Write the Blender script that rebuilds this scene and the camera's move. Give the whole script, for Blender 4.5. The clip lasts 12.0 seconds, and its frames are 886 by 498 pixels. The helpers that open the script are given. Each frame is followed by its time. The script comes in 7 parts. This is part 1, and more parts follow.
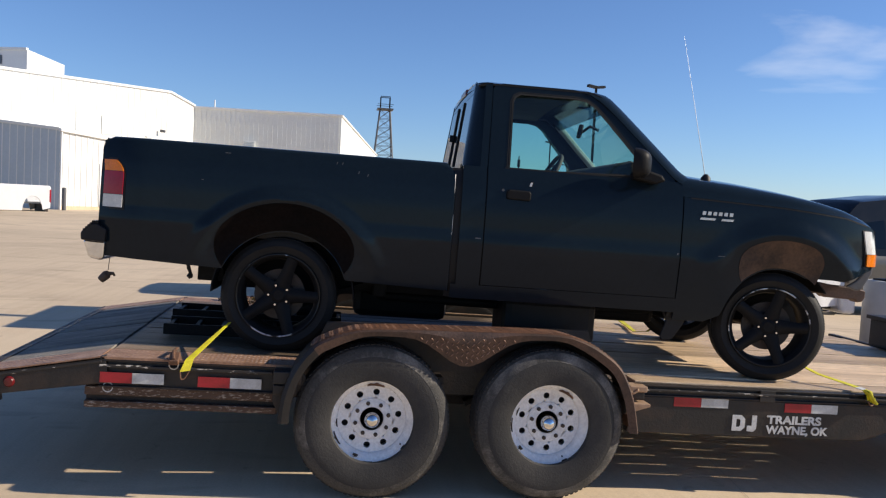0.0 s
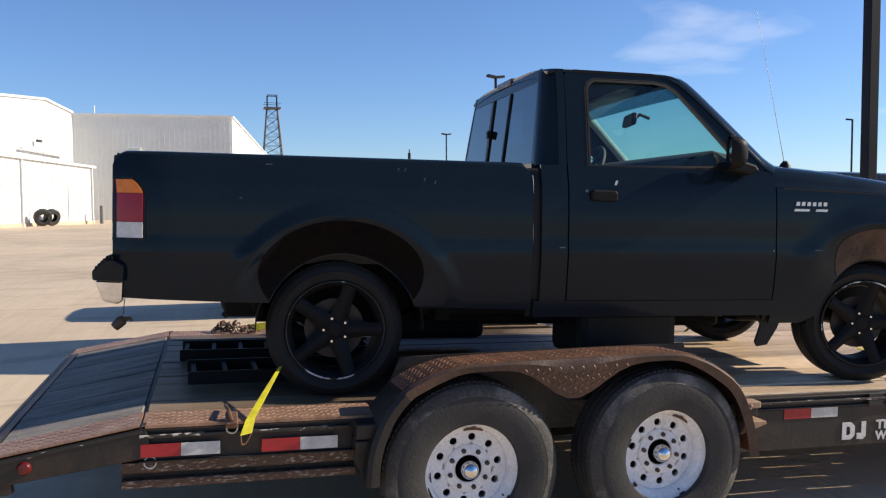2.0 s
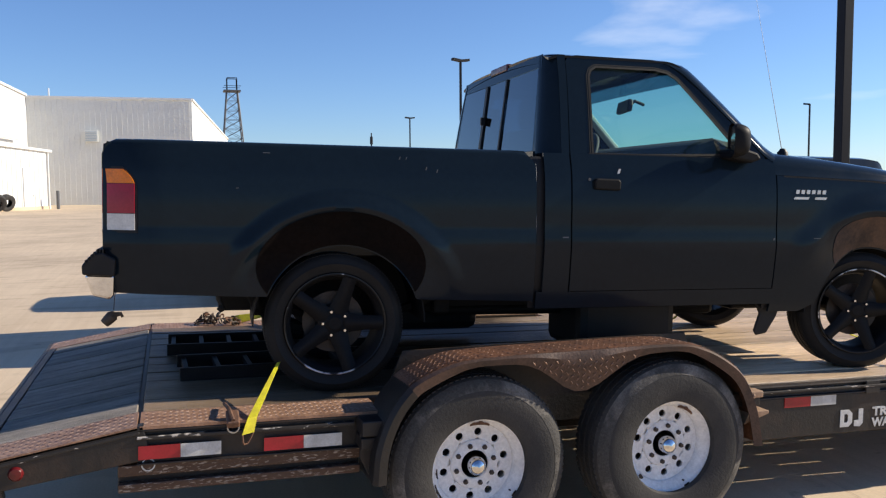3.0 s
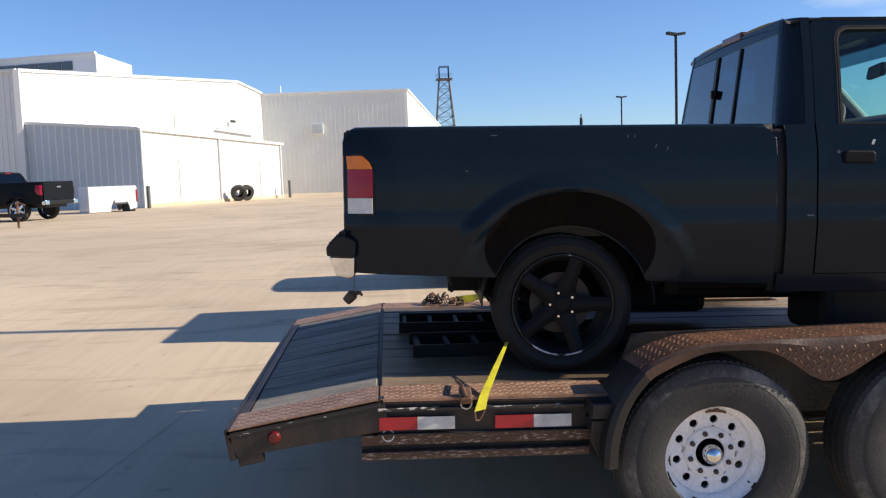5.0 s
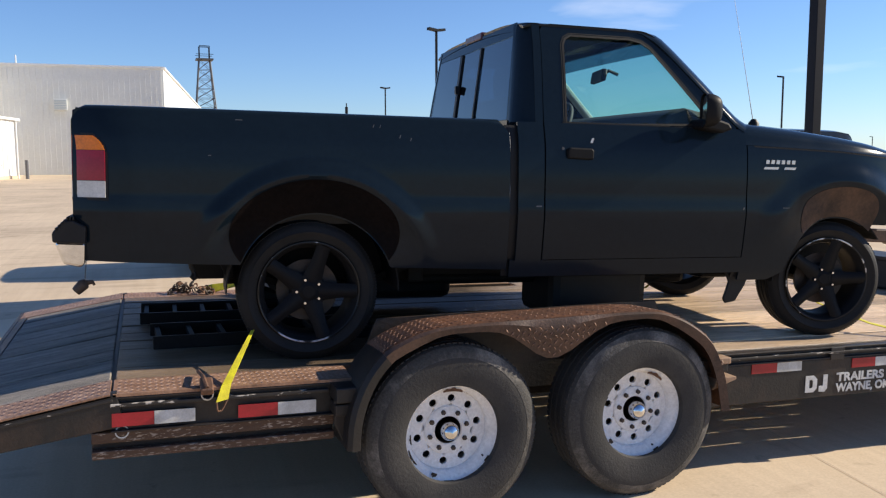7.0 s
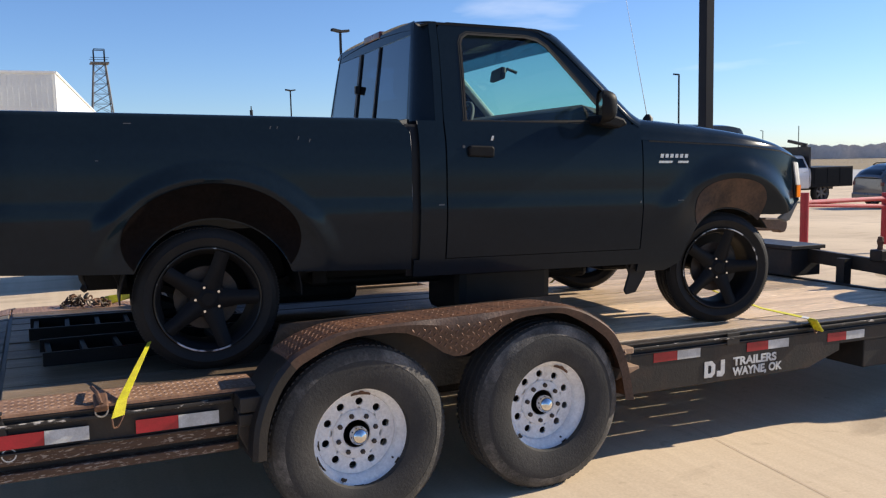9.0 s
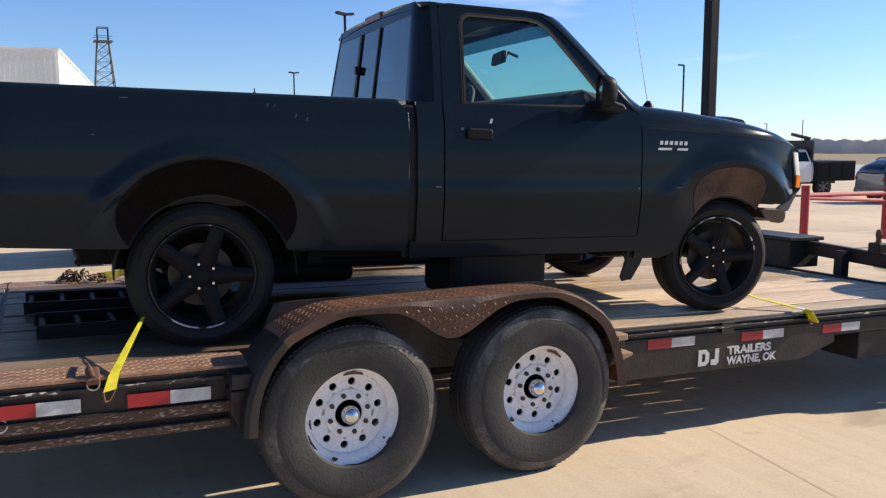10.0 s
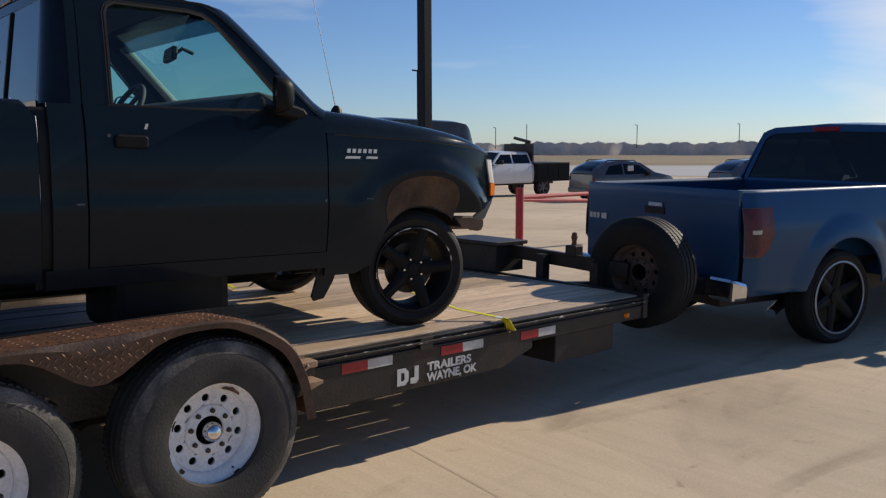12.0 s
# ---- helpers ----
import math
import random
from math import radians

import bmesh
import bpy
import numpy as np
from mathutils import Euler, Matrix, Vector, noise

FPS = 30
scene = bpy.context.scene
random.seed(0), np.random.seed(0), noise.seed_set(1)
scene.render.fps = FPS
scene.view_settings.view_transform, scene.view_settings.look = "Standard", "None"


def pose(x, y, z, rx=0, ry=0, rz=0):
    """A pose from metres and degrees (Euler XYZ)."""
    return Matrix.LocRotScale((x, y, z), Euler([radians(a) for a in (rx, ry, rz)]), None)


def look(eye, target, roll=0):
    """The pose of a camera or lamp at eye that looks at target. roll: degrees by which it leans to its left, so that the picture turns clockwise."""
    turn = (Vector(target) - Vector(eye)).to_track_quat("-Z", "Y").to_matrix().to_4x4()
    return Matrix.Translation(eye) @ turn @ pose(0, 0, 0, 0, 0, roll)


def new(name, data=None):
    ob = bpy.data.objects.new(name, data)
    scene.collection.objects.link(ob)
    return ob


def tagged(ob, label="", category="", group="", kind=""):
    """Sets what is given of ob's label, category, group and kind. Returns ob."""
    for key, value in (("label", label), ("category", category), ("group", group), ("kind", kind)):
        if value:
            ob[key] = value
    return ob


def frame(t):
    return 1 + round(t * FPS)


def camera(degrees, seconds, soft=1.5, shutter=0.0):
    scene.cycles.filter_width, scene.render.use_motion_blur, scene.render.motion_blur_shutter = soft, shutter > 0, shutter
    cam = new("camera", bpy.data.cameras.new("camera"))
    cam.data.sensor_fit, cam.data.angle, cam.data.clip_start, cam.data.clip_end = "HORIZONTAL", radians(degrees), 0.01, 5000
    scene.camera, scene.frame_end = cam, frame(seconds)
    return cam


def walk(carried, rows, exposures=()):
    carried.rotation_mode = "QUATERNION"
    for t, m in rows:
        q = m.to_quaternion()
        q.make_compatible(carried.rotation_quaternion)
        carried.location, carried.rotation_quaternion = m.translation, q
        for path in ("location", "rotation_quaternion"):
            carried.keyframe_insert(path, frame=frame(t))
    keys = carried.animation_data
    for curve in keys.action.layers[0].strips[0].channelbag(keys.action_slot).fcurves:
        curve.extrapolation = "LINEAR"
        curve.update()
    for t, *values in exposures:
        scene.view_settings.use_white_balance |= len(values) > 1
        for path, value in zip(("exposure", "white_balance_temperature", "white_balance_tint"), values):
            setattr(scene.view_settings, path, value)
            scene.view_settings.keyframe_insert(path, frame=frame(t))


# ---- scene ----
cam = camera(56.1, 12.0, soft=1.25)
PATH = [
    (0, (-0.292, -4.171, 1.504), (-0.003, -2.194, 1.4), 2.9),
    (0.5, (-0.526, -3.994, 1.5), (0.005, -2.075, 1.308), 0.8),
    (1, (-0.752, -3.796, 1.53), (-0.091, -1.921, 1.318), -0.1),
    (1.5, (-0.88, -3.564, 1.545), (-0.277, -1.664, 1.388), -0.1),
    (2, (-1.061, -3.359, 1.554), (-0.524, -1.435, 1.442), -0.3),
    (2.5, (-1.199, -3.254, 1.578), (-0.6, -1.35, 1.454), -0.7),
    (2.7, (-1.202, -3.227, 1.581), (-0.571, -1.334, 1.445), -0.5),
    (4.3, (-1.272, -3.193, 1.573), (-0.979, -1.224, 1.377), -1.1),
    (4.5, (-1.281, -3.188, 1.573), (-1.084, -1.207, 1.384), -1.5),
    (5, (-1.279, -3.194, 1.572), (-1.15, -1.206, 1.391), -2.0),
    (5.5, (-1.286, -3.194, 1.57), (-1.158, -1.207, 1.384), -2.1),
    (6, (-1.281, -3.202, 1.569), (-1.05, -1.226, 1.372), -1.5),
    (6.5, (-1.233, -3.204, 1.564), (-0.73, -1.281, 1.344), -0.6),
    (7, (-1.203, -3.229, 1.568), (-0.528, -1.359, 1.348), -0.2),
    (7.5, (-1.205, -3.222, 1.567), (-0.496, -1.364, 1.355), -0.1),
    (7.7, (-1.215, -3.22, 1.564), (-0.507, -1.361, 1.354), -0.3),
    (9.3, (-1.152, -3.217, 1.559), (-0.268, -1.437, 1.337), -1.5),
    (9.5, (-1.168, -3.209, 1.554), (-0.343, -1.402, 1.324), -1.3),
    (10, (-1.136, -3.223, 1.54), (-0.27, -1.438, 1.287), -0.2),
    (10.5, (-1.076, -3.242, 1.556), (0.084, -1.634, 1.297), 0.6),
    (11, (-0.976, -3.232, 1.552), (0.473, -1.878, 1.29), 0.9),
    (11.5, (-0.786, -3.193, 1.541), (0.76, -1.952, 1.278), 0.6),
    (12, (-0.654, -3.058, 1.565), (0.707, -1.614, 1.316), -0.2),
]
EXPOSURES = [(0, 0.30), (0.5, 0.52), (1.0, 0.55), (1.5, 0.33), (2.0, 0.44), (2.5, 0.44), (4.5, 0.50), (6.0, 0.50), (7.5, 0.48), (9.5, 0.50), (10.0, 0.55), (10.5, 0.62), (11.0, 0.23), (11.5, -0.28), (12.0, -0.22)]
walk(cam, [(t, look(eye, target, roll)) for t, eye, target, roll in PATH], [(t, stops, 6500, 10.5) for t, stops in EXPOSURES])

# ---- world, sun, exposure ----
SUN_DIR = Vector((1.85, -0.205, 1.0)).normalized()      # towards the sun
sun_el = math.asin(SUN_DIR.z)
world = bpy.data.worlds.new("sky")
scene.world = world
world.use_nodes = True
wn, wl = world.node_tree.nodes, world.node_tree.links
sky = wn.new("ShaderNodeTexSky")
sky.sky_type, sky.sun_disc = "NISHITA", False
sky.sun_elevation = sun_el
sky.sun_rotation = math.atan2(SUN_DIR.x, SUN_DIR.y)
sky.altitude, sky.air_density, sky.dust_density, sky.ozone_density = 600, 1.0, 0.15, 4.0
# thin high clouds
tc = wn.new("ShaderNodeTexCoord")
mp = wn.new("ShaderNodeMapping")
mp.inputs["Scale"].default_value = (1.0, 1.6, 5.0)
mp.inputs["Rotation"].default_value = (0.15, 0.1, 0.6)
cn = wn.new("ShaderNodeTexNoise")
cn.inputs["Scale"].default_value, cn.inputs["Detail"].default_value = 2.6, 7
cn.inputs["Distortion"].default_value = 0.4
cr = wn.new("ShaderNodeValToRGB")
cr.color_ramp.elements[0].position, cr.color_ramp.elements[1].position = 0.70, 0.96
cm = wn.new("ShaderNodeMix")
cm.data_type = "RGBA"
cm.inputs[7].default_value = (11.0, 10.8, 10.6, 1)
mul = wn.new("ShaderNodeMath")
mul.operation = "MULTIPLY"
mul.inputs[1].default_value = 0.6
wl.new(tc.outputs["Generated"], mp.inputs[0])
wl.new(mp.outputs[0], cn.inputs["Vector"])
# more of them in two quarters of the sky
last_cloud = cn.outputs["Fac"]
for way, lo, hi, most in (((0.950, 0.268, 0.145), 0.984, 0.9985, 0.44), ((0.545, 0.808, 0.235), 0.988, 0.9995, 0.21)):
    dot, reach, more = wn.new("ShaderNodeVectorMath"), wn.new("ShaderNodeMapRange"), wn.new("ShaderNodeMath")
    dot.operation, more.operation = "DOT_PRODUCT", "ADD"
    dot.inputs[1].default_value = Vector(way).normalized()
    reach.inputs[1].default_value, reach.inputs[2].default_value = lo, hi
    reach.inputs[3].default_value, reach.inputs[4].default_value = 0.0, most
    wl.new(tc.outputs["Generated"], dot.inputs[0])
    wl.new(dot.outputs["Value"], reach.inputs[0])
    wl.new(reach.outputs[0], more.inputs[0])
    wl.new(last_cloud, more.inputs[1])
    last_cloud = more.outputs[0]
wl.new(last_cloud, cr.inputs[0])
wl.new(cr.outputs[0], mul.inputs[0])
wl.new(mul.outputs[0], cm.inputs[0])
tint = wn.new("ShaderNodeMix")
tint.data_type, tint.blend_type = "RGBA", "MULTIPLY"
tint.inputs[0].default_value = 1.0
tint.inputs[7].default_value = (0.85, 0.97, 1.20, 1)
wl.new(sky.outputs[0], tint.inputs[6])
wl.new(tint.outputs[2], cm.inputs[6])
bg = wn["Background"]
wl.new(cm.outputs[2], bg.inputs[0])
bg.inputs[1].default_value = 0.090
sun = new("sun", bpy.data.lights.new("sun", "SUN"))
sun.data.energy, sun.data.angle, sun.data.color = 5.0, radians(0.53), (1.0, 0.895, 0.735)
sun.matrix_world = look(SUN_DIR * 60, (0, 0, 0))


# ---- materials ----
def surf(name, base, other=None, scale=3.0, rough=0.6, metal=0.0, bump=0.1, fine=60.0, mix=(0.35, 0.7), coat=0.0, spread=0.12, ior=1.45, stretch=(1, 1, 1), rnd=0.0, third=None):
    """A surface with two scales of variation, in metres of the object."""
    m = bpy.data.materials.new(name)
    m.use_nodes = True
    n, l = m.node_tree.nodes, m.node_tree.links
    b = n["Principled BSDF"]
    other = other or tuple(c * 0.7 for c in base)
    co, ma = n.new("ShaderNodeTexCoord"), n.new("ShaderNodeMapping")
    ma.inputs["Scale"].default_value = stretch
    l.new(co.outputs["Object"], ma.inputs[0])
    big, small = n.new("ShaderNodeTexNoise"), n.new("ShaderNodeTexNoise")
    for t, sc, de in ((big, scale, 6), (small, fine, 4)):
        t.inputs["Scale"].default_value, t.inputs["Detail"].default_value = sc, de
        t.inputs["Roughness"].default_value = 0.6
        l.new(ma.outputs[0], t.inputs["Vector"])
    ramp = n.new("ShaderNodeValToRGB")
    e = ramp.color_ramp.elements
    e[0].position, e[1].position = mix
    e[0].color, e[1].color = (*base, 1), (*other, 1)
    if third:
        x = e.new(min(0.99, mix[1] + 0.12))
        x.color = (*third, 1)
    l.new(big.outputs["Fac"], ramp.inputs[0])
    fm = n.new("ShaderNodeMix")
    fm.data_type, fm.blend_type = "RGBA", "MULTIPLY"
    fm.inputs[0].default_value = 1.0
    fr = n.new("ShaderNodeMapRange")
    fr.inputs[1].default_value, fr.inputs[2].default_value = 0.3, 0.7
    fr.inputs[3].default_value, fr.inputs[4].default_value = 1 - spread, 1 + spread
    l.new(small.outputs["Fac"], fr.inputs[0])
    l.new(ramp.outputs[0], fm.inputs[6])
    l.new(fr.outputs[0], fm.inputs[7])
    last = fm.outputs[2]
    if rnd:
        oi, rr, rm = n.new("ShaderNodeObjectInfo"), n.new("ShaderNodeMapRange"), n.new("ShaderNodeMix")
        rm.data_type, rm.blend_type = "RGBA", "MULTIPLY"
        rm.inputs[0].default_value = 1.0
        rr.inputs[3].default_value, rr.inputs[4].default_value = 1 - rnd, 1 + rnd
        l.new(oi.outputs["Random"], rr.inputs[0])
        l.new(last, rm.inputs[6])
        l.new(rr.outputs[0], rm.inputs[7])
        last = rm.outputs[2]
    l.new(last, b.inputs["Base Color"])
    ro = n.new("ShaderNodeMapRange")
    ro.inputs[3].default_value, ro.inputs[4].default_value = max(0.02, rough - 0.1), min(1, rough + 0.1)
    l.new(big.outputs["Fac"], ro.inputs[0])
    l.new(ro.outputs[0], b.inputs["Roughness"])
    b.inputs["Metallic"].default_value, b.inputs["IOR"].default_value = metal, ior
    b.inputs["Coat Weight"].default_value, b.inputs["Coat Roughness"].default_value = coat, 0.06
    if bump:
        bp = n.new("ShaderNodeBump")
        bp.inputs["Strength"].default_value, bp.inputs["Distance"].default_value = bump, 0.01
        l.new(small.outputs["Fac"], bp.inputs["Height"])
        l.new(bp.outputs[0], b.inputs["Normal"])
    return m


def glass(name, tint, base=0.05, power=4.0):
    """Thin tinted glass: clear when faced, glossy at a slant."""
    m = bpy.data.materials.new(name)
    m.use_nodes = True
    n, l = m.node_tree.nodes, m.node_tree.links
    n.remove(n["Principled BSDF"])
    tr, gl, lw, mx = n.new("ShaderNodeBsdfTransparent"), n.new("ShaderNodeBsdfGlossy"), n.new("ShaderNodeLayerWeight"), n.new("ShaderNodeMixShader")
    pw, mr = n.new("ShaderNodeMath"), n.new("ShaderNodeMapRange")
    tr.inputs[0].default_value = (*tint, 1)
    gl.inputs["Roughness"].default_value = 0.01
    lw.inputs["Blend"].default_value = 0.5
    pw.operation = "POWER"
    pw.inputs[1].default_value = power
    mr.inputs[3].default_value, mr.inputs[4].default_value = base, 0.95
    l.new(lw.outputs["Facing"], pw.inputs[0])
    l.new(pw.outputs[0], mr.inputs[0])
    l.new(mr.outputs[0], mx.inputs[0])
    l.new(tr.outputs[0], mx.inputs[1])
    l.new(gl.outputs[0], mx.inputs[2])
    l.new(mx.outputs[0], n["Material Output"].inputs[0])
    return m


def lamp_plastic(name, col, rough=0.15):
    m = surf(name, col, tuple(c * 0.75 for c in col), 12, rough, 0, 0.02, 120, coat=0.2, ior=1.35)
    return m


PAINT = surf("black_paint", (0.0066, 0.0122, 0.0180), (0.0076, 0.0138, 0.0200), 2.5, 0.12, 0, 0.004, 40, coat=0.0, spread=0.08, ior=1.28)
PLASTIC = surf("black_plastic", (0.013, 0.013, 0.014), (0.018, 0.018, 0.019), 8, 0.45, 0, 0.08, 200, ior=1.3)
RUBBER = surf("tyre_rubber", (0.030, 0.029, 0.028), (0.060, 0.055, 0.050), 4, 0.8, 0, 0.2, 90, (0.42, 0.75))
SCUFF_RUBBER = surf("scuffed_sidewall", (0.055, 0.052, 0.048), (0.21, 0.19, 0.165), 3.4, 0.85, 0, 0.3, 110, (0.50, 0.68), spread=0.3)
PLATE = surf("worn_tread_plate", (0.37, 0.215, 0.135), (0.21, 0.112, 0.066), 7, 0.5, 0.15, 0.2, 80, (0.38, 0.66), spread=0.25)
WORN_PLATE = surf("polished_tread_marks", (0.46, 0.33, 0.26), (0.30, 0.19, 0.14), 9, 0.42, 0.2, 0.1, 90, (0.4, 0.62))
WORN_RUST = surf("worn_tread_marks", (0.27, 0.16, 0.11), (0.16, 0.085, 0.055), 9, 0.48, 0.2, 0.1, 90, (0.4, 0.62))
FRAME_CHIPPED = surf("chipped_frame_edge", (0.03, 0.026, 0.023), (0.55, 0.50, 0.44), 34, 0.5, 0.1, 0.2, 90, (0.585, 0.62), stretch=(0.35, 1, 1))
PATCH = surf("yellowed_patch", (0.66, 0.655, 0.60), (0.62, 0.615, 0.565), 0.5, 0.5, 0, 0.03, 6)
# darker brown than ARCH_DUST: the rear arch's shade put into the colour
ARCH_SHADE = surf("shaded_brown_arch", (0.0072, 0.0050, 0.0045), (0.0038, 0.0038, 0.0040), 3.5, 0.6, 0, 0.1, 60, (0.40, 0.68), spread=0.3, ior=1.12)
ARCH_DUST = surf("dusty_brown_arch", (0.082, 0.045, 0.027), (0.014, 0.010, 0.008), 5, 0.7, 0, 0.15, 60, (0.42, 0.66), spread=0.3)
# light grey carries rim-lip reflections and the painted edge glints
POLISH_GLINT = surf("polished_lip_painted_glint", (0.42, 0.42, 0.43), (0.32, 0.32, 0.32), 10, 0.25, 0.2, 0.02, 80)
# rust lightened to the look of sunlit edges
SUNLIT_RUST = surf("sunlit_rust", (0.42, 0.29, 0.19), (0.25, 0.15, 0.09), 10, 0.7, 0.1, 0.2, 80)
LUG = surf("dark_lug_steel", (0.06, 0.05, 0.045), (0.10, 0.07, 0.05), 20, 0.6, 0.3, 0.1, 90)
GLOSS_BLACK = surf("gloss_black_cap", (0.012, 0.012, 0.014), (0.016, 0.016, 0.018), 8, 0.22, 0, 0.02, 120, coat=0.5)
DARK_RUST = surf("dark_rusty_wheel", (0.12, 0.085, 0.065), (0.07, 0.04, 0.028), 9, 0.7, 0.2, 0.2, 80)
RUBBER_NEW = surf("clean_tyre_rubber", (0.016, 0.016, 0.016), (0.024, 0.023, 0.022), 6, 0.6, 0, 0.15, 90, ior=1.25)
RIM_BLACK = surf("black_alloy", (0.010, 0.010, 0.011), (0.014, 0.014, 0.014), 6, 0.5, 0, 0.02, 90, ior=1.2)
RIM_EDGE = surf("bare_alloy_edge", (0.02, 0.02, 0.02), (0.6, 0.6, 0.6), 9, 0.3, 0.5, 0.05, 60, (0.55, 0.60))
RIM_WHITE = surf("white_wheel_paint", (0.87, 0.86, 0.85), (0.78, 0.76, 0.74), 7, 0.42, 0, 0.08, 70, (0.4, 0.66), third=(0.60, 0.52, 0.45))
STEEL = surf("galvanised_steel", (0.5, 0.5, 0.5), (0.32, 0.31, 0.3), 12, 0.35, 0.9, 0.06, 80)
CHROME = surf("chrome", (0.75, 0.75, 0.76), (0.6, 0.6, 0.6), 10, 0.12, 1.0, 0.01, 80)
FRAME = surf("black_frame_steel", (0.02, 0.018, 0.017), (0.055, 0.035, 0.025), 5, 0.5, 0.1, 0.2, 60, (0.45, 0.72))
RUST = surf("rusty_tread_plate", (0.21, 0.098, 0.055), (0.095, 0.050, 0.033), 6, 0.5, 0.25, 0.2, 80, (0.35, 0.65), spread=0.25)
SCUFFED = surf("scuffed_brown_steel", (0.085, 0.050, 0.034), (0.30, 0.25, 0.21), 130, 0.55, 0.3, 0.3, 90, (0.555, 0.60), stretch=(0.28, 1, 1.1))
# darker brown than RUST, for the skirts and the bumper bracket
DEEP_RUST = surf("deep_rust_skirt", (0.105, 0.060, 0.042), (0.055, 0.036, 0.028), 6, 0.55, 0.2, 0.2, 80, (0.35, 0.65), spread=0.25)
LEG_STEEL = surf("black_leg_steel", (0.013, 0.011, 0.010), (0.034, 0.023, 0.018), 6, 0.55, 0.1, 0.2, 80, (0.48, 0.75))
RUST_EDGE = surf("rusted_edge", (0.22, 0.11, 0.06), (0.07, 0.04, 0.03), 12, 0.7, 0.1, 0.3, 80)
WOOD = surf("weathered_plank", (0.70, 0.52, 0.345), (0.48, 0.34, 0.215), 2.2, 0.5, 0, 0.5, 30, (0.35, 0.7), stretch=(0.25, 6, 6), rnd=0.28, spread=0.34, third=(0.14, 0.095, 0.06))


def soil_and_shade(m):
    """Dirt and oil on the rear boards, plus the pickup's shade put into their colour."""
    n, l = m.node_tree.nodes, m.node_tree.links
    b = n["Principled BSDF"]
    last = b.inputs["Base Color"].links[0].from_socket
    co, sep, no, ad, mr, ramp, mx = (n.new("ShaderNode" + k) for k in ("TexCoord", "SeparateXYZ", "TexNoise", "Math", "MapRange", "ValToRGB", "Mix"))
    no.inputs["Scale"].default_value, no.inputs["Detail"].default_value = 2.2, 6
    ad.operation = "ADD"
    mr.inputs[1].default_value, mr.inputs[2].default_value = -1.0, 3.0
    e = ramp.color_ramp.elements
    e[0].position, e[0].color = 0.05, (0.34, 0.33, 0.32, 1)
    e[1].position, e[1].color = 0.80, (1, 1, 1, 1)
    # darkest over the stretch beneath the pickup, shade painted into the wood
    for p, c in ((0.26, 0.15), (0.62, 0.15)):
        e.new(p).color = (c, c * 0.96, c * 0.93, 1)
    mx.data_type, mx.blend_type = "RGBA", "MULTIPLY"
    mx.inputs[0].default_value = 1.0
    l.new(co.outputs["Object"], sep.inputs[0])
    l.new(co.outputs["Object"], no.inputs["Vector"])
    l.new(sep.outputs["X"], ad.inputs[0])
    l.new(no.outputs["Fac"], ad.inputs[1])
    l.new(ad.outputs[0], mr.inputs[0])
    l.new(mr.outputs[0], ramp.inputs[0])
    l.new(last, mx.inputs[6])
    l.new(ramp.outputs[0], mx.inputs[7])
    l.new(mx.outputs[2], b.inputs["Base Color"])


soil_and_shade(WOOD)
WOOD_OLD = surf("grey_weathered_plank", (0.27, 0.24, 0.20), (0.13, 0.115, 0.098), 2.2, 0.8, 0, 0.5, 30, (0.35, 0.7), stretch=(0.25, 6, 6), rnd=0.2, spread=0.3)
STRAP = surf("yellow_webbing", (0.72, 0.66, 0.02), (0.5, 0.42, 0.03), 14, 0.65, 0, 0.3, 300)
TAPE_RED = surf("red_reflective_tape", (0.42, 0.02, 0.03), (0.28, 0.02, 0.02), 14, 0.35, 0, 0.05, 200)
TAPE_WHITE = surf("white_reflective_tape", (0.62, 0.62, 0.60), (0.42, 0.41, 0.38), 14, 0.4, 0, 0.05, 200)
LETTER = surf("white_decal", (0.68, 0.68, 0.66), (0.45, 0.44, 0.42), 20, 0.5, 0, 0.02, 200)
SILVER = surf("silver_badge", (0.66, 0.67, 0.68), (0.5, 0.5, 0.5), 20, 0.25, 0.6, 0.02, 200)


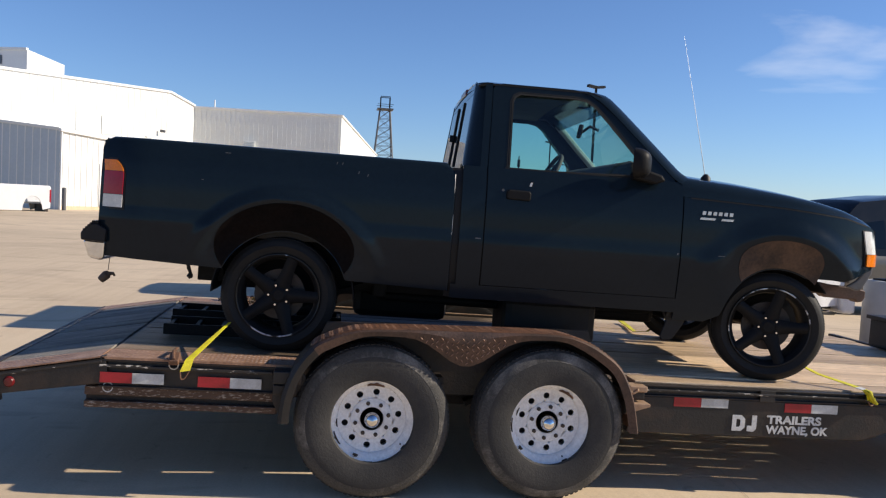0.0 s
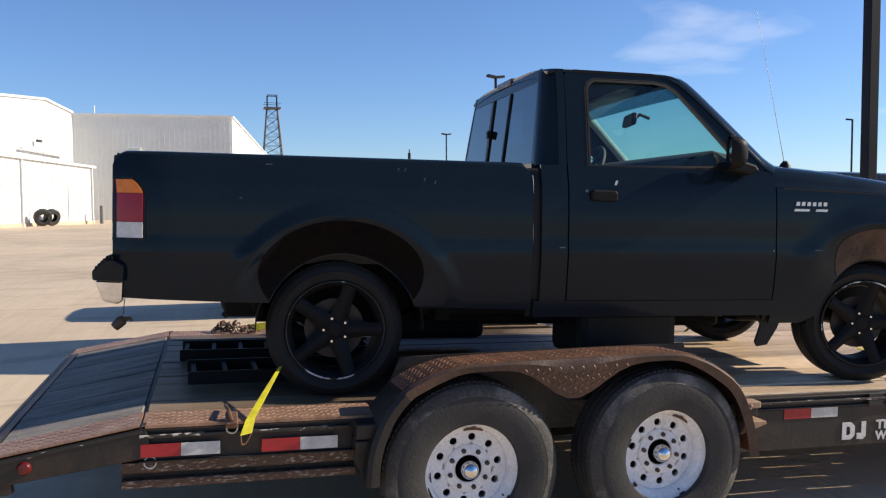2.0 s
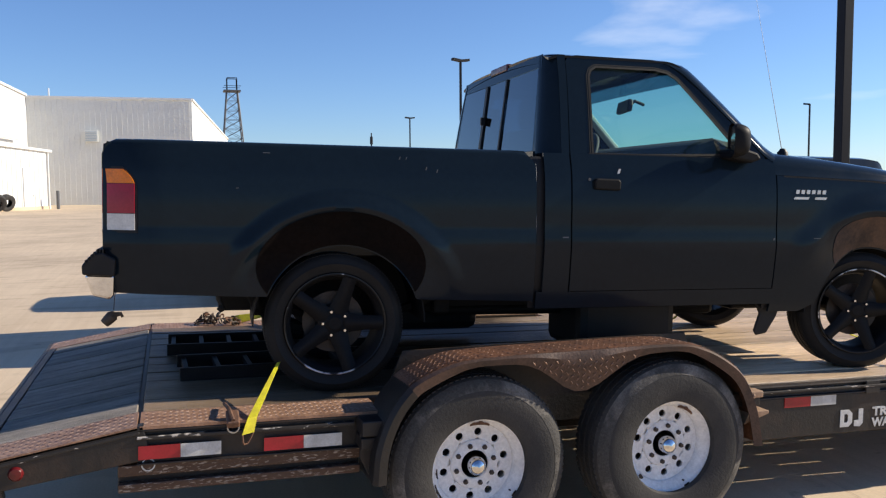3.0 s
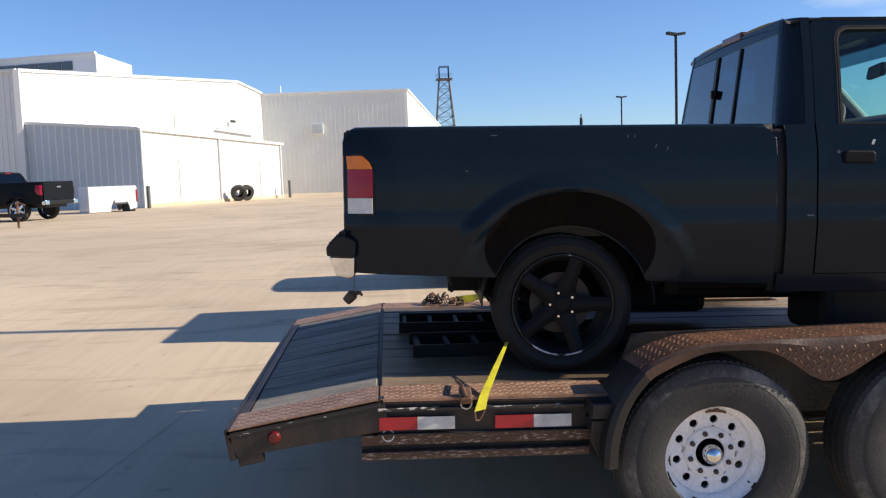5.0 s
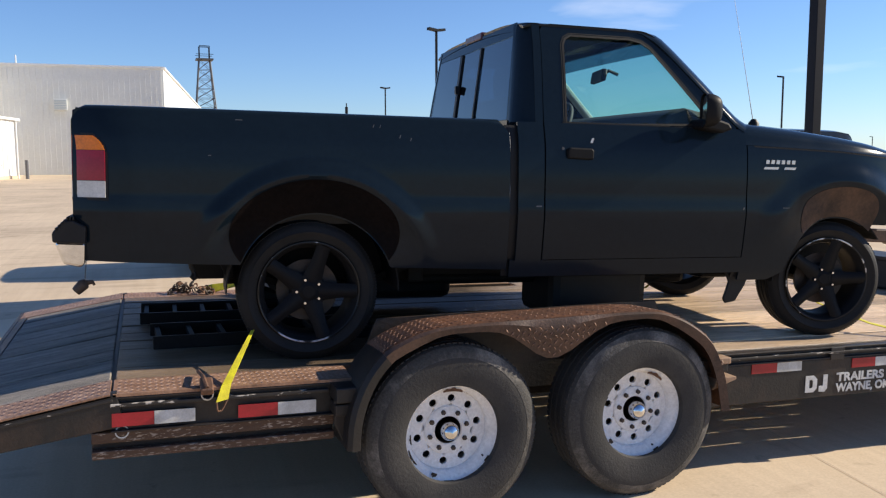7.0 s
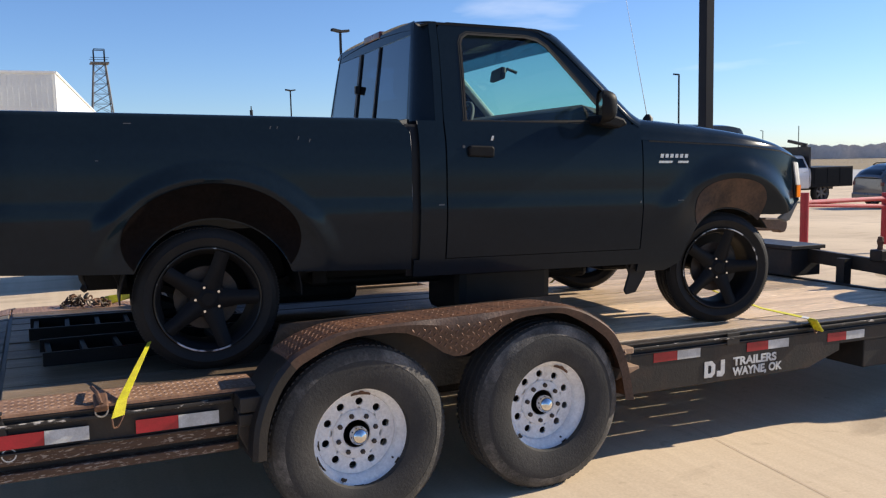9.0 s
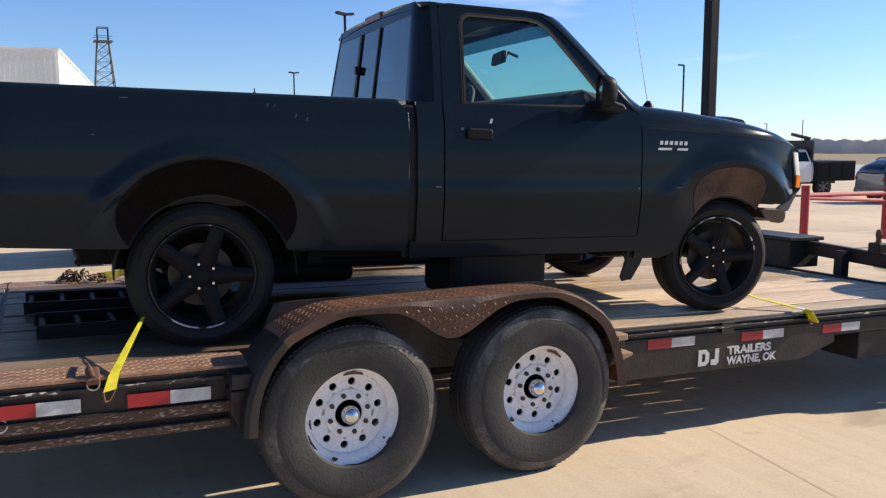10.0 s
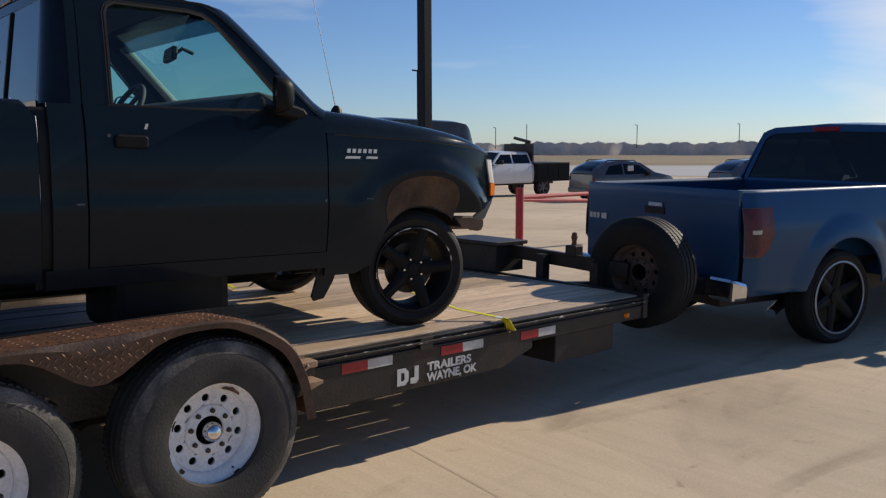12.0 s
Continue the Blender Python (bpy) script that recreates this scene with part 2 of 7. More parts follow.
def concrete():
    """Pale tan yard concrete: slab tones, broad stains, dark spots and fine grain."""
    m = surf("concrete", (0.68, 0.54, 0.375), (0.565, 0.445, 0.305), 0.16, 0.85, 0, 0.05, 70, (0.36, 0.66), spread=0.08)
    n, l = m.node_tree.nodes, m.node_tree.links
    b = n["Principled BSDF"]
    last = b.inputs["Base Color"].links[0].from_socket
    co, ma = n.new("ShaderNodeTexCoord"), n.new("ShaderNodeMapping")
    ma.inputs["Rotation"].default_value = (0, 0, radians(9.1))
    l.new(co.outputs["Object"], ma.inputs[0])
    slab = n.new("ShaderNodeTexBrick")
    slab.offset = 0.0
    for key, val in (("Scale", 1.0), ("Mortar Size", 0.0), ("Brick Width", 5.2), ("Row Height", 4.7)):
        slab.inputs[key].default_value = val
    slab.inputs["Color1"].default_value, slab.inputs["Color2"].default_value = (0.955, 0.957, 0.96, 1), (1.02, 1.02, 1.015, 1)
    l.new(ma.outputs[0], slab.inputs["Vector"])
    fac = [slab.outputs["Color"]]
    for scale, lo, hi, dark, dist, stretch in ((0.9, 0.56, 0.72, (0.74, 0.72, 0.71, 1), 1.6, (0.5, 1.8, 1)), (7.0, 0.66, 0.76, (0.72, 0.70, 0.69, 1), 0.4, (1, 1, 1)), (0.35, 0.50, 0.70, (0.84, 0.83, 0.83, 1), 0.8, (1, 1, 1)), (1.0, 0.40, 0.62, (0.94, 0.93, 0.92, 1), 0.2, (11, 0.5, 1)), (22.0, 0.70, 0.78, (0.70, 0.68, 0.66, 1), 0.0, (1, 1, 1))):
        mp2, no, ra = n.new("ShaderNodeMapping"), n.new("ShaderNodeTexNoise"), n.new("ShaderNodeValToRGB")
        mp2.inputs["Scale"].default_value = stretch
        no.inputs["Scale"].default_value, no.inputs["Detail"].default_value, no.inputs["Distortion"].default_value = scale, 8, dist
        e = ra.color_ramp.elements
        e[0].position, e[1].position = lo, hi
        e[0].color, e[1].color = (1, 1, 1, 1), dark
        l.new(co.outputs["Object"], mp2.inputs[0])
        l.new(mp2.outputs[0], no.inputs["Vector"])
        l.new(no.outputs["Fac"], ra.inputs[0])
        fac.append(ra.outputs[0])
    for f in fac:
        mx = n.new("ShaderNodeMix")
        mx.data_type, mx.blend_type = "RGBA", "MULTIPLY"
        mx.inputs[0].default_value = 1.0
        l.new(last, mx.inputs[6])
        l.new(f, mx.inputs[7])
        last = mx.outputs[2]
    l.new(last, b.inputs["Base Color"])
    return m


CONCRETE = concrete()
PALE = surf("pale_road", (0.46, 0.45, 0.43), (0.40, 0.39, 0.375), 0.1, 0.8, 0, 0.1, 3)
JOINT = surf("joint_tar", (0.42, 0.345, 0.26), (0.48, 0.395, 0.30), 3, 0.9, 0, 0.2, 40)
WHITE_CLAD = surf("white_metal_cladding", (0.74, 0.74, 0.72), (0.67, 0.67, 0.65), 0.25, 0.5, 0, 0.03, 6, spread=0.03)
SLATE_CLAD = surf("blue_grey_cladding", (0.49, 0.55, 0.58), (0.43, 0.49, 0.52), 0.25, 0.5, 0, 0.03, 6, spread=0.04)
GREY_CLAD = surf("pale_grey_cladding", (0.74, 0.75, 0.71), (0.66, 0.67, 0.64), 0.25, 0.5, 0, 0.03, 6, spread=0.04)
BLUE = surf("blue_metallic_paint", (0.022, 0.074, 0.162), (0.020, 0.066, 0.146), 3, 0.2, 0.25, 0.0, 400, coat=0.12, ior=1.3, spread=0.06)
RED = surf("red_paint", (0.42, 0.03, 0.04), (0.3, 0.03, 0.03), 4, 0.5, 0, 0.05, 60)
DARKPOLE = surf("dark_bronze_pole", (0.010, 0.011, 0.015), (0.016, 0.017, 0.021), 1.5, 0.6, 0.0, 0.05, 40, ior=1.25)
LENS_RED = lamp_plastic("red_lens", (0.36, 0.012, 0.03))
SMOKED = surf("smoked_red_lens", (0.12, 0.008, 0.010), (0.045, 0.004, 0.006), 9, 0.3, 0, 0.02, 120, (0.45, 0.6), coat=0.15)
LENS_AMBER = lamp_plastic("amber_lens", (0.85, 0.22, 0.01))
LENS_CLEAR = lamp_plastic("clear_lens", (0.68, 0.66, 0.62))
GLASS = glass("side_glass", (0.62, 0.84, 0.79))
GLASS_DARK = glass("tinted_glass", (0.14, 0.19, 0.28), 0.065, 3.2)
GLASS_BAND = glass("windscreen_band", (0.16, 0.24, 0.30), 0.03, 5.0)
GLASS_BLACK = glass("dark_glass", (0.05, 0.06, 0.07), 0.035, 4.0)
DASH = surf("grey_dashboard", (0.05, 0.05, 0.052), (0.07, 0.07, 0.07), 8, 0.7, 0, 0.1, 150)
SUNLIT_TRIM = surf("sunlit_interior_trim", (0.62, 0.64, 0.60), (0.54, 0.55, 0.52), 8, 0.6, 0, 0.05, 150)
DARK_CLOTH = surf("dark_seat_cloth", (0.06, 0.06, 0.066), (0.045, 0.045, 0.05), 8, 0.9, 0, 0.2, 200)
GRASS = surf("dry_grass", (0.30, 0.22, 0.12), (0.19, 0.15, 0.08), 0.05, 0.95, 0, 0.4, 2.5, spread=0.25)
# far paler than bare twigs: haze is put into the base colour
TREES = surf("haze_pale_trees", (0.62, 0.56, 0.52), (0.66, 0.57, 0.50), 0.15, 0.95, 0, 0.0, 1.0)
CAR_WHITE = surf("white_car_paint", (0.75, 0.75, 0.75), (0.7, 0.7, 0.7), 3, 0.3, 0, 0.01, 60, coat=0.6)
CAR_GREY = surf("gunmetal_car_paint", (0.075, 0.080, 0.088), (0.085, 0.089, 0.095), 3, 0.3, 0.3, 0.01, 60, coat=0.7)
BLACKISH = surf("black_car_paint", (0.006, 0.007, 0.009), (0.009, 0.010, 0.012), 3, 0.45, 0, 0.0, 60, coat=0.0, ior=1.2)
NAVY = surf("navy_black_van_paint", (0.006, 0.008, 0.013), (0.008, 0.010, 0.015), 3, 0.2, 0, 0.0, 60, coat=0.0, ior=1.3)
CAR_TAN = surf("champagne_car_paint", (0.095, 0.084, 0.070), (0.085, 0.076, 0.064), 3, 0.35, 0.4, 0.01, 60, coat=0.6)
LEAD = surf("lead_grey_paint", (0.12, 0.12, 0.125), (0.09, 0.09, 0.09), 3, 0.5, 0.1, 0.05, 60)


# ---- mesh helpers ----
def part(name, bm, material, parent=None, label="", smooth=False, xf=None, bevel=0.0, solid=0.0):
    """Links a bmesh as one mesh object, under a thing or a part."""
    if xf is not None:
        bm.transform(xf)
    bmesh.ops.recalc_face_normals(bm, faces=bm.faces)
    me = bpy.data.meshes.new(name)
    bm.to_mesh(me)
    bm.free()
    me.materials.append(material)
    if smooth:
        me.shade_smooth()
        me.set_sharp_from_angle(angle=radians(38))
    ob = new(name, me)
    if parent is not None:
        ob.parent = parent
    if label:
        tagged(ob, label)
    if solid:
        md = ob.modifiers.new("thick", "SOLIDIFY")
        md.thickness, md.offset = solid, 0
        if smooth:
            md = ob.modifiers.new("crisp", "EDGE_SPLIT")
            md.split_angle = radians(40)
    if bevel:
        md = ob.modifiers.new("edge", "BEVEL")
        md.width, md.segments, md.limit_method, md.angle_limit = bevel, 2, "ANGLE", radians(40)
    return ob


def thing(name, label, category, group="", m=None):
    e = new(name)
    e.empty_display_size = 0.2
    if m is not None:
        e.matrix_basis = m
    return tagged(e, label, category, group)


def box(x0, x1, y0, y1, z0, z1, bm=None):
    bm = bm or bmesh.new()
    v = [bm.verts.new((x, y, z)) for x in (x0, x1) for y in (y0, y1) for z in (z0, z1)]
    for f in ((0, 1, 3, 2), (4, 6, 7, 5), (0, 4, 5, 1), (2, 3, 7, 6), (0, 2, 6, 4), (1, 5, 7, 3)):
        bm.faces.new([v[i] for i in f])
    return bm


def beam(a, b, w, h, bm=None, up=(0, 0, 1)):
    """A rectangular bar from a to b, w wide and h high."""
    bm = bm or bmesh.new()
    a, b = Vector(a), Vector(b)
    d = (b - a).normalized()
    s = d.cross(Vector(up))
    if s.length < 1e-4:
        s = d.cross(Vector((1, 0, 0)))
    s.normalize()
    u = s.cross(d)
    q = [[bm.verts.new(p + s * i * w / 2 + u * j * h / 2) for i, j in ((-1, -1), (1, -1), (1, 1), (-1, 1))] for p in (a, b)]
    bm.faces.new(q[0][::-1])
    bm.faces.new(q[1])
    for k in range(4):
        bm.faces.new((q[0][k], q[0][(k + 1) % 4], q[1][(k + 1) % 4], q[1][k]))
    return bm


def prism(pts, axis, c0, c1, bm=None):
    """A closed outline, extruded along an axis from c0 to c1. Outline in the other two axes, in order."""
    bm = bm or bmesh.new()

    def put(p, c):
        return {"x": (c, p[0], p[1]), "y": (p[0], c, p[1]), "z": (p[0], p[1], c)}[axis]
    r0, r1 = [bm.verts.new(put(p, c0)) for p in pts], [bm.verts.new(put(p, c1)) for p in pts]
    bm.faces.new(r0[::-1])
    bm.faces.new(r1)
    for i in range(len(pts)):
        j = (i + 1) % len(pts)
        bm.faces.new((r0[i], r0[j], r1[j], r1[i]))
    return bm


def tube(pts, r, n=8, bm=None, cap=True):
    """A round bar along points; r is one radius or one for each point."""
    bm = bm or bmesh.new()
    pts = [Vector(p) for p in pts]
    rr = r if isinstance(r, (list, tuple)) else [r] * len(pts)
    rings, up = [], None
    for i, p in enumerate(pts):
        d = (pts[min(i + 1, len(pts) - 1)] - pts[max(i - 1, 0)]).normalized()
        if up is None:
            up = Vector((0, 0, 1)) if abs(d.z) < 0.9 else Vector((1, 0, 0))
        s = d.cross(up).normalized()
        up = s.cross(d).normalized()
        rings.append([bm.verts.new(p + (s * math.cos(2 * math.pi * k / n) + up * math.sin(2 * math.pi * k / n)) * rr[i]) for k in range(n)])
    for a, b in zip(rings, rings[1:]):
        for k in range(n):
            bm.faces.new((a[k], a[(k + 1) % n], b[(k + 1) % n], b[k]))
    if cap:
        bm.faces.new(rings[0][::-1])
        bm.faces.new(rings[-1])
    return bm


def lathe(profile, n=48, axis="y", centre=(0, 0, 0), bm=None, close=False):
    """Turns (radius, along) pairs round an axis."""
    bm = bm or bmesh.new()
    c = Vector(centre)
    rings = []
    for r, h in profile:
        ring = []
        for k in range(n):
            a = 2 * math.pi * k / n
            p = {"y": (r * math.cos(a), h, r * math.sin(a)), "z": (r * math.cos(a), r * math.sin(a), h), "x": (h, r * math.cos(a), r * math.sin(a))}[axis]
            ring.append(bm.verts.new(c + Vector(p)))
        rings.append(ring)
    pairs = list(zip(rings, rings[1:])) + ([(rings[-1], rings[0])] if close else [])
    for a, b in pairs:
        for k in range(n):
            bm.faces.new((a[k], a[(k + 1) % n], b[(k + 1) % n], b[k]))
    return bm


def grid(nu, nv, fn, bm=None):
    """A sheet of nu by nv quads; fn(u, v), both 0 to 1, gives a point."""
    bm = bm or bmesh.new()
    g = [[bm.verts.new(fn(i / nu, j / nv)) for j in range(nv + 1)] for i in range(nu + 1)]
    for i in range(nu):
        for j in range(nv):
            bm.faces.new((g[i][j], g[i + 1][j], g[i + 1][j + 1], g[i][j + 1]))
    return bm


def lerp(x, table):
    """Piecewise linear look-up in ((x, y), ...)."""
    if x <= table[0][0]:
        return table[0][1]
    for (a, ya), (b, yb) in zip(table, table[1:]):
        if x <= b:
            return ya + (yb - ya) * (x - a) / (b - a)
    return table[-1][1]


def smooth_lerp(x, table):
    """The same, eased by a short running mean."""
    w = 0.03
    return sum(lerp(x + d * w, table) for d in (-1, -0.5, 0, 0.5, 1)) / 5


def ring_between(outer, inner, k, fn, bm=None):
    """Quads between two outlines with the same corners, each side cut in k; fn(u, v) places a point."""
    bm = bm or bmesh.new()

    def dense(p):
        out = []
        for i in range(len(p)):
            a, b = p[i], p[(i + 1) % len(p)]
            out += [(a[0] + (b[0] - a[0]) * j / k, a[1] + (b[1] - a[1]) * j / k) for j in range(k)]
        return out
    o, n = dense(outer), dense(inner)
    rows = []
    for f in (0, 0.5, 1):
        rows.append([bm.verts.new(fn(a[0] + (b[0] - a[0]) * f, a[1] + (b[1] - a[1]) * f)) for a, b in zip(o, n)])
    for r, q in zip(rows, rows[1:]):
        for i in range(len(o)):
            j = (i + 1) % len(o)
            bm.faces.new((r[i], r[j], q[j], q[i]))
    return bm


def text_part(name, body, size, m, material, parent, sx=1.0, shear=0.0, extrude=0.0012, offset=0.0):
    """Raised letters as a mesh, from the built-in font, squeezed by sx."""
    cu = bpy.data.curves.new(name, "FONT")
    cu.body, cu.size, cu.extrude, cu.shear, cu.offset = body, size, extrude, shear, offset
    tmp = bpy.data.objects.new(name, cu)
    scene.collection.objects.link(tmp)
    dg = bpy.context.evaluated_depsgraph_get()
    me = bpy.data.meshes.new_from_object(tmp.evaluated_get(dg))
    bpy.data.objects.remove(tmp)
    me.transform(m @ Matrix.Diagonal((sx, 1, 1, 1)))
    me.materials.clear()
    me.materials.append(material)
    ob = new(name, me)
    ob.parent = parent
    return ob


# ---- ground ----
def ground_z(x, y):
    """The yard is level round the trailer and falls away towards the field."""
    s = x * 0.766 + y * 0.643
    across = abs(-x * 0.643 + y * 0.766) / max(1.0, s)
    near = -0.0082 * min(7.1, max(0.0, x - 0.92)) - 0.045 * math.exp(-((x - 2.9) / 0.9) ** 2)      # a shallow dip in front of the axles
    t = min(1.0, max(0.0, (s - 9.0) / 36.0))
    side = min(1.0, max(0.0, (1.15 - across) / 0.35))
    return near + (-1.0 - near) * t * side * side * (3 - 2 * side)


def ground_sheet():
    bm = bmesh.new()
    rings = [0, 0.5, 1, 1.5, 2, 2.5, 3, 3.5, 4, 4.5, 5, 6, 7, 8, 10, 12, 14, 17, 20, 24, 28, 32, 36, 40, 44, 48, 52, 56, 60, 70, 90, 120, 250, 600, 1500, 4000]
    n = 96
    prev = None
    c = bm.verts.new((0, 0, 0))
    for r in rings[1:]:
        ring = [bm.verts.new((r * math.cos(2 * math.pi * k / n), r * math.sin(2 * math.pi * k / n), ground_z(r * math.cos(2 * math.pi * k / n), r * math.sin(2 * math.pi * k / n)))) for k in range(n)]
        for k in range(n):
            if prev is None:
                bm.faces.new((c, ring[k], ring[(k + 1) % n]))
            else:
                bm.faces.new((prev[k], ring[k], ring[(k + 1) % n], prev[(k + 1) % n]))
        prev = ring
    return bm


tagged(part("ground", ground_sheet(), CONCRETE), "pale tan concrete yard with stains and joints", "ground", kind="structure")


# ---- trailer ----
DECK = pose(0, 0, 0.642, 0, 1.5, 0)      # deck top: x along, y across, z up from the boards
NEAR, FAR = 0.09, 2.63
trailer = thing("flatbed_trailer", "rusty black tandem-axle flatbed trailer with wooden deck", "trailer")


def tp(name, bm, mat, label="", **kw):
    return part(name, bm, mat, trailer, label, xf=DECK, **kw)


# deck boards
y0, y1, nb = 0.315, 2.405, 11
bw = (y1 - y0) / nb
for i in range(nb):
    a = y0 + i * bw
    dz = random.uniform(-0.006, 0.003)
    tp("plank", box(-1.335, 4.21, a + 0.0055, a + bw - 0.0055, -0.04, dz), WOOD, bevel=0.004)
for s0, s1 in ((0.145, 0.31), (2.41, 2.575)):
    tp("plank", box(1.44, 4.21, s0, s1, -0.04, -0.004), WOOD, bevel=0.004)
# beavertail
TAIL = DECK @ pose(-1.345, 0, 0, 0, -10.5, 0)
for i in range(nb):
    a = y0 + i * bw
    part("ramp_plank", box(-0.562, -0.012, a + 0.006, a + bw - 0.006, -0.04, random.uniform(-0.004, 0.002)), WOOD_OLD, trailer, xf=TAIL, bevel=0.004)


def tread_marks(x0, x1, y0, y1, z, step=0.03, side="z"):
    """Raised lozenges of tread plate in alternating directions."""
    bm = bmesh.new()
    row = 0
    a = x0 + step / 2
    while a < x1:
        b = y0 + step / 2 + (row % 2) * step / 2
        col = 0
        while b < y1:
            t = radians(45 if (row + col) % 2 else -45)
            c, s = math.cos(t), math.sin(t)
            pts = [(-0.013, 0), (0, 0.0035), (0.013, 0), (0, -0.0035)]
            q = [(a + p * c - r * s, b + p * s + r * c) for p, r in pts]
            if side == "z":
                base, top = [bm.verts.new((p[0], p[1], z)) for p in q], bm.verts.new((a, b, z + 0.0022))
            else:
                base, top = [bm.verts.new((p[0], z, p[1])) for p in q], bm.verts.new((a, z - 0.0022, b))
            for k in range(4):
                bm.faces.new((base[k], base[(k + 1) % 4], top))
            b += step
            col += 1
        a += step * 0.9
        row += 1
    return bm


# tread plate strips beside the boards, behind the wheels
for s0, s1 in ((NEAR, 0.313), (2.407, FAR)):
    pl = tp("tread_plate", box(-1.34, -0.40, s0, s1, -0.012, 0.0), PLATE, "rusty diamond tread plate")
    tagged(part("tread_pattern", tread_marks(-1.33, -0.41, s0 + 0.01, s1 - 0.01, 0.0, 0.025), WORN_PLATE, pl, xf=DECK), kind="stuff")
    pl = part("tread_plate", box(-0.61, -0.005, s0, s1, -0.012, 0.002), PLATE, trailer, xf=TAIL)
    tagged(part("tread_pattern", tread_marks(-0.60, -0.02, s0 + 0.01, s1 - 0.01, 0.002, 0.025), WORN_PLATE, pl, xf=TAIL), kind="stuff")
# tail crossbar and end plate
part("tail_plate", box(-0.607, -0.567, 0.316, 2.404, -0.014, 0.001), FRAME, trailer, "flat steel plate across the tail end", xf=TAIL, bevel=0.002)
part("tail_bar", box(-0.63, -0.605, NEAR, FAR, -0.125, 0.004), FRAME, trailer, xf=TAIL, bevel=0.004)
tp("knee_bar", box(-1.362, -1.338, NEAR + 0.03, FAR - 0.03, -0.10, -0.012), FRAME)


def channel(x0, x1, y, z0, z1, out=-1, w=0.05, t=0.008, xf=None):
    """A C-shaped rail with flanges away from the middle."""
    s = 1 if out < 0 else -1
    return prism([(y, z0), (y + w * s, z0), (y + w * s, z0 + t), (y + 0.028 * s, z0 + t), (y + 0.028 * s, z1 - t), (y + w * s, z1 - t), (y + w * s, z1), (y, z1), (y, z1 - t), (y + 0.02 * s, z1 - t), (y + 0.02 * s, z0 + t), (y, z0 + t)], "x", x0, x1)


for side, y, out in (("near", NEAR, -1), ("far", FAR, 1)):
    o = 1 if out < 0 else -1
    tail_side = prism([(-0.63, 0.0), (0.02, 0.0), (0.02, -0.135), (-0.60, -0.115)], "y", *sorted((y, y + 0.05 * o)))
    part("tail_rail", tail_side, FRAME, trailer, xf=TAIL, bevel=0.005)
    r = tp("side_rail", channel(-1.35, -0.40, y, -0.152, -0.014, out), FRAME, bevel=0.003)
    part("rail_lip", box(-1.35, -0.51, *sorted((y - 0.006 * o, y + 0.02 * o)), -0.052, -0.038), FRAME_CHIPPED, r, xf=DECK, bevel=0.003)
    r = tp("side_rail", channel(1.42, 4.26, y, -0.075, -0.012, out), FRAME, bevel=0.003)
    part("rail_lip", box(1.42, 4.26, *sorted((y - 0.006 * o, y + 0.02 * o)), -0.046, -0.034), FRAME_CHIPPED, r, xf=DECK, bevel=0.003)
    part("tail_lip", box(-0.62, 0.0, *sorted((y - 0.005 * o, y + 0.02 * o)), -0.030, -0.018), FRAME_CHIPPED, trailer, xf=TAIL, bevel=0.003)
    # deep main beam in front of the wheels
    tp("main_beam", prism([(1.40, -0.076), (3.06, -0.076), (3.06, -0.20), (2.80, -0.28), (1.40, -0.28)], "y", *sorted((y + 0.012 * o, y + 0.075 * o))), FRAME, bevel=0.006)
    tp("front_beam", box(3.06, 4.26, *sorted((y + 0.014 * o, y + 0.07 * o)), -0.16, -0.076), FRAME, bevel=0.005)
    tp("step_box", box(3.30, 3.91, *sorted((y + 0.03 * o, y + 0.30 * o)), -0.335, -0.162), FRAME, bevel=0.006)
    # scuffed lower channel under the tail
    lo = tp("lower_channel", box(-1.42, -0.48, *sorted((y + 0.06 * o, y + 0.075 * o)), -0.258, -0.153), FRAME, "scuffed rusty lower channel", bevel=0.003)
    for za, zb in ((-0.197, -0.154), (-0.260, -0.226)):
        part("flange", box(-1.42, -0.48, *sorted((y + 0.02 * o, y + 0.07 * o)), za, zb), SCUFFED, lo, xf=DECK, bevel=0.004)
# cross members and inner frame
for i in range(11):
    x = -1.2 + i * 0.51
    tp("cross_member", box(x, x + 0.05, NEAR + 0.08, FAR - 0.08, -0.13, -0.042), FRAME)
for y in (0.62, 2.10):
    tp("frame_rail", box(-1.3, 4.20, y - 0.04, y + 0.04, -0.28, -0.131), FRAME)
tp("front_rail", box(4.212, 4.262, NEAR, FAR, -0.16, 0.01), FRAME, bevel=0.005)


# conspicuity tape
def tape(x0, x1, zc, h=0.05, y=NEAR - 0.002, name="reflective_tape"):
    xm = (x0 + x1) / 2
    a = tp(name, box(x0, xm, y - 0.0015, y + 0.001, zc - h / 2, zc + h / 2), TAPE_RED, "red half of reflective tape")
    b = tp(name, box(xm + 0.001, x1, y - 0.0015, y + 0.001, zc - h / 2, zc + h / 2), TAPE_WHITE, "white half of reflective tape")


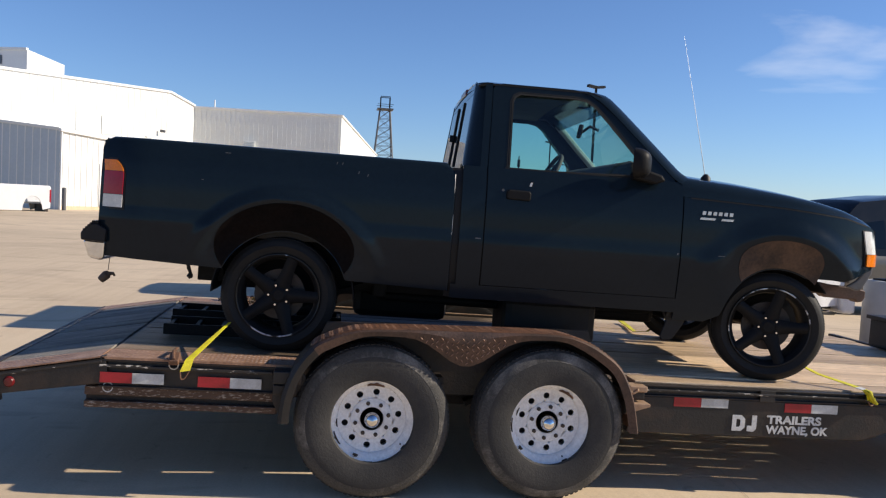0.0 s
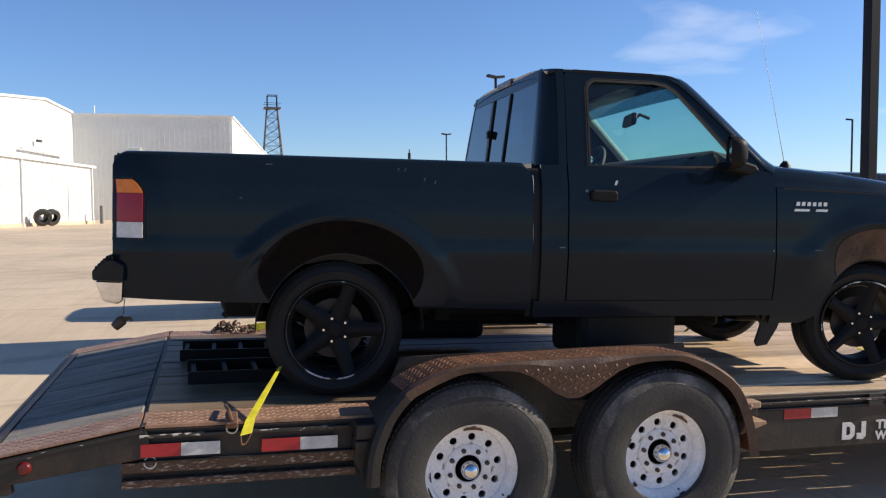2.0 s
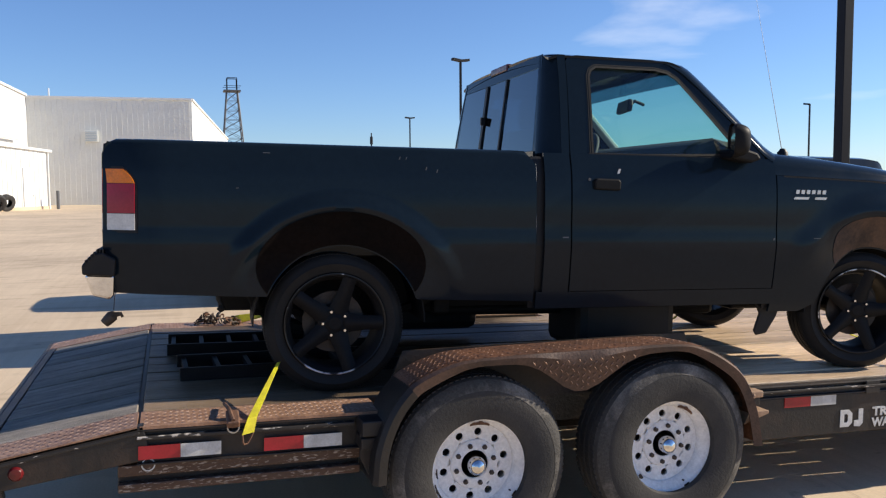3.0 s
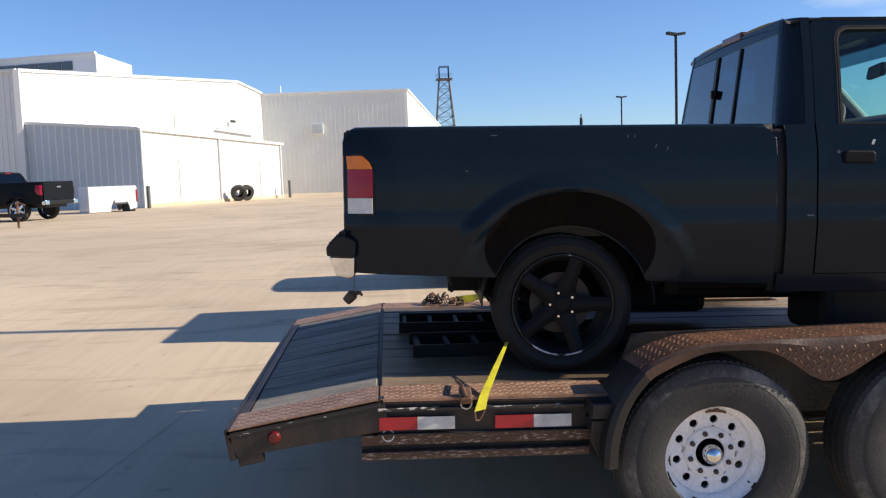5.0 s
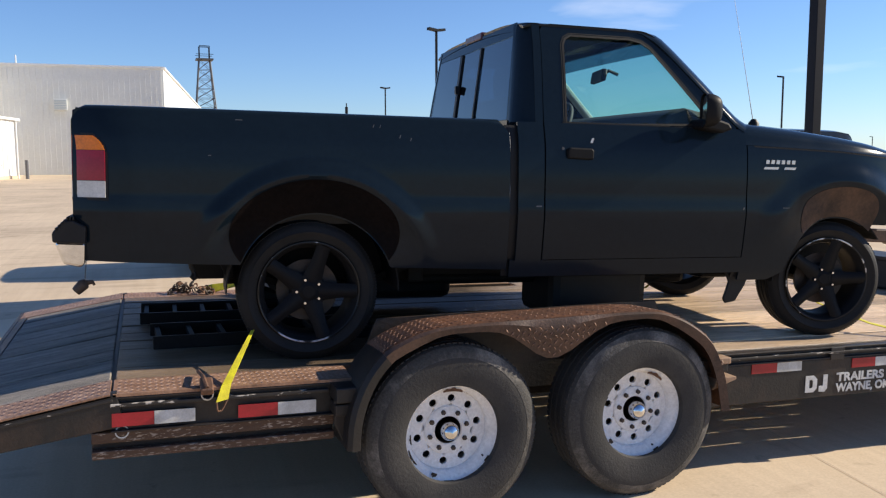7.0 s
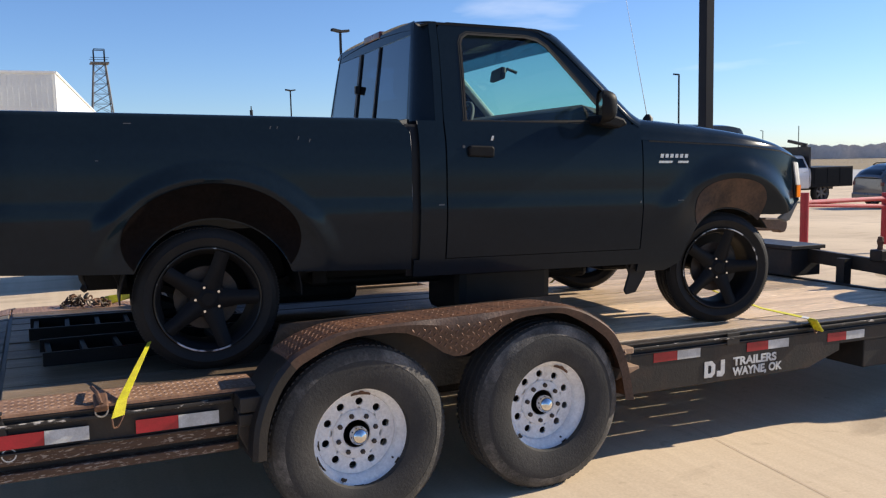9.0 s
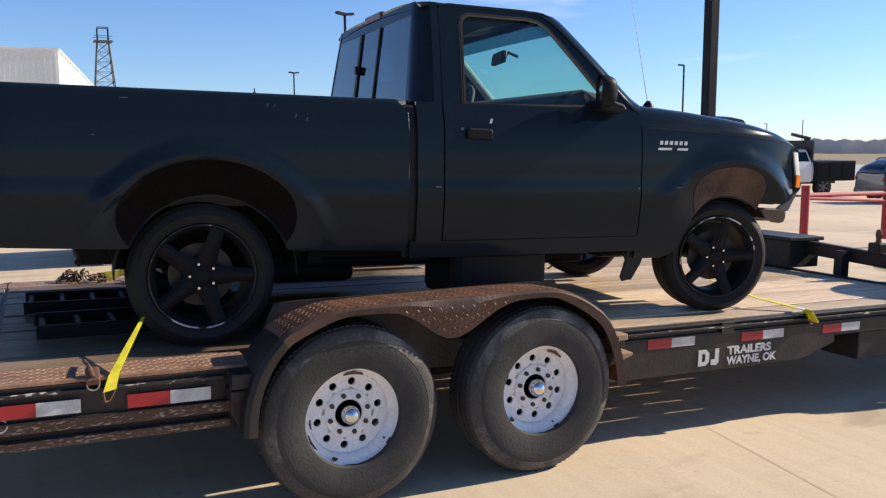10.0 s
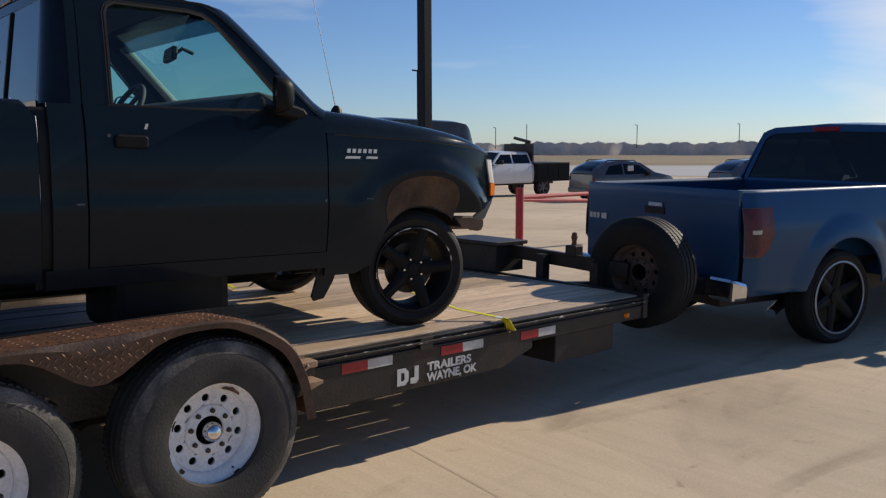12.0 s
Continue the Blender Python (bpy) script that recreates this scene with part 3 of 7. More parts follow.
tape(-1.345, -1.04, -0.102, 0.052)
tape(-0.875, -0.562, -0.105, 0.052)
tape(1.655, 1.972, -0.101, 0.05, NEAR + 0.010)
tape(2.31, 2.632, -0.109, 0.05, NEAR + 0.010)
tape(2.95, 3.268, -0.114, 0.05, NEAR + 0.010)
face = lambda x, z: DECK @ Matrix.Translation((x, NEAR + 0.010, z)) @ pose(0, 0, 0, 90, 0, 0)
tp("maker_mark", ring_between([(2.004, -0.248), (2.058, -0.248), (2.080, -0.228), (2.080, -0.180), (2.058, -0.160), (2.004, -0.160)], [(2.029, -0.226), (2.046, -0.226), (2.053, -0.218), (2.053, -0.190), (2.046, -0.182), (2.029, -0.182)], 1, lambda x, z: (x, NEAR + 0.009, z)), LETTER, "white maker's mark decal", solid=0.003)
tp("maker_mark", prism([(2.095, -0.248), (2.132, -0.251), (2.150, -0.235), (2.150, -0.160), (2.122, -0.160), (2.122, -0.218), (2.095, -0.218)], "y", NEAR + 0.0085, NEAR + 0.012), LETTER, "white maker's mark decal")
text_part("lettering", "TRAILERS", 0.062, face(2.212, -0.200), LETTER, trailer, 1.26, offset=0.0024)
text_part("lettering", "WAYNE, OK", 0.062, face(2.212, -0.257), LETTER, trailer, 1.06, offset=0.0024)

# fenders
HUBS = (0.0, 0.922)
HUB_Z = 0.394


def fender_top(u):
    """The outline over both wheels, u from 0 to 1, back to front, in world x and z."""
    pts = [(-0.468, 0.40), (-0.458, 0.51), (-0.430, 0.61), (-0.385, 0.70), (-0.33, 0.768), (-0.275, 0.81), (-0.15, 0.858), (0.0, 0.877), (0.45, 0.880), (0.90, 0.876), (1.05, 0.852), (1.18, 0.79), (1.285, 0.70), (1.355, 0.55), (1.392, 0.37)]
    f = u * (len(pts) - 1)
    i = min(int(f), len(pts) - 2)
    t = f - i
    p = [Vector(pts[max(0, min(len(pts) - 1, i + k))]) for k in (-1, 0, 1, 2)]
    return 0.5 * ((2 * p[1]) + (-p[0] + p[2]) * t + (2 * p[0] - 5 * p[1] + 4 * p[2] - p[3]) * t * t + (-p[0] + 3 * p[1] - 3 * p[2] + p[3]) * t ** 3)


def fender_low(x):
    """Lower edge of the skirt: two wheel arcs and the dip between them."""
    if 0.0 <= x <= 0.922:
        return 0.842 - 0.152 * (0.5 - 0.5 * math.cos(2 * math.pi * x / 0.922)) ** 2.6
    d = x if x < 0 else x - 0.922
    return HUB_Z + math.sqrt(max(0.01, 0.452 ** 2 - d * d))


LEG = 0.31      # share of the outline that is the rear leg


def fender(yo, yi, parent):
    o = 1 if yi > yo else -1

    def top(u, v):
        p = fender_top(u)
        return (p[0], yo + (yi - yo) * v + (0.02 * o if v == 0 else 0), p[1] - (0.008 if v == 0 else 0.016 * v))

    def sk(u, v):
        """The skirt hangs from the rounded edge to the wheel arcs."""
        p = fender_top(u)
        high = p[1] - 0.008
        edge = yo + (0.02 * o if v == 0 else 0)
        if 0.0 <= p[0] <= 0.922:
            return (p[0], edge + 0.24 * o * (high - fender_low(p[0])) * v, high + (fender_low(p[0]) - high) * v)
        hub = Vector((0.0 if p[0] < 0 else 0.922, HUB_Z))
        q = Vector((p[0], high))
        q = q + (hub - q).normalized() * (0.05 - 0.023 * math.exp(-(abs(p[0] - hub.x) / 0.15) ** 2)) * v
        return (q[0], edge + 0.010 * o * v, q[1])
    front = lambda fn: (lambda u, v: fn(LEG + (1 - LEG) * u, v))
    rear = lambda fn: (lambda u, v: fn(LEG * u, v))
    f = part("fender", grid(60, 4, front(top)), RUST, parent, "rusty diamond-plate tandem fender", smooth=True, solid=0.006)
    part("skirt", grid(80, 5, front(sk)), DEEP_RUST, f, smooth=True, solid=0.006)
    leg = part("fender_leg", grid(20, 4, rear(top)), LEG_STEEL, f, "dark steel rear leg of the fender", smooth=True, solid=0.006)
    part("leg_skirt", grid(20, 3, rear(sk)), LEG_STEEL, leg, smooth=True, solid=0.006)
    part("inner_skirt", grid(72, 1, lambda u, v: (fender_top(u)[0], yi, (fender_top(u)[1] - 0.016) * (1 - v) + min(0.62, fender_top(u)[1] - 0.03) * v)), FRAME, f, solid=0.005)
    tm = bmesh.new()
    if o > 0:
        st = 0.0245
        for i in range(80):
            for j in range(16):
                u = (i + 0.5 * (j % 2) + 0.4) / 80
                if not LEG < u < 0.97:
                    continue
                p, q = fender_top(u), fender_top(min(1, u + 0.01))
                d = (q - p).normalized()
                yy = yo + 0.03 + j * st
                if yy > yi - 0.01:
                    continue
                n3 = Vector((-d[1], 0, d[0]))
                t3, y3 = Vector((d[0], 0, d[1])), Vector((0, 1, 0))
                a = t3 * 0.7 + y3 * (0.7 if (i + j) % 2 else -0.7)
                b = t3 * 0.7 - y3 * (0.7 if (i + j) % 2 else -0.7)
                c = Vector((p[0], yy, p[1] - 0.016 * (yy - yo) / (yi - yo))) + n3 * 0.003
                vs = [tm.verts.new(c + w) for w in (a * 0.0120, b * 0.0042, -a * 0.0120, -b * 0.0042)]
                tv = tm.verts.new(c + n3 * 0.0024)
                for k in range(4):
                    tm.faces.new((vs[k], vs[(k + 1) % 4], tv))
        # lozenges on the skirt
        a = -0.2
        row = 0
        while a < 1.06:
            zt = lerp(a, ((-0.25, 0.818), (-0.15, 0.848), (0.0, 0.867), (0.90, 0.866), (1.04, 0.845), (1.17, 0.79))) - 0.02
            zb = max(fender_low(a), zt - 0.3) + 0.012
            z = zt - 0.012 - (row % 2) * 0.014
            col = 0
            while z > zb:
                t = radians(50 if (row + col) % 2 else -50)
                c, s = math.cos(t), math.sin(t)
                q = [(a + p * c - r * s, z + p * s + r * c) for p, r in ((-0.0115, 0), (0, 0.0036), (0.0115, 0), (0, -0.0036))]
                lean = lambda h: yo + 0.24 * max(0.0, zt + 0.012 - h)
                vs = [tm.verts.new((p[0], lean(p[1]) - 0.0034, p[1])) for p in q]
                tv = tm.verts.new((a, lean(z) - 0.0060, z))
                for k in range(4):
                    tm.faces.new((vs[k], vs[(k + 1) % 4], tv))
                z -= 0.028
                col += 1
            a += 0.0265
            row += 1
        tagged(part("tread_pattern", tm, WORN_RUST, f), kind="stuff")
    return f


fender(-0.075, 0.20, trailer)
fender(2.795, 2.52, trailer)
# fender brackets and dark plates behind the wheel
tp("fender_bracket", prism([(-0.50, -0.012), (-0.36, -0.012), (-0.33, -0.06), (-0.40, -0.16), (-0.42, -0.26), (-0.455, -0.265), (-0.50, -0.17)], "y", 0.02, 0.04), FRAME, bevel=0.004)
tp("fender_bracket", box(-0.50, -0.36, -0.02, 0.12, -0.075, -0.012), FRAME, bevel=0.006)
tp("fender_bracket", box(-0.50, -0.38, 0.0, 0.12, -0.135, -0.085), FRAME, bevel=0.006)
tp("fender_bracket", prism([(1.34, -0.16), (1.48, -0.115), (1.48, -0.10), (1.37, -0.10)], "y", 0.0, 0.16), SUNLIT_RUST, "rusty fender brace", bevel=0.003)
tp("rub_block", box(1.37, 1.47, 0.03, 0.14, -0.045, -0.012), SUNLIT_RUST, "rusty stake block coloured as sunlit", bevel=0.006)
tp("hook", tube([(1.36, 0.05, -0.03), (1.385, 0.02, -0.05), (1.41, 0.02, -0.035), (1.42, 0.05, -0.02)], 0.007, 8), SUNLIT_RUST)
tp("fender_bracket", prism([(1.30, -0.02), (1.46, -0.02), (1.46, -0.085), (1.34, -0.085)], "y", 0.04, 0.16), FRAME, bevel=0.005)
tp("stake_pin", tube([(1.36, 0.10, -0.05), (1.36, 0.10, 0.03)], 0.012), FRAME)
# pale strip painted for the sunlit line beyond the deck boards
tp("wall_angle", box(-0.40, 1.36, 2.408, 2.440, 0.016, 0.021), SUNLIT_RUST, "wheel well angle top coloured as sunlit")
for a, b in ((0.298, 0.312), (2.408, 2.422)):
    tp("inner_wheel_wall", prism([(-0.40, -0.16), (1.36, -0.16), (1.20, 0.235), (-0.25, 0.205)] if a < 1 else [(-0.40, -0.16), (1.36, -0.16), (1.36, 0.016), (-0.40, 0.016)], "y", a, b), FRAME)


def disc_with_holes(n, r0, r1, rc, rh, y, bm, thick=0.012):
    """A flat ring from r0 to r1 with n round holes on the circle rc."""
    k = 16
    for s in range(n):
        a0, a1 = 2 * math.pi * s / n, 2 * math.pi * (s + 1) / n
        am = (a0 + a1) / 2
        cx, cz = rc * math.cos(am), rc * math.sin(am)
        outer = []
        for j in range(4):
            outer.append((r0 + (r1 - r0) * j / 4, a0))
        for j in range(4):
            outer.append((r1, a0 + (a1 - a0) * j / 4))
        for j in range(4):
            outer.append((r1 + (r0 - r1) * j / 4, a1))
        for j in range(4):
            outer.append((r0, a1 + (a0 - a1) * j / 4))
        op = [(r * math.cos(a), r * math.sin(a)) for r, a in outer]
        start = math.atan2(op[0][1] - cz, op[0][0] - cx)
        hp = []
        for p in op:
            t = math.atan2(p[1] - cz, p[0] - cx)
            hp.append((cx + rh * math.cos(t), cz + rh * math.sin(t)))
        vo = [bm.verts.new((p[0], y, p[1])) for p in op]
        vh = [bm.verts.new((p[0], y, p[1])) for p in hp]
        vb = [bm.verts.new((p[0], y + thick, p[1])) for p in hp]
        for j in range(k):
            q = (j + 1) % k
            bm.faces.new((vo[j], vo[q], vh[q], vh[j]))
            bm.faces.new((vh[j], vh[q], vb[q], vb[j]))
    return bm


def tyre_bm(r, w, rim, groove=True, n=72):
    """A tyre with rounded shoulders, centred, along y from 0 to w."""
    prof = [(rim, 0.035), (rim + 0.006, 0.012), (rim + 0.03, 0.004), (r - 0.085 if r - rim > 0.12 else (r + rim) / 2, -0.004), (r - 0.055, 0.0), (r - 0.028, 0.010), (r - 0.010, 0.026), (r, 0.045)]
    m = []
    if groove:
        for c in (0.30, 0.5, 0.70):
            m += [(r, c * w - 0.007), (r - 0.009, c * w - 0.004), (r - 0.009, c * w + 0.004), (r, c * w + 0.007)]
    prof = prof + m + [(a, w - b) for a, b in prof[::-1]]
    return lathe(prof, n)


def tread_blocks(r, w, n=90):
    bm = bmesh.new()
    for k in range(n):
        a = 2 * math.pi * k / n
        for j, (c, wd) in enumerate(((0.215, 0.03), (0.40, 0.03), (0.60, 0.03), (0.785, 0.03))):
            b = a + (j % 2) * math.pi / n
            h = math.pi / n * 0.62
            vs = []
            for rr in (r - 0.006, r + 0.0008):
                for da, dy in ((-h, -wd / 2), (h, -wd / 2), (h, wd / 2), (-h, wd / 2)):
                    vs.append(bm.verts.new((rr * math.cos(b + da), c * w + dy, rr * math.sin(b + da))))
            bm.faces.new(vs[4:])
            for i in range(4):
                bm.faces.new((vs[i], vs[(i + 1) % 4], vs[4 + (i + 1) % 4], vs[4 + i]))
    return bm


def trailer_wheel(parent, m, name="wheel", r=0.395, rim_mat=None, rubber=None):
    """White eight-stud steel wheel; its face looks along -y."""
    rim_mat, rubber = rim_mat or RIM_WHITE, rubber or RUBBER
    ms = m @ Matrix.Translation((0, -0.040, 0))      # the sidewall bulges past the rim
    ty = part(name, tyre_bm(r, 0.24, 0.208), rubber, parent, "worn black trailer tyre", smooth=True, xf=ms)
    tagged(part("tread", tread_blocks(r, 0.24), rubber, ty, xf=ms), kind="stuff")
    bm = lathe([(0.205, 0.24), (0.19, 0.20), (0.185, 0.09), (0.192, 0.05), (0.208, 0.028), (0.219, 0.018), (0.223, 0.012), (0.220, 0.004), (0.214, 0.004), (0.208, 0.014), (0.199, 0.020), (0.188, 0.026), (0.183, 0.036), (0.179, 0.040), (0.176, 0.064)], 64)
    part("rim", bm, rim_mat, ty, "white painted steel rim, chipped", smooth=True, xf=m)
    bm = disc_with_holes(10, 0.108, 0.176, 0.139, 0.017, 0.058, bmesh.new())
    lathe([(0.108, 0.058), (0.104, 0.050), (0.088, 0.046), (0.064, 0.046), (0.060, 0.050), (0.060, 0.085)], 48, bm=bm)
    bmesh.ops.remove_doubles(bm, verts=bm.verts, dist=0.0004)
    part("wheel_disc", bm, rim_mat, ty, smooth=True, xf=m)
    for k in range(8):
        a = 2 * math.pi * (k + 0.5) / 8
        lug = lathe([(0.0, 0.032), (0.008, 0.032), (0.0105, 0.036), (0.0115, 0.047)], 6, centre=(0.087 * math.cos(a), 0, 0.083 * math.sin(a)))
        part("lug_nut", lug, LUG, ty, xf=m)
    if rubber is RUBBER:
        part("scuffed_band", lathe([(r - 0.058, -0.0012), (r - 0.042, 0.0040), (r - 0.027, 0.0098), (r - 0.012, 0.0225)], 72), SCUFF_RUBBER, ty, "pale scuffed band", smooth=True, xf=ms)
    hub = lathe([(0.0, -0.012), (0.020, -0.009), (0.033, 0.001), (0.040, 0.018), (0.041, 0.10)], 28)
    if rubber is RUBBER:
        part("hub_cap", hub, CHROME, ty, "polished domed hub cap", smooth=True, xf=m)
    part("hub_cup", lathe([(0.0, 0.11), (0.059, 0.11), (0.059, 0.052)], 28), FRAME, ty, xf=m)
    part("brake_drum", lathe([(0.0, 0.11), (0.16, 0.11), (0.16, 0.22), (0, 0.22)], 28), FRAME, ty, xf=m)
    if rubber is RUBBER:
        # chipped and rusted stretches of the rim's lip and of the disc's edge
        for a0, a1, r0, r1, yy in ((80, 108, 0.178, 0.196, 0.0195), (186, 200, 0.176, 0.186, 0.024), (204, 226, 0.196, 0.207, 0.0115), (250, 258, 0.186, 0.208, 0.0115), (268, 280, 0.208, 0.218, 0.0030), (325, 333, 0.204, 0.219, 0.0030), (35, 60, 0.214, 0.221, 0.0035), (118, 126, 0.205, 0.213, 0.0080)):
            part("rust_chip", grid(10, 1, lambda u, v: ((r0 + (r1 - r0) * v * (0.45 + 0.55 * math.sin(math.pi * u) * (0.7 + 0.3 * math.sin(17 * u)))) * math.cos(radians(a0 + (a1 - a0) * u)), yy - 0.0015, (r0 + (r1 - r0) * v * (0.45 + 0.55 * math.sin(math.pi * u) * (0.7 + 0.3 * math.sin(17 * u)))) * math.sin(radians(a0 + (a1 - a0) * u)))), RUST_EDGE if a1 < 130 else FRAME, ty, xf=m)
    vs = lathe([(0.0, -0.004), (0.004, -0.004), (0.005, 0.03)], 8, centre=(0.165, 0.02, -0.10))
    part("valve_stem", vs, FRAME, ty, xf=m)
    return ty


for i, x in enumerate(HUBS):
    spin = random.uniform(0, 360)
    trailer_wheel(trailer, Matrix.Translation((x, 0.0 - 0.02 * i, HUB_Z)) @ pose(0, 0, 0, 0, 8 + 25 * i, 0))
    trailer_wheel(trailer, Matrix.Translation((x, 2.72, HUB_Z)) @ pose(0, 0, 0, 0, spin, 180))
    part("axle", tube([(x, 0.2, HUB_Z), (x, 2.52, HUB_Z)], 0.045, 12), FRAME, trailer)
    part("leaf_spring", grid(12, 1, lambda u, v: (x - 0.36 + 0.72 * u, 0.50 + 0.06 * v, 0.40 - 0.08 * 4 * (u - 0.5) ** 2 + 0.05)), FRAME, trailer, solid=0.03)


# ---- black pickup on the trailer ----
HAULED = pose(-0.4765, 1.2477, 0.968, 0, 1.44, -3.3)
hauled = thing("black_pickup_truck", "black regular-cab pickup truck without front bumper, strapped on the trailer", "pickup truck", m=HAULED)
SIDE = ((-0.06, 0.80), (0.05, 0.845), (0.18, 0.868), (0.34, 0.884), (0.385, 0.886), (0.405, 0.879), (0.56, 0.876), (0.68, 0.866), (0.71, 0.858), (0.755, 0.845), (0.79, 0.832), (1.0, 0.790), (1.17, 0.748), (1.25, 0.715))

CREST = 0.522      # radius of the wheel flares' crest


def half(x, z):
    """Half the body's width at x along and z up."""
    w = smooth_lerp(z, SIDE)
    if x > 2.8:
        w -= 0.17 * ((x - 2.8) / 0.70) ** 2.3
    if x < -0.70:
        w -= 0.055 * ((-0.70 - x) / 0.26) ** 2
    for cx, r0 in ((0.0, 0.345), (2.825, 0.335)):
        r = math.hypot(x - cx - (0.0 if cx else 0.03), z)
        out = 0.135 if cx else 0.085
        up = min(1.0, max(0.0, (z - 0.12) / 0.24))
        up = up * up * (3 - 2 * up)
        amp = 0.017 * up if not cx else up * (0.010 + 0.024 * min(1.0, max(0.0, (x - cx + 0.30) / 0.40)))
        if r0 - 0.03 < r < CREST + out and z > -0.05:
            # a crest that tucks sharply under towards the wheel
            if r < CREST:
                w += amp - (0.095 * min(1.0, max(0.0, (x - cx + 0.44) / 0.36)) if cx else 0.085) * up * ((CREST - r) / (CREST - r0)) ** 0.85
            else:
                w += amp * (0.5 + 0.5 * math.cos(math.pi * (r - CREST) / out))
    return w


def rp(name, bm, mat, label="", parent=None, **kw):
    return part(name, bm, mat, parent or hauled, label, **kw)


def panel(x0, x1, lo, hi, sgn, nx=60, nz=22, ease=1.0):
    """One body side sheet between two height curves."""
    def fn(u, v):
        x = x0 + (x1 - x0) * u
        a, b = lo(x), hi(x)
        z = a + (b - a) * v
        return (x, sgn * half(x, z), z)
    return grid(nx, nz, fn)


def arch(x, cx, base, r=0.342, cz=0.0):
    d = abs(x - cx)
    return max(base, cz + math.sqrt(r * r - d * d)) if d < r else base


bed_lo = lambda x: arch(x, 0.03, lerp(x, ((-0.92, 0.160), (-0.45, 0.14), (0.9, 0.095))), 0.352)
bed_hi = lambda x: 0.772 - 0.045 * max(0.0, (x - 0.87) / 0.055) ** 2.2
for sgn in (-1, 1):
    rp("bed_side", panel(-0.955, 0.925, bed_lo, bed_hi, sgn, 220, 64), PAINT, "black bed side with wheel flare", smooth=True, solid=0.012)
    # rounded rail on top of the bed
    def rail(u, v, s=sgn):
        x = -0.955 + 1.88 * u
        a = math.pi * v
        w, top = half(x, 0.772), bed_hi(x)
        drop = 0.022 * min(1.0, (x + 0.955) / 0.03) ** 0.5
        return (x, s * (w - 0.035 + 0.035 * math.cos(a)), top + drop * math.sin(a))
    rp("bed_rail", grid(40, 8, rail), PAINT, smooth=True, solid=0.006)
    # rounded front edge of the bed side, its sun highlight painted as a bright strip
    edge = rp("bed_front_edge", grid(4, 20, lambda u, v, s=sgn: (0.922 + 0.007 * math.sin(u * math.pi / 2), s * (half(0.92, 0.09 + 0.645 * v) - 0.010 * (1 - math.cos(u * math.pi / 2))), 0.09 + 0.645 * v)), PAINT, smooth=True, solid=0.004)
    part("worn_edge", grid(1, 16, lambda u, v, s=sgn: (0.9250 + 0.0035 * u * (0.6 + 0.4 * math.sin(9 * v)), s * (half(0.92, 0.40 + 0.335 * v) + 0.0016 - 0.002 * u), 0.40 + 0.335 * v)), POLISH_GLINT, edge, "thin bright line painted for the sun's glint on the bed edge")
    rp("bed_inner_side", box(-0.90, 0.89, sgn * 0.70 - 0.01, sgn * 0.70 + 0.01, 0.30, 0.765), PAINT)
rp("bed_floor", box(-0.93, 0.89, -0.69, 0.69, 0.40, 0.43), PAINT)
rp("bed_front_wall", box(0.885, 0.915, -0.82, 0.82, 0.10, 0.77), PAINT, bevel=0.006)


def gate(u, v):
    y = -0.80 + 1.60 * u
    z = 0.18 + 0.60 * v
    return (-0.948 - 0.012 * math.sin(math.pi * u) + (0.02 if v > 0.97 else 0), y, z)


rp("tailgate", grid(24, 12, gate), PAINT, smooth=True, solid=0.03)
for sgn in (-1, 1):
    # tail lamp, wrapped round the corner
    def lens(z0, z1, out, x1, s=sgn):
        def fn(u, v):
            z = z0 + (z1 - z0) * v
            x = -0.958 + (x1 + 0.958 - (0.045 * max(0, (z - 0.60) / 0.07) ** 2 if z > 0.60 else 0)) * u
            w = half(max(x, -0.955), z) - 0.012 * (1 - u) ** 2 + out
            return (x, s * w, z)
        return grid(8, 6, fn)
    tl = rp("tail_lamp", lens(0.408, 0.680, 0.004, -0.818), PLASTIC, "tail lamp with amber, red and clear lenses", smooth=True, solid=0.012)
    for z0, z1, mt, nm in ((0.612, 0.670, LENS_AMBER, "amber_lens"), (0.489, 0.610, LENS_RED, "red_lens"), (0.420, 0.487, LENS_CLEAR, "clear_lens")):
        part(nm, lens(z0, z1, 0.012, -0.829), mt, tl, smooth=True, solid=0.006)
# rear bumper
bp = rp("rear_bumper", prism([(-0.998, 0.146), (-0.930, 0.130), (-0.915, 0.150), (-0.912, 0.235), (-1.022, 0.240), (-1.026, 0.225)], "y", -0.855, 0.855), CHROME, "dull chrome step bumper", bevel=0.012)
part("step_pad", prism([(-1.034, 0.236), (-0.910, 0.228), (-0.905, 0.300), (-0.955, 0.328), (-0.992, 0.326), (-1.036, 0.275)], "y", -0.872, 0.872), PLASTIC, bp, "black ribbed step pad", bevel=0.008)
for k in range(7):
    part("pad_rib", box(-1.022 + k * 0.011, -1.017 + k * 0.011, -0.876, -0.60, 0.280 + 0.012 * min(k, 4), 0.297 + 0.011 * min(k, 4)), PLASTIC, bp)

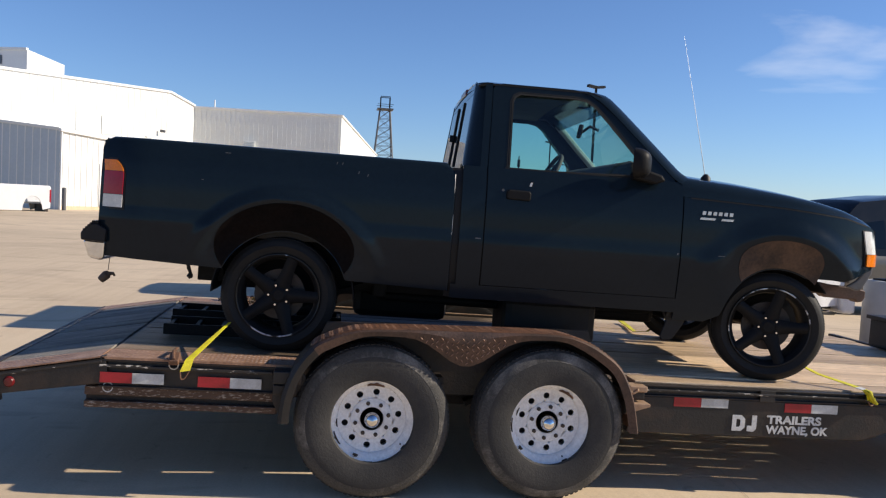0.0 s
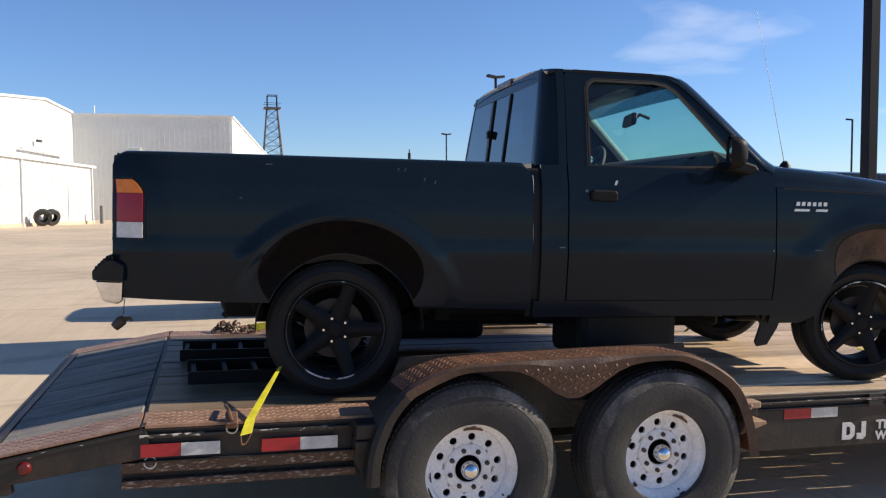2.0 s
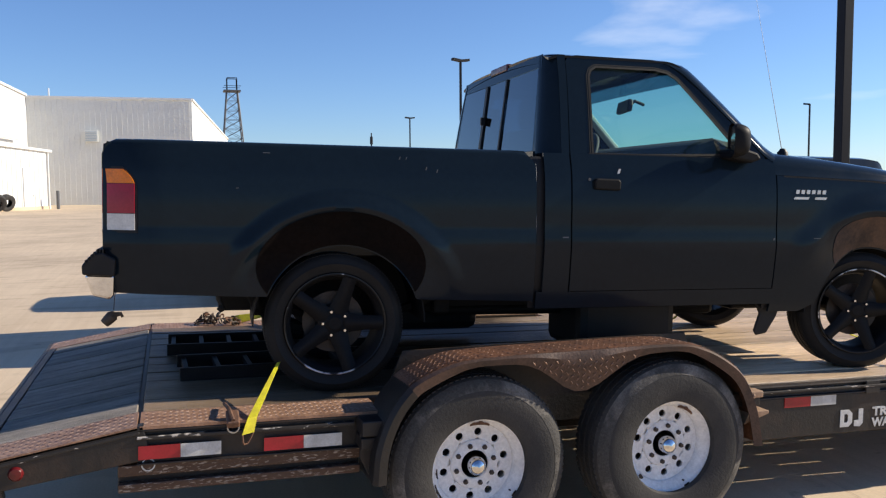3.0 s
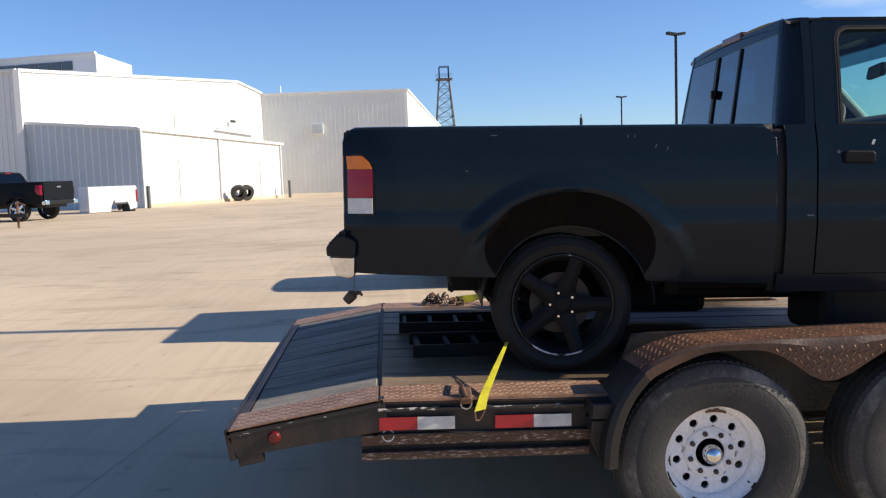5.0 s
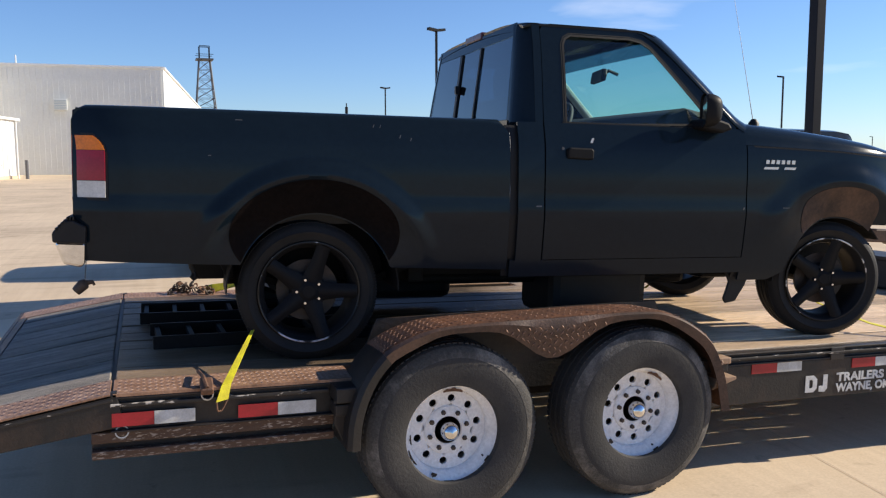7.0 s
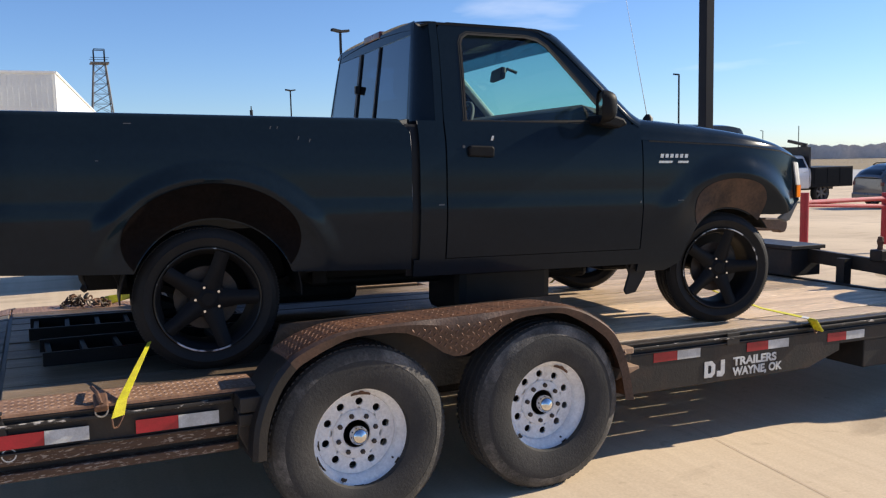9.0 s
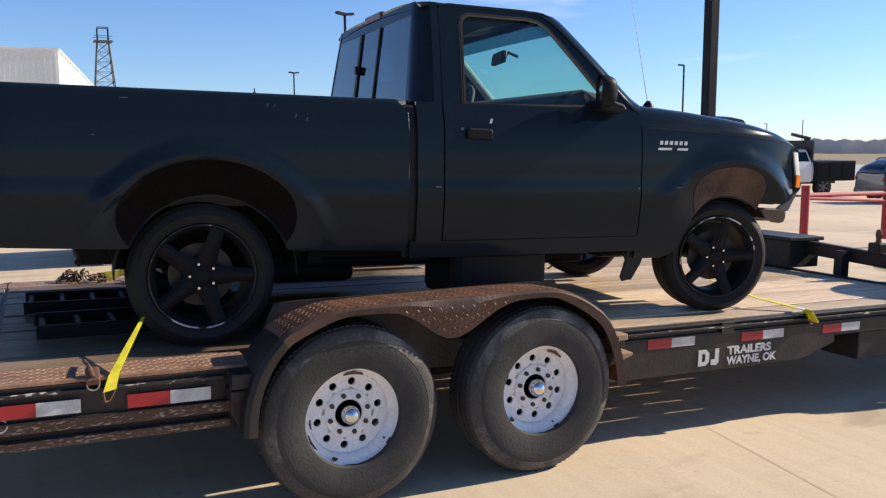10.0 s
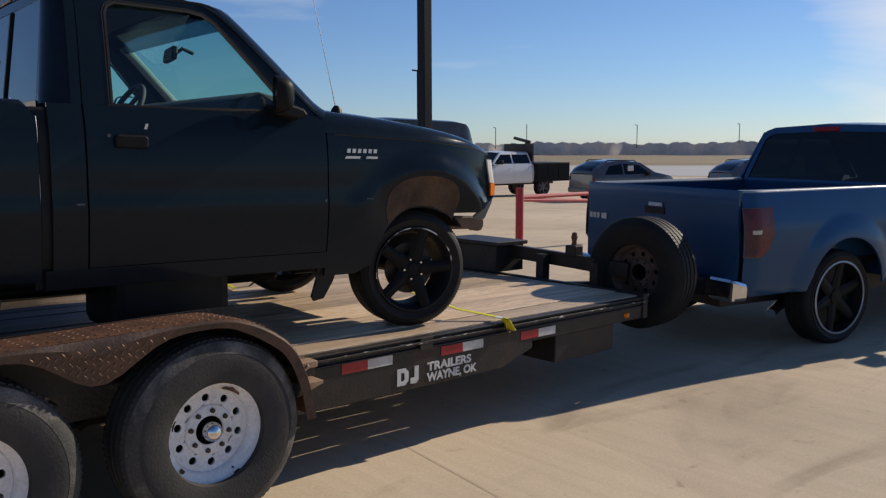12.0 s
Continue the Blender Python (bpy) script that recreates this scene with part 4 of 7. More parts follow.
# cab
belt = 0.788
for sgn in (-1, 1):
    rp("cab_corner", panel(0.968, 1.098, lambda x: 0.075, lambda x: belt, sgn, 6, 20), PAINT, smooth=True, solid=0.01)
    door = rp("door", panel(1.105, 2.212, lambda x: 0.140, lambda x: belt, sgn, 40, 24), PAINT, "black door with dark handle", smooth=True, solid=0.012)
    rp("rocker", panel(0.94, 2.25, lambda x: 0.058, lambda x: 0.137, sgn, 20, 6), PAINT, smooth=True, solid=0.012)
    win = [(1.216, 0.785), (1.222, 1.170), (1.236, 1.202), (1.268, 1.221), (1.59, 1.222), (1.655, 1.210), (1.705, 1.178), (1.985, 0.875), (1.975, 0.800), (1.5, 0.785)]
    out = [(1.105, 0.783), (1.115, 1.235), (1.130, 1.256), (1.17, 1.268), (1.58, 1.268), (1.67, 1.256), (1.735, 1.218), (2.165, 0.812), (2.165, 0.783), (1.5, 0.783)]
    put = lambda x, z, s=sgn: (x, s * half(x, z), z)
    fr = part("window_frame", ring_between(out, win, 5, put), PAINT, door, smooth=True, solid=0.005)
    seal = [(1.226, 0.796), (1.232, 1.166), (1.245, 1.194), (1.272, 1.211), (1.588, 1.212), (1.649, 1.201), (1.697, 1.171), (1.970, 0.872), (1.962, 0.810), (1.5, 0.796)]
    outer = [(1.206, 0.776), (1.213, 1.172), (1.229, 1.208), (1.265, 1.229), (1.592, 1.230), (1.660, 1.217), (1.712, 1.183), (1.994, 0.878), (1.985, 0.792), (1.5, 0.776)]
    part("seal_edge", ring_between(outer, [(a + (x - a) * 0.5, b + (z - b) * 0.5) for (a, b), (x, z) in zip(outer, win)], 5, lambda x, z, s=sgn: (x, s * (half(x, z) + 0.0048), z)), RUBBER_NEW, door, "thin dark edge of the window seal", smooth=True)
    part("window_seal", ring_between(win, seal, 5, lambda x, z, s=sgn: (x, s * (half(x, z) + 0.003), z)), RUBBER_NEW, door, smooth=True, solid=0.004)
    bm = bmesh.new()
    bm.faces.new([bm.verts.new((x, sgn * (half(x, z) - 0.012), z)) for x, z in win])
    pane = part("window_pane", bm, GLASS, door, "clear side glass")
    pane.visible_shadow = False
    part("belt_strip", grid(20, 1, lambda u, v, s=sgn: (1.20 + 0.58 * u, s * (half(1.20 + 0.58 * u, 0.795) + 0.005), 0.772 + 0.022 * v)), PLASTIC, door, solid=0.006)
    part("door_handle", prism([(1.212, 0.622), (1.345, 0.617), (1.347, 0.662), (1.335, 0.672), (1.222, 0.674), (1.210, 0.664)], "y", *sorted((sgn * 0.862, sgn * 0.896))), RIM_BLACK, door, "black door handle", bevel=0.012)
    part("door_lock", lathe([(0, 0), (0.007, 0), (0.008, 0.012)], 14, centre=(1.192, sgn * 0.876, 0.668)), LEAD, door)
    # cab upper corner behind the door
    def cq(u, v, s=sgn):
        z = belt + 0.478 * v
        lean = 0.055 * v
        a = u * math.pi / 2
        w = half(1.0, z)
        return (0.972 + lean + 0.115 * (1 - math.cos(a)) * (1 - 0.3 * v), s * (w - 0.10 + 0.10 * math.sin(a)), z)
    rp("cab_quarter", grid(10, 14, cq), PAINT, smooth=True, solid=0.01)
    # the panel between quarter and door
    rp("door_pillar", grid(3, 14, lambda u, v, s=sgn: (1.06 + 0.040 * u + 0.012 * v, s * half(1.0, belt + 0.478 * v), belt + 0.478 * v)), PAINT, smooth=True, solid=0.01)
    # windscreen pillar
    def ap(u, v, s=sgn):
        x = 1.64 + 0.57 * u
        z = lerp(x, ((1.58, 1.268), (1.67, 1.256), (1.735, 1.218), (1.82, 1.142), (2.165, 0.812), (2.21, 0.785)))
        w = half(x, z - 0.02) - 0.001
        return (x + 0.045 * v, s * (w - 0.065 * v ** 1.5), z - 0.012 + (0.062 * v - 0.018 * v * v) * min(1.0, max(0.25, (x - 1.60) / 0.14)))
    rp("windscreen_pillar", grid(20, 8, ap), PAINT, smooth=True, solid=0.014)


def roof(u, v):
    x = 1.030 + 0.755 * u
    s = 2 * v - 1
    w = half(1.2, 1.255) + 0.004
    z = 1.258 + 0.040 * (1 - abs(s) ** 5)
    if u > 0.84:
        z -= 0.055 * ((u - 0.84) / 0.16) ** 1.6
    if u < 0.1:
        z -= 0.014 * ((0.1 - u) / 0.1) ** 2
    return (x, s * w, z)


rp("roof", grid(24, 28, roof), PAINT, "black roof", smooth=True, solid=0.012)
# rear wall below and round the back window
back = lambda y, z: (0.972 + 0.055 * (z - belt) / 0.478, y, z)
rp("cab_back", box(0.962, 0.976, -0.72, 0.72, 0.08, 0.80), PAINT)
o4 = [(-0.735, 0.78), (-0.650, 1.275), (0.650, 1.275), (0.735, 0.78)]
i4 = [(-0.690, 0.800), (-0.622, 1.212), (0.622, 1.212), (0.690, 0.800)]
bw_frame = rp("back_window_frame", ring_between(o4, i4, 6, lambda y, z: back(y, z)), PAINT, smooth=True, solid=0.004)
for a, b in ((-0.686, -0.185), (-0.165, 0.15), (0.185, 0.686)):
    bm = bmesh.new()
    cl = lambda y, z: math.copysign(min(abs(y), 0.689 - 0.068 * (z - 0.80) / 0.412), y)
    bm.faces.new([bm.verts.new(back(cl(y, z), z)) for y, z in ((a, 0.803), (b, 0.803), (b, 1.209), (a, 1.209))])
    pane = part("back_window_pane", bm, GLASS_DARK, bw_frame, "dark tinted sliding back glass", solid=0.004)
for y, bw2 in ((-0.175, 0.010), (0.168, 0.018)):
    bm = grid(1, 6, lambda u, v, y=y: tuple(Vector(back(y - bw2 + 2 * bw2 * u, 0.805 + 0.405 * v)) + Vector((-0.006, 0, 0))))
    part("slider_bar", bm, PLASTIC, bw_frame, solid=0.01)
part("slider_latch", box(0.965, 0.99, 0.128, 0.150, 0.985, 1.03), PLASTIC, bw_frame)
part("brake_lamp", box(1.020, 1.075, -0.14, 0.14, 1.262, 1.302), SMOKED, bw_frame, "high red brake lamp", bevel=0.008)
# windscreen
def screen(u, v):
    s = 2 * v - 1
    x = 1.725 + 0.50 * u
    z = 1.272 - 0.43 * u
    w = (0.66 + 0.10 * u)
    return (x + 0.025 * (1 - s * s), s * w, z - 0.012 + 0.012 * (1 - s * s))


ws = rp("windscreen", grid(8, 12, screen), GLASS, "clear windscreen with tinted band", smooth=True)
ws.visible_shadow = False
band = part("tinted_band", grid(2, 12, lambda u, v: tuple(Vector(screen(0.19 * u, v)) + Vector((-0.006, 0, -0.006)))), GLASS_BAND, ws, "dark tinted band along the top", smooth=True)
band.visible_shadow = False

# under-curve of the wheel flares: dusty in front, shade painted into the rear brown
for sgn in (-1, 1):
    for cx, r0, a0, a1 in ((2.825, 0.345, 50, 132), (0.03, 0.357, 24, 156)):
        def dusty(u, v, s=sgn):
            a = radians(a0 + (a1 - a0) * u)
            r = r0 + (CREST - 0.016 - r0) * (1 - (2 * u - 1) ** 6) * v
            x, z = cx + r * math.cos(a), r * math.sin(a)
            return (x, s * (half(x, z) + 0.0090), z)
        rp("wheel_flare", grid(60, 14, dusty), ARCH_DUST if cx > 1 else ARCH_SHADE, "brown under-curve of the wheel flare, dusty front, shade-coloured rear", smooth=True)
# dark jambs behind the door gaps, and an added shade strip at the bed gap
for sgn in (-1, 1):
    for x0, x1, z0, z1 in ((0.910, 0.985, 0.06, 0.77), (1.08, 1.125, 0.08, 1.245), (2.19, 2.24, 0.03, 0.79)):
        rp("door_jamb", grid(2, 24, lambda u, v, s=sgn: (x0 + (x1 - x0) * u, s * (half(x0, z0 + (z1 - z0) * v) - 0.022), z0 + (z1 - z0) * v)), PLASTIC, solid=0.012)

# hood, fenders
hood_edge = ((2.10, 0.828), (2.30, 0.815), (2.60, 0.792), (2.85, 0.765), (3.05, 0.738), (3.22, 0.705), (3.36, 0.66), (3.45, 0.605), (3.48, 0.57))
top_crease = lambda x: lerp(x, ((2.1, 0.712), (2.8, 0.69), (3.2, 0.66), (3.38, 0.62), (3.44, 0.59)))
fen_lo = lambda x: arch(x, 2.825, lerp(x, ((2.17, 0.015), (2.40, 0.015), (3.0, 0.30), (3.22, 0.30), (3.42, 0.37))), 0.338, 0.0)
for sgn in (-1, 1):
    rp("front_fender", panel(2.219, 3.42, fen_lo, top_crease, sgn, 90, 24), PAINT, "black front fender with flare", smooth=True, solid=0.012)
    def shoulder(u, v, s=sgn):
        x = 2.10 + 1.34 * u
        z0, z1 = top_crease(x), smooth_lerp(x, hood_edge)
        a = v * math.pi / 2
        w = half(x, z0)
        return (x, s * (w - 0.012 * (v > 0) - 0.10 * (1 - math.cos(a))), z0 + (z1 - z0) * math.sin(a))
    rp("fender_shoulder", grid(40, 8, shoulder), PAINT, smooth=True, solid=0.01)
    lampw = lambda u, o, s=sgn: s * (half(3.352 + 0.06 * u, 0.5) + o - 0.11 * u * u)
    hl = rp("headlamp", grid(6, 8, lambda u, v: (3.355 + 0.14 * u - 0.03 * v, lampw(u, 0.004), 0.385 + 0.215 * v)), PLASTIC, "wrap-round headlamp with amber corner", smooth=True, solid=0.02)
    part("clear_lens", grid(6, 6, lambda u, v: (3.362 + 0.14 * u - 0.028 * v, lampw(u, 0.016), 0.462 + 0.132 * v)), LENS_CLEAR, hl, smooth=True, solid=0.008)
    part("amber_lens", grid(6, 4, lambda u, v: (3.368 + 0.138 * u, lampw(u, 0.016), 0.390 + 0.07 * v)), LENS_AMBER, hl, smooth=True, solid=0.008)


def hood(u, v):
    x = 2.10 + 1.35 * u
    s = 2 * v - 1
    w = half(x, top_crease(x)) - 0.11
    z = smooth_lerp(x, hood_edge) + 0.055 * (1 - s * s) * (1 - 0.5 * u ** 4)
    return (x + 0.08 * (1 - s * s) * u, s * w, z)


rp("hood", grid(40, 24, hood), PAINT, "black hood", smooth=True, solid=0.012)
rp("cowl", grid(4, 12, lambda u, v: (2.06 + 0.10 * u, (2 * v - 1) * 0.76, 0.835 + 0.03 * (1 - (2 * v - 1) ** 2))), PLASTIC, solid=0.01)
rp("grille", grid(12, 8, lambda u, v: (3.52 - 0.10 * (2 * u - 1) ** 2, (2 * u - 1) * 0.62, 0.36 + 0.25 * v)), PLASTIC, solid=0.02)
for sgn in (-1, 1):
    rp("bumper_bracket", prism([(3.08, 0.205), (3.22, 0.20), (3.25, 0.182), (3.44, 0.176), (3.455, 0.162), (3.49, 0.168), (3.505, 0.195), (3.505, 0.235), (3.45, 0.252), (3.30, 0.258), (3.08, 0.29)], "y", *sorted((sgn * 0.52, sgn * 0.60))), DEEP_RUST, "rusty bare bumper bracket", bevel=0.008)
rp("torn_valance", prism([(3.30, 0.262), (3.36, 0.240), (3.40, 0.248), (3.42, 0.285), (3.455, 0.345), (3.462, 0.40), (3.41, 0.40), (3.395, 0.345), (3.36, 0.30)], "y", -0.725, -0.705), LEAD, "torn grey bumper remnant", bevel=0.012)
rp("radiator_support", box(3.34, 3.38, -0.62, 0.62, 0.28, 0.60), FRAME)

# chassis
for y in (-0.42, 0.42):
    rp("chassis_rail", box(-0.50, 3.25, y - 0.035, y + 0.035, 0.02, 0.16), RIM_BLACK)
rp("engine_block", box(2.35, 3.05, -0.32, 0.32, -0.05, 0.55), RIM_BLACK, bevel=0.02)
rp("rear_axle", tube([(0, -0.7, 0), (0, 0.7, 0)], 0.045, 14), RIM_BLACK)
rp("differential", lathe([(0, -0.15), (0.09, -0.12), (0.14, 0), (0.09, 0.12), (0, 0.15)], 16), RIM_BLACK, smooth=True)
rp("front_axle", tube([(2.83, -0.68, 0.0), (2.83, 0.68, 0.0)], 0.04, 12), RIM_BLACK)
for cx, r0 in ((0.03, 0.385), (2.825, 0.372)):
    for s in (-1, 1):
        a0 = 0.2 if cx > 1 else 0.0      # no lining ahead of the front wheel
        rp("wheel_tub", grid(24, 1, lambda u, v: (cx + r0 * math.cos(math.pi * (a0 + (1 - a0) * u)), s * (0.50 + 0.32 * v), r0 * math.sin(math.pi * (a0 + (1 - a0) * u)))), RIM_BLACK, solid=0.006)
        rp("tub_wall", prism([(cx + r0 * math.cos(math.pi * k / 16), r0 * math.sin(math.pi * k / 16)) for k in range(17)], "y", *sorted((s * 0.49, s * 0.50))), RIM_BLACK)
rp("exhaust", tube([(2.3, -0.25, 0.0), (1.6, -0.28, -0.03), (0.6, -0.3, -0.02), (0.2, -0.3, 0.12), (-0.25, -0.5, 0.12)], 0.03, 10), RIM_BLACK, smooth=True)


def alloy_wheel(m, r=0.316):
    w = rp("wheel", tyre_bm(r, 0.225, 0.226), RUBBER_NEW, "black tyre on gloss black five-spoke alloy", smooth=True, xf=m)
    tagged(part("tread", tread_blocks(r - 0.0025, 0.225, 130), RUBBER_NEW, w, xf=m), kind="stuff")
    part("rim", lathe([(0.225, 0.225), (0.20, 0.20), (0.195, 0.06), (0.205, 0.03), (0.222, 0.016), (0.229, 0.010), (0.226, 0.003), (0.219, 0.004), (0.212, 0.014)], 64), RIM_BLACK, w, smooth=True, xf=m)
    part("rim_edge", lathe([(0.2265, 0.0025), (0.2285, 0.001), (0.2245, 0.0005), (0.2215, 0.0028)], 64, close=True), RIM_EDGE, w, "scuffed bare rim edge", xf=m)
    for k in range(5):
        a = 2 * math.pi * k / 5
        def sp(u, v, a=a):
            rr = 0.045 + 0.172 * u
            hw = (0.044 - 0.014 * math.sin(math.pi * 0.7 * u) - 0.004 * u) * (2 * v - 1)
            c = math.cos(math.pi * (v - 0.5))
            y = 0.052 - 0.030 * u - 0.016 * c
            return (rr * math.cos(a) - hw * math.sin(a), y, rr * math.sin(a) + hw * math.cos(a))
        part("spoke", grid(8, 8, sp), RIM_BLACK, w, smooth=True, xf=m, solid=0.016)
    part("hub", lathe([(0.0, 0.024), (0.028, 0.024), (0.034, 0.030), (0.075, 0.036), (0.085, 0.06)], 30), RIM_BLACK, w, smooth=True, xf=m)
    for k in range(5):
        a = 2 * math.pi * (k + 0.5) / 5
        part("lug_nut", lathe([(0.0, 0.018), (0.006, 0.018), (0.008, 0.024), (0.009, 0.04)], 6, centre=(0.055 * math.cos(a), 0, 0.055 * math.sin(a))), CHROME, w, xf=m)
    part("brake_disc", lathe([(0.0, 0.085), (0.14, 0.085), (0.14, 0.10), (0, 0.10)], 28), FRAME, w, xf=m)
    return w


for x, z, sp in ((0.007, 0.0, 0), (2.836, 0.0, -3)):
    st = -13 if x > 1 else 0      # front wheels steered
    alloy_wheel(Matrix.Translation((x, -0.70, z)) @ pose(0, 0, 0, 0, 0, st) @ pose(0, -0.115, 0, 0, sp, 0))
    alloy_wheel(Matrix.Translation((x, 0.70, z)) @ pose(0, 0, 0, 0, 0, st) @ pose(0, 0.115, 0, 0, sp + 40, 180))

# mirrors: the glass looks back and in towards the cab
for sgn in (-1, 1):
    head = Matrix.Translation((1.895, sgn * 0.945, 0.868)) @ pose(0, 0, 0, 0, 0, 24 * sgn)

    def shell(u, v):
        a, t = 2 * math.pi * v, u * math.pi / 2
        q = math.cos(t) ** 0.5
        cy, cz = 0.098 * q * math.copysign(abs(math.cos(a)) ** 0.6, math.cos(a)), 0.082 * q * math.copysign(abs(math.sin(a)) ** 0.6, math.sin(a))
        return (0.085 * math.sin(t), cy, cz)
    mr = rp("door_mirror", grid(8, 28, shell), RIM_BLACK, "black door mirror", smooth=True, xf=head)
    part("mirror_glass", grid(1, 1, lambda u, v: (0.008, 0.088 * (2 * u - 1), 0.072 * (2 * v - 1))), CHROME, mr, xf=head)
    part("mirror_foot", prism([(1.905, 0.785), (2.03, 0.765), (2.085, 0.785), (2.06, 0.815), (1.97, 0.84), (1.92, 0.83)], "y", *sorted((sgn * 0.80, sgn * 0.93))), RIM_BLACK, mr, bevel=0.012)


# ---- buildings ----
def wall_block(name, corners, heights, mat, parent):
    bm = bmesh.new()
    lo = [bm.verts.new((x, y, 0)) for x, y in corners]
    hi = [bm.verts.new((x, y, z)) for (x, y), z in zip(corners, heights)]
    n = len(corners)
    for i in range(n):
        j = (i + 1) % n
        bm.faces.new((lo[i], lo[j], hi[j], hi[i]))
    bm.faces.new(hi)
    return part(name, bm, mat, parent)


def ribs(a, b, za, zb, step, mat, parent, out, z0=0.0):
    """Standing ribs of metal cladding along a wall from a to b."""
    a, b = Vector((*a, 0)), Vector((*b, 0))
    d = b - a
    n = int(d.length / step)
    bm = bmesh.new()
    o = Vector((*out, 0)).normalized() * 0.03
    for i in range(n + 1):
        t = (i + 0.5) / (n + 1)
        p = a + d * t + o * 0.5
        beam(p + Vector((0, 0, z0)), p + Vector((0, 0, za + (zb - za) * t - 0.06)), 0.07, 0.05, bm, up=tuple(o.normalized()))
    return tagged(part("cladding_ribs", bm, mat, parent), kind="stuff")


def along(a, b, t, off, out):
    o = Vector((*out, 0)).normalized() * off
    return Vector((*a, 0)).lerp(Vector((*b, 0)), t) + o


C1, C2 = (-17.15, 52.39), (-10.19, 69.38)
BACK1, BACK2 = (-25.82, 55.93), (-18.8, 72.92)
FRONT_N, END_N = (0.925, -0.379), (-0.379, -0.925)
annex = thing("annex_building", "white metal lean-to annex with gutter and flush doors", "building")
wall_block("wall", [C1, C2, BACK2, BACK1], [5.14, 4.58, 5.53, 5.98], WHITE_CLAD, annex)
ec = Vector((*END_N, 0)).normalized() * 0.012
bm = bmesh.new()
bm.faces.new([bm.verts.new(Vector((*p, z)) + ec) for p, z in ((BACK1, 0), (C1, 0), (C1, 5.10), (BACK1, 5.94))])
part("end_cladding", bm, SLATE_CLAD, annex, "blue-grey ribbed end wall", solid=0.02)
ribs(BACK1, C1, 5.93, 5.14, 0.62, GREY_CLAD, annex, END_N)
ribs(C1, C2, 5.09, 4.53, 0.6, WHITE_CLAD, annex, FRONT_N)
part("gutter", beam(along(C1, C2, -0.01, 0.12, FRONT_N) + Vector((0, 0, 5.11)), along(C1, C2, 1.01, 0.12, FRONT_N) + Vector((0, 0, 4.55)), 0.22, 0.2), WHITE_CLAD, annex, bevel=0.03)
part("roof_trim", beam(Vector((*BACK1, 5.99)), Vector((*C1, 5.17)), 0.25, 0.2), GREY_CLAD, annex, bevel=0.03)
for t in (0.0, 0.485, 0.985):
    p = along(C1, C2, t, 0.10, FRONT_N)
    part("downpipe", beam(p, p + Vector((0, 0, 5.11 - 0.5 * t)), 0.11, 0.11, up=(*FRONT_N, 0)), WHITE_CLAD, annex, bevel=0.02)
for t0, w in ((0.215, 1.35), (0.80, 1.35)):
    d = part("door", beam(along(C1, C2, t0, 0.05, FRONT_N) + Vector((0, 0, 1.6)), along(C1, C2, t0 + w / 18.3, 0.05, FRONT_N) + Vector((0, 0, 1.6)), 0.05, 3.2), WHITE_CLAD, annex, "white flush door", bevel=0.01)
    q = along(C1, C2, t0 + 0.85 * w / 18.3, 0.09, FRONT_N)
    part("door_handle", beam(q + Vector((0, 0, 1.0)), q + Vector((0, 0, 1.12)), 0.05, 0.05), STEEL, d)
part("plinth", beam(along(C1, C2, 0.0, 0.06, FRONT_N) + Vector((0, 0, 0.12)), along(C1, C2, 1.0, 0.06, FRONT_N) + Vector((0, 0, 0.12)), 0.08, 0.24), CONCRETE, annex)

M0, M1, M2 = (-25.92, 55.69), (-15.58, 80.94), (-13.88, 85.07)
hall = thing("main_building", "tall white metal-clad workshop with low gable roof", "building")
wall_block("wall", [M0, M1, M2, (-44.64, 97.23), (-54.08, 67.26)], [9.52, 11.26, 10.5, 10.1, 9.52], WHITE_CLAD, hall)
ribs(M0, M1, 9.52, 11.21, 0.9, WHITE_CLAD, hall, FRONT_N)
ribs((-47, 64.31), M0, 9.52, 9.52, 0.5, GREY_CLAD, hall, END_N)
for a, b, za, zb in ((M0, M1, 9.52, 11.26), (M1, M2, 11.26, 10.5), ((-47, 64.31), M0, 9.52, 9.52)):
    part("roof_trim", beam((*a, za), (*b, zb), 0.35, 0.22), WHITE_CLAD, hall, bevel=0.04)
part("corner_trim", beam((*M0, 0), (*M0, 9.52), 0.4, 0.4), WHITE_CLAD, hall)
p = along(M0, M1, 0.93, 0.25, FRONT_N)
part("wall_lamp", beam(p + Vector((0, 0, 7.3)), p + Vector((0.5, 0, 7.25)), 0.3, 0.25), LEAD, hall, "dark wall lamp", bevel=0.05)
part("lintel", beam(along(M0, M1, 0.84, 0.4, FRONT_N) + Vector((0, 0, 6.5)), along(M0, M2, 0.93, 0.4, FRONT_N) + Vector((0, 0, 6.2)), 0.25, 0.14), GREY_CLAD, hall, bevel=0.02)
for t, z in ((0.50, 7.0), (0.62, 7.0)):
    a, b = along(M0, M1, t, 0.06, FRONT_N), along(M0, M1, t + 0.07, 0.06, FRONT_N)
    part("patch_panel", beam(a + Vector((0, 0, z)), b + Vector((0, 0, z)), 0.04, 1.6), PATCH, hall, "yellowed patch panel")

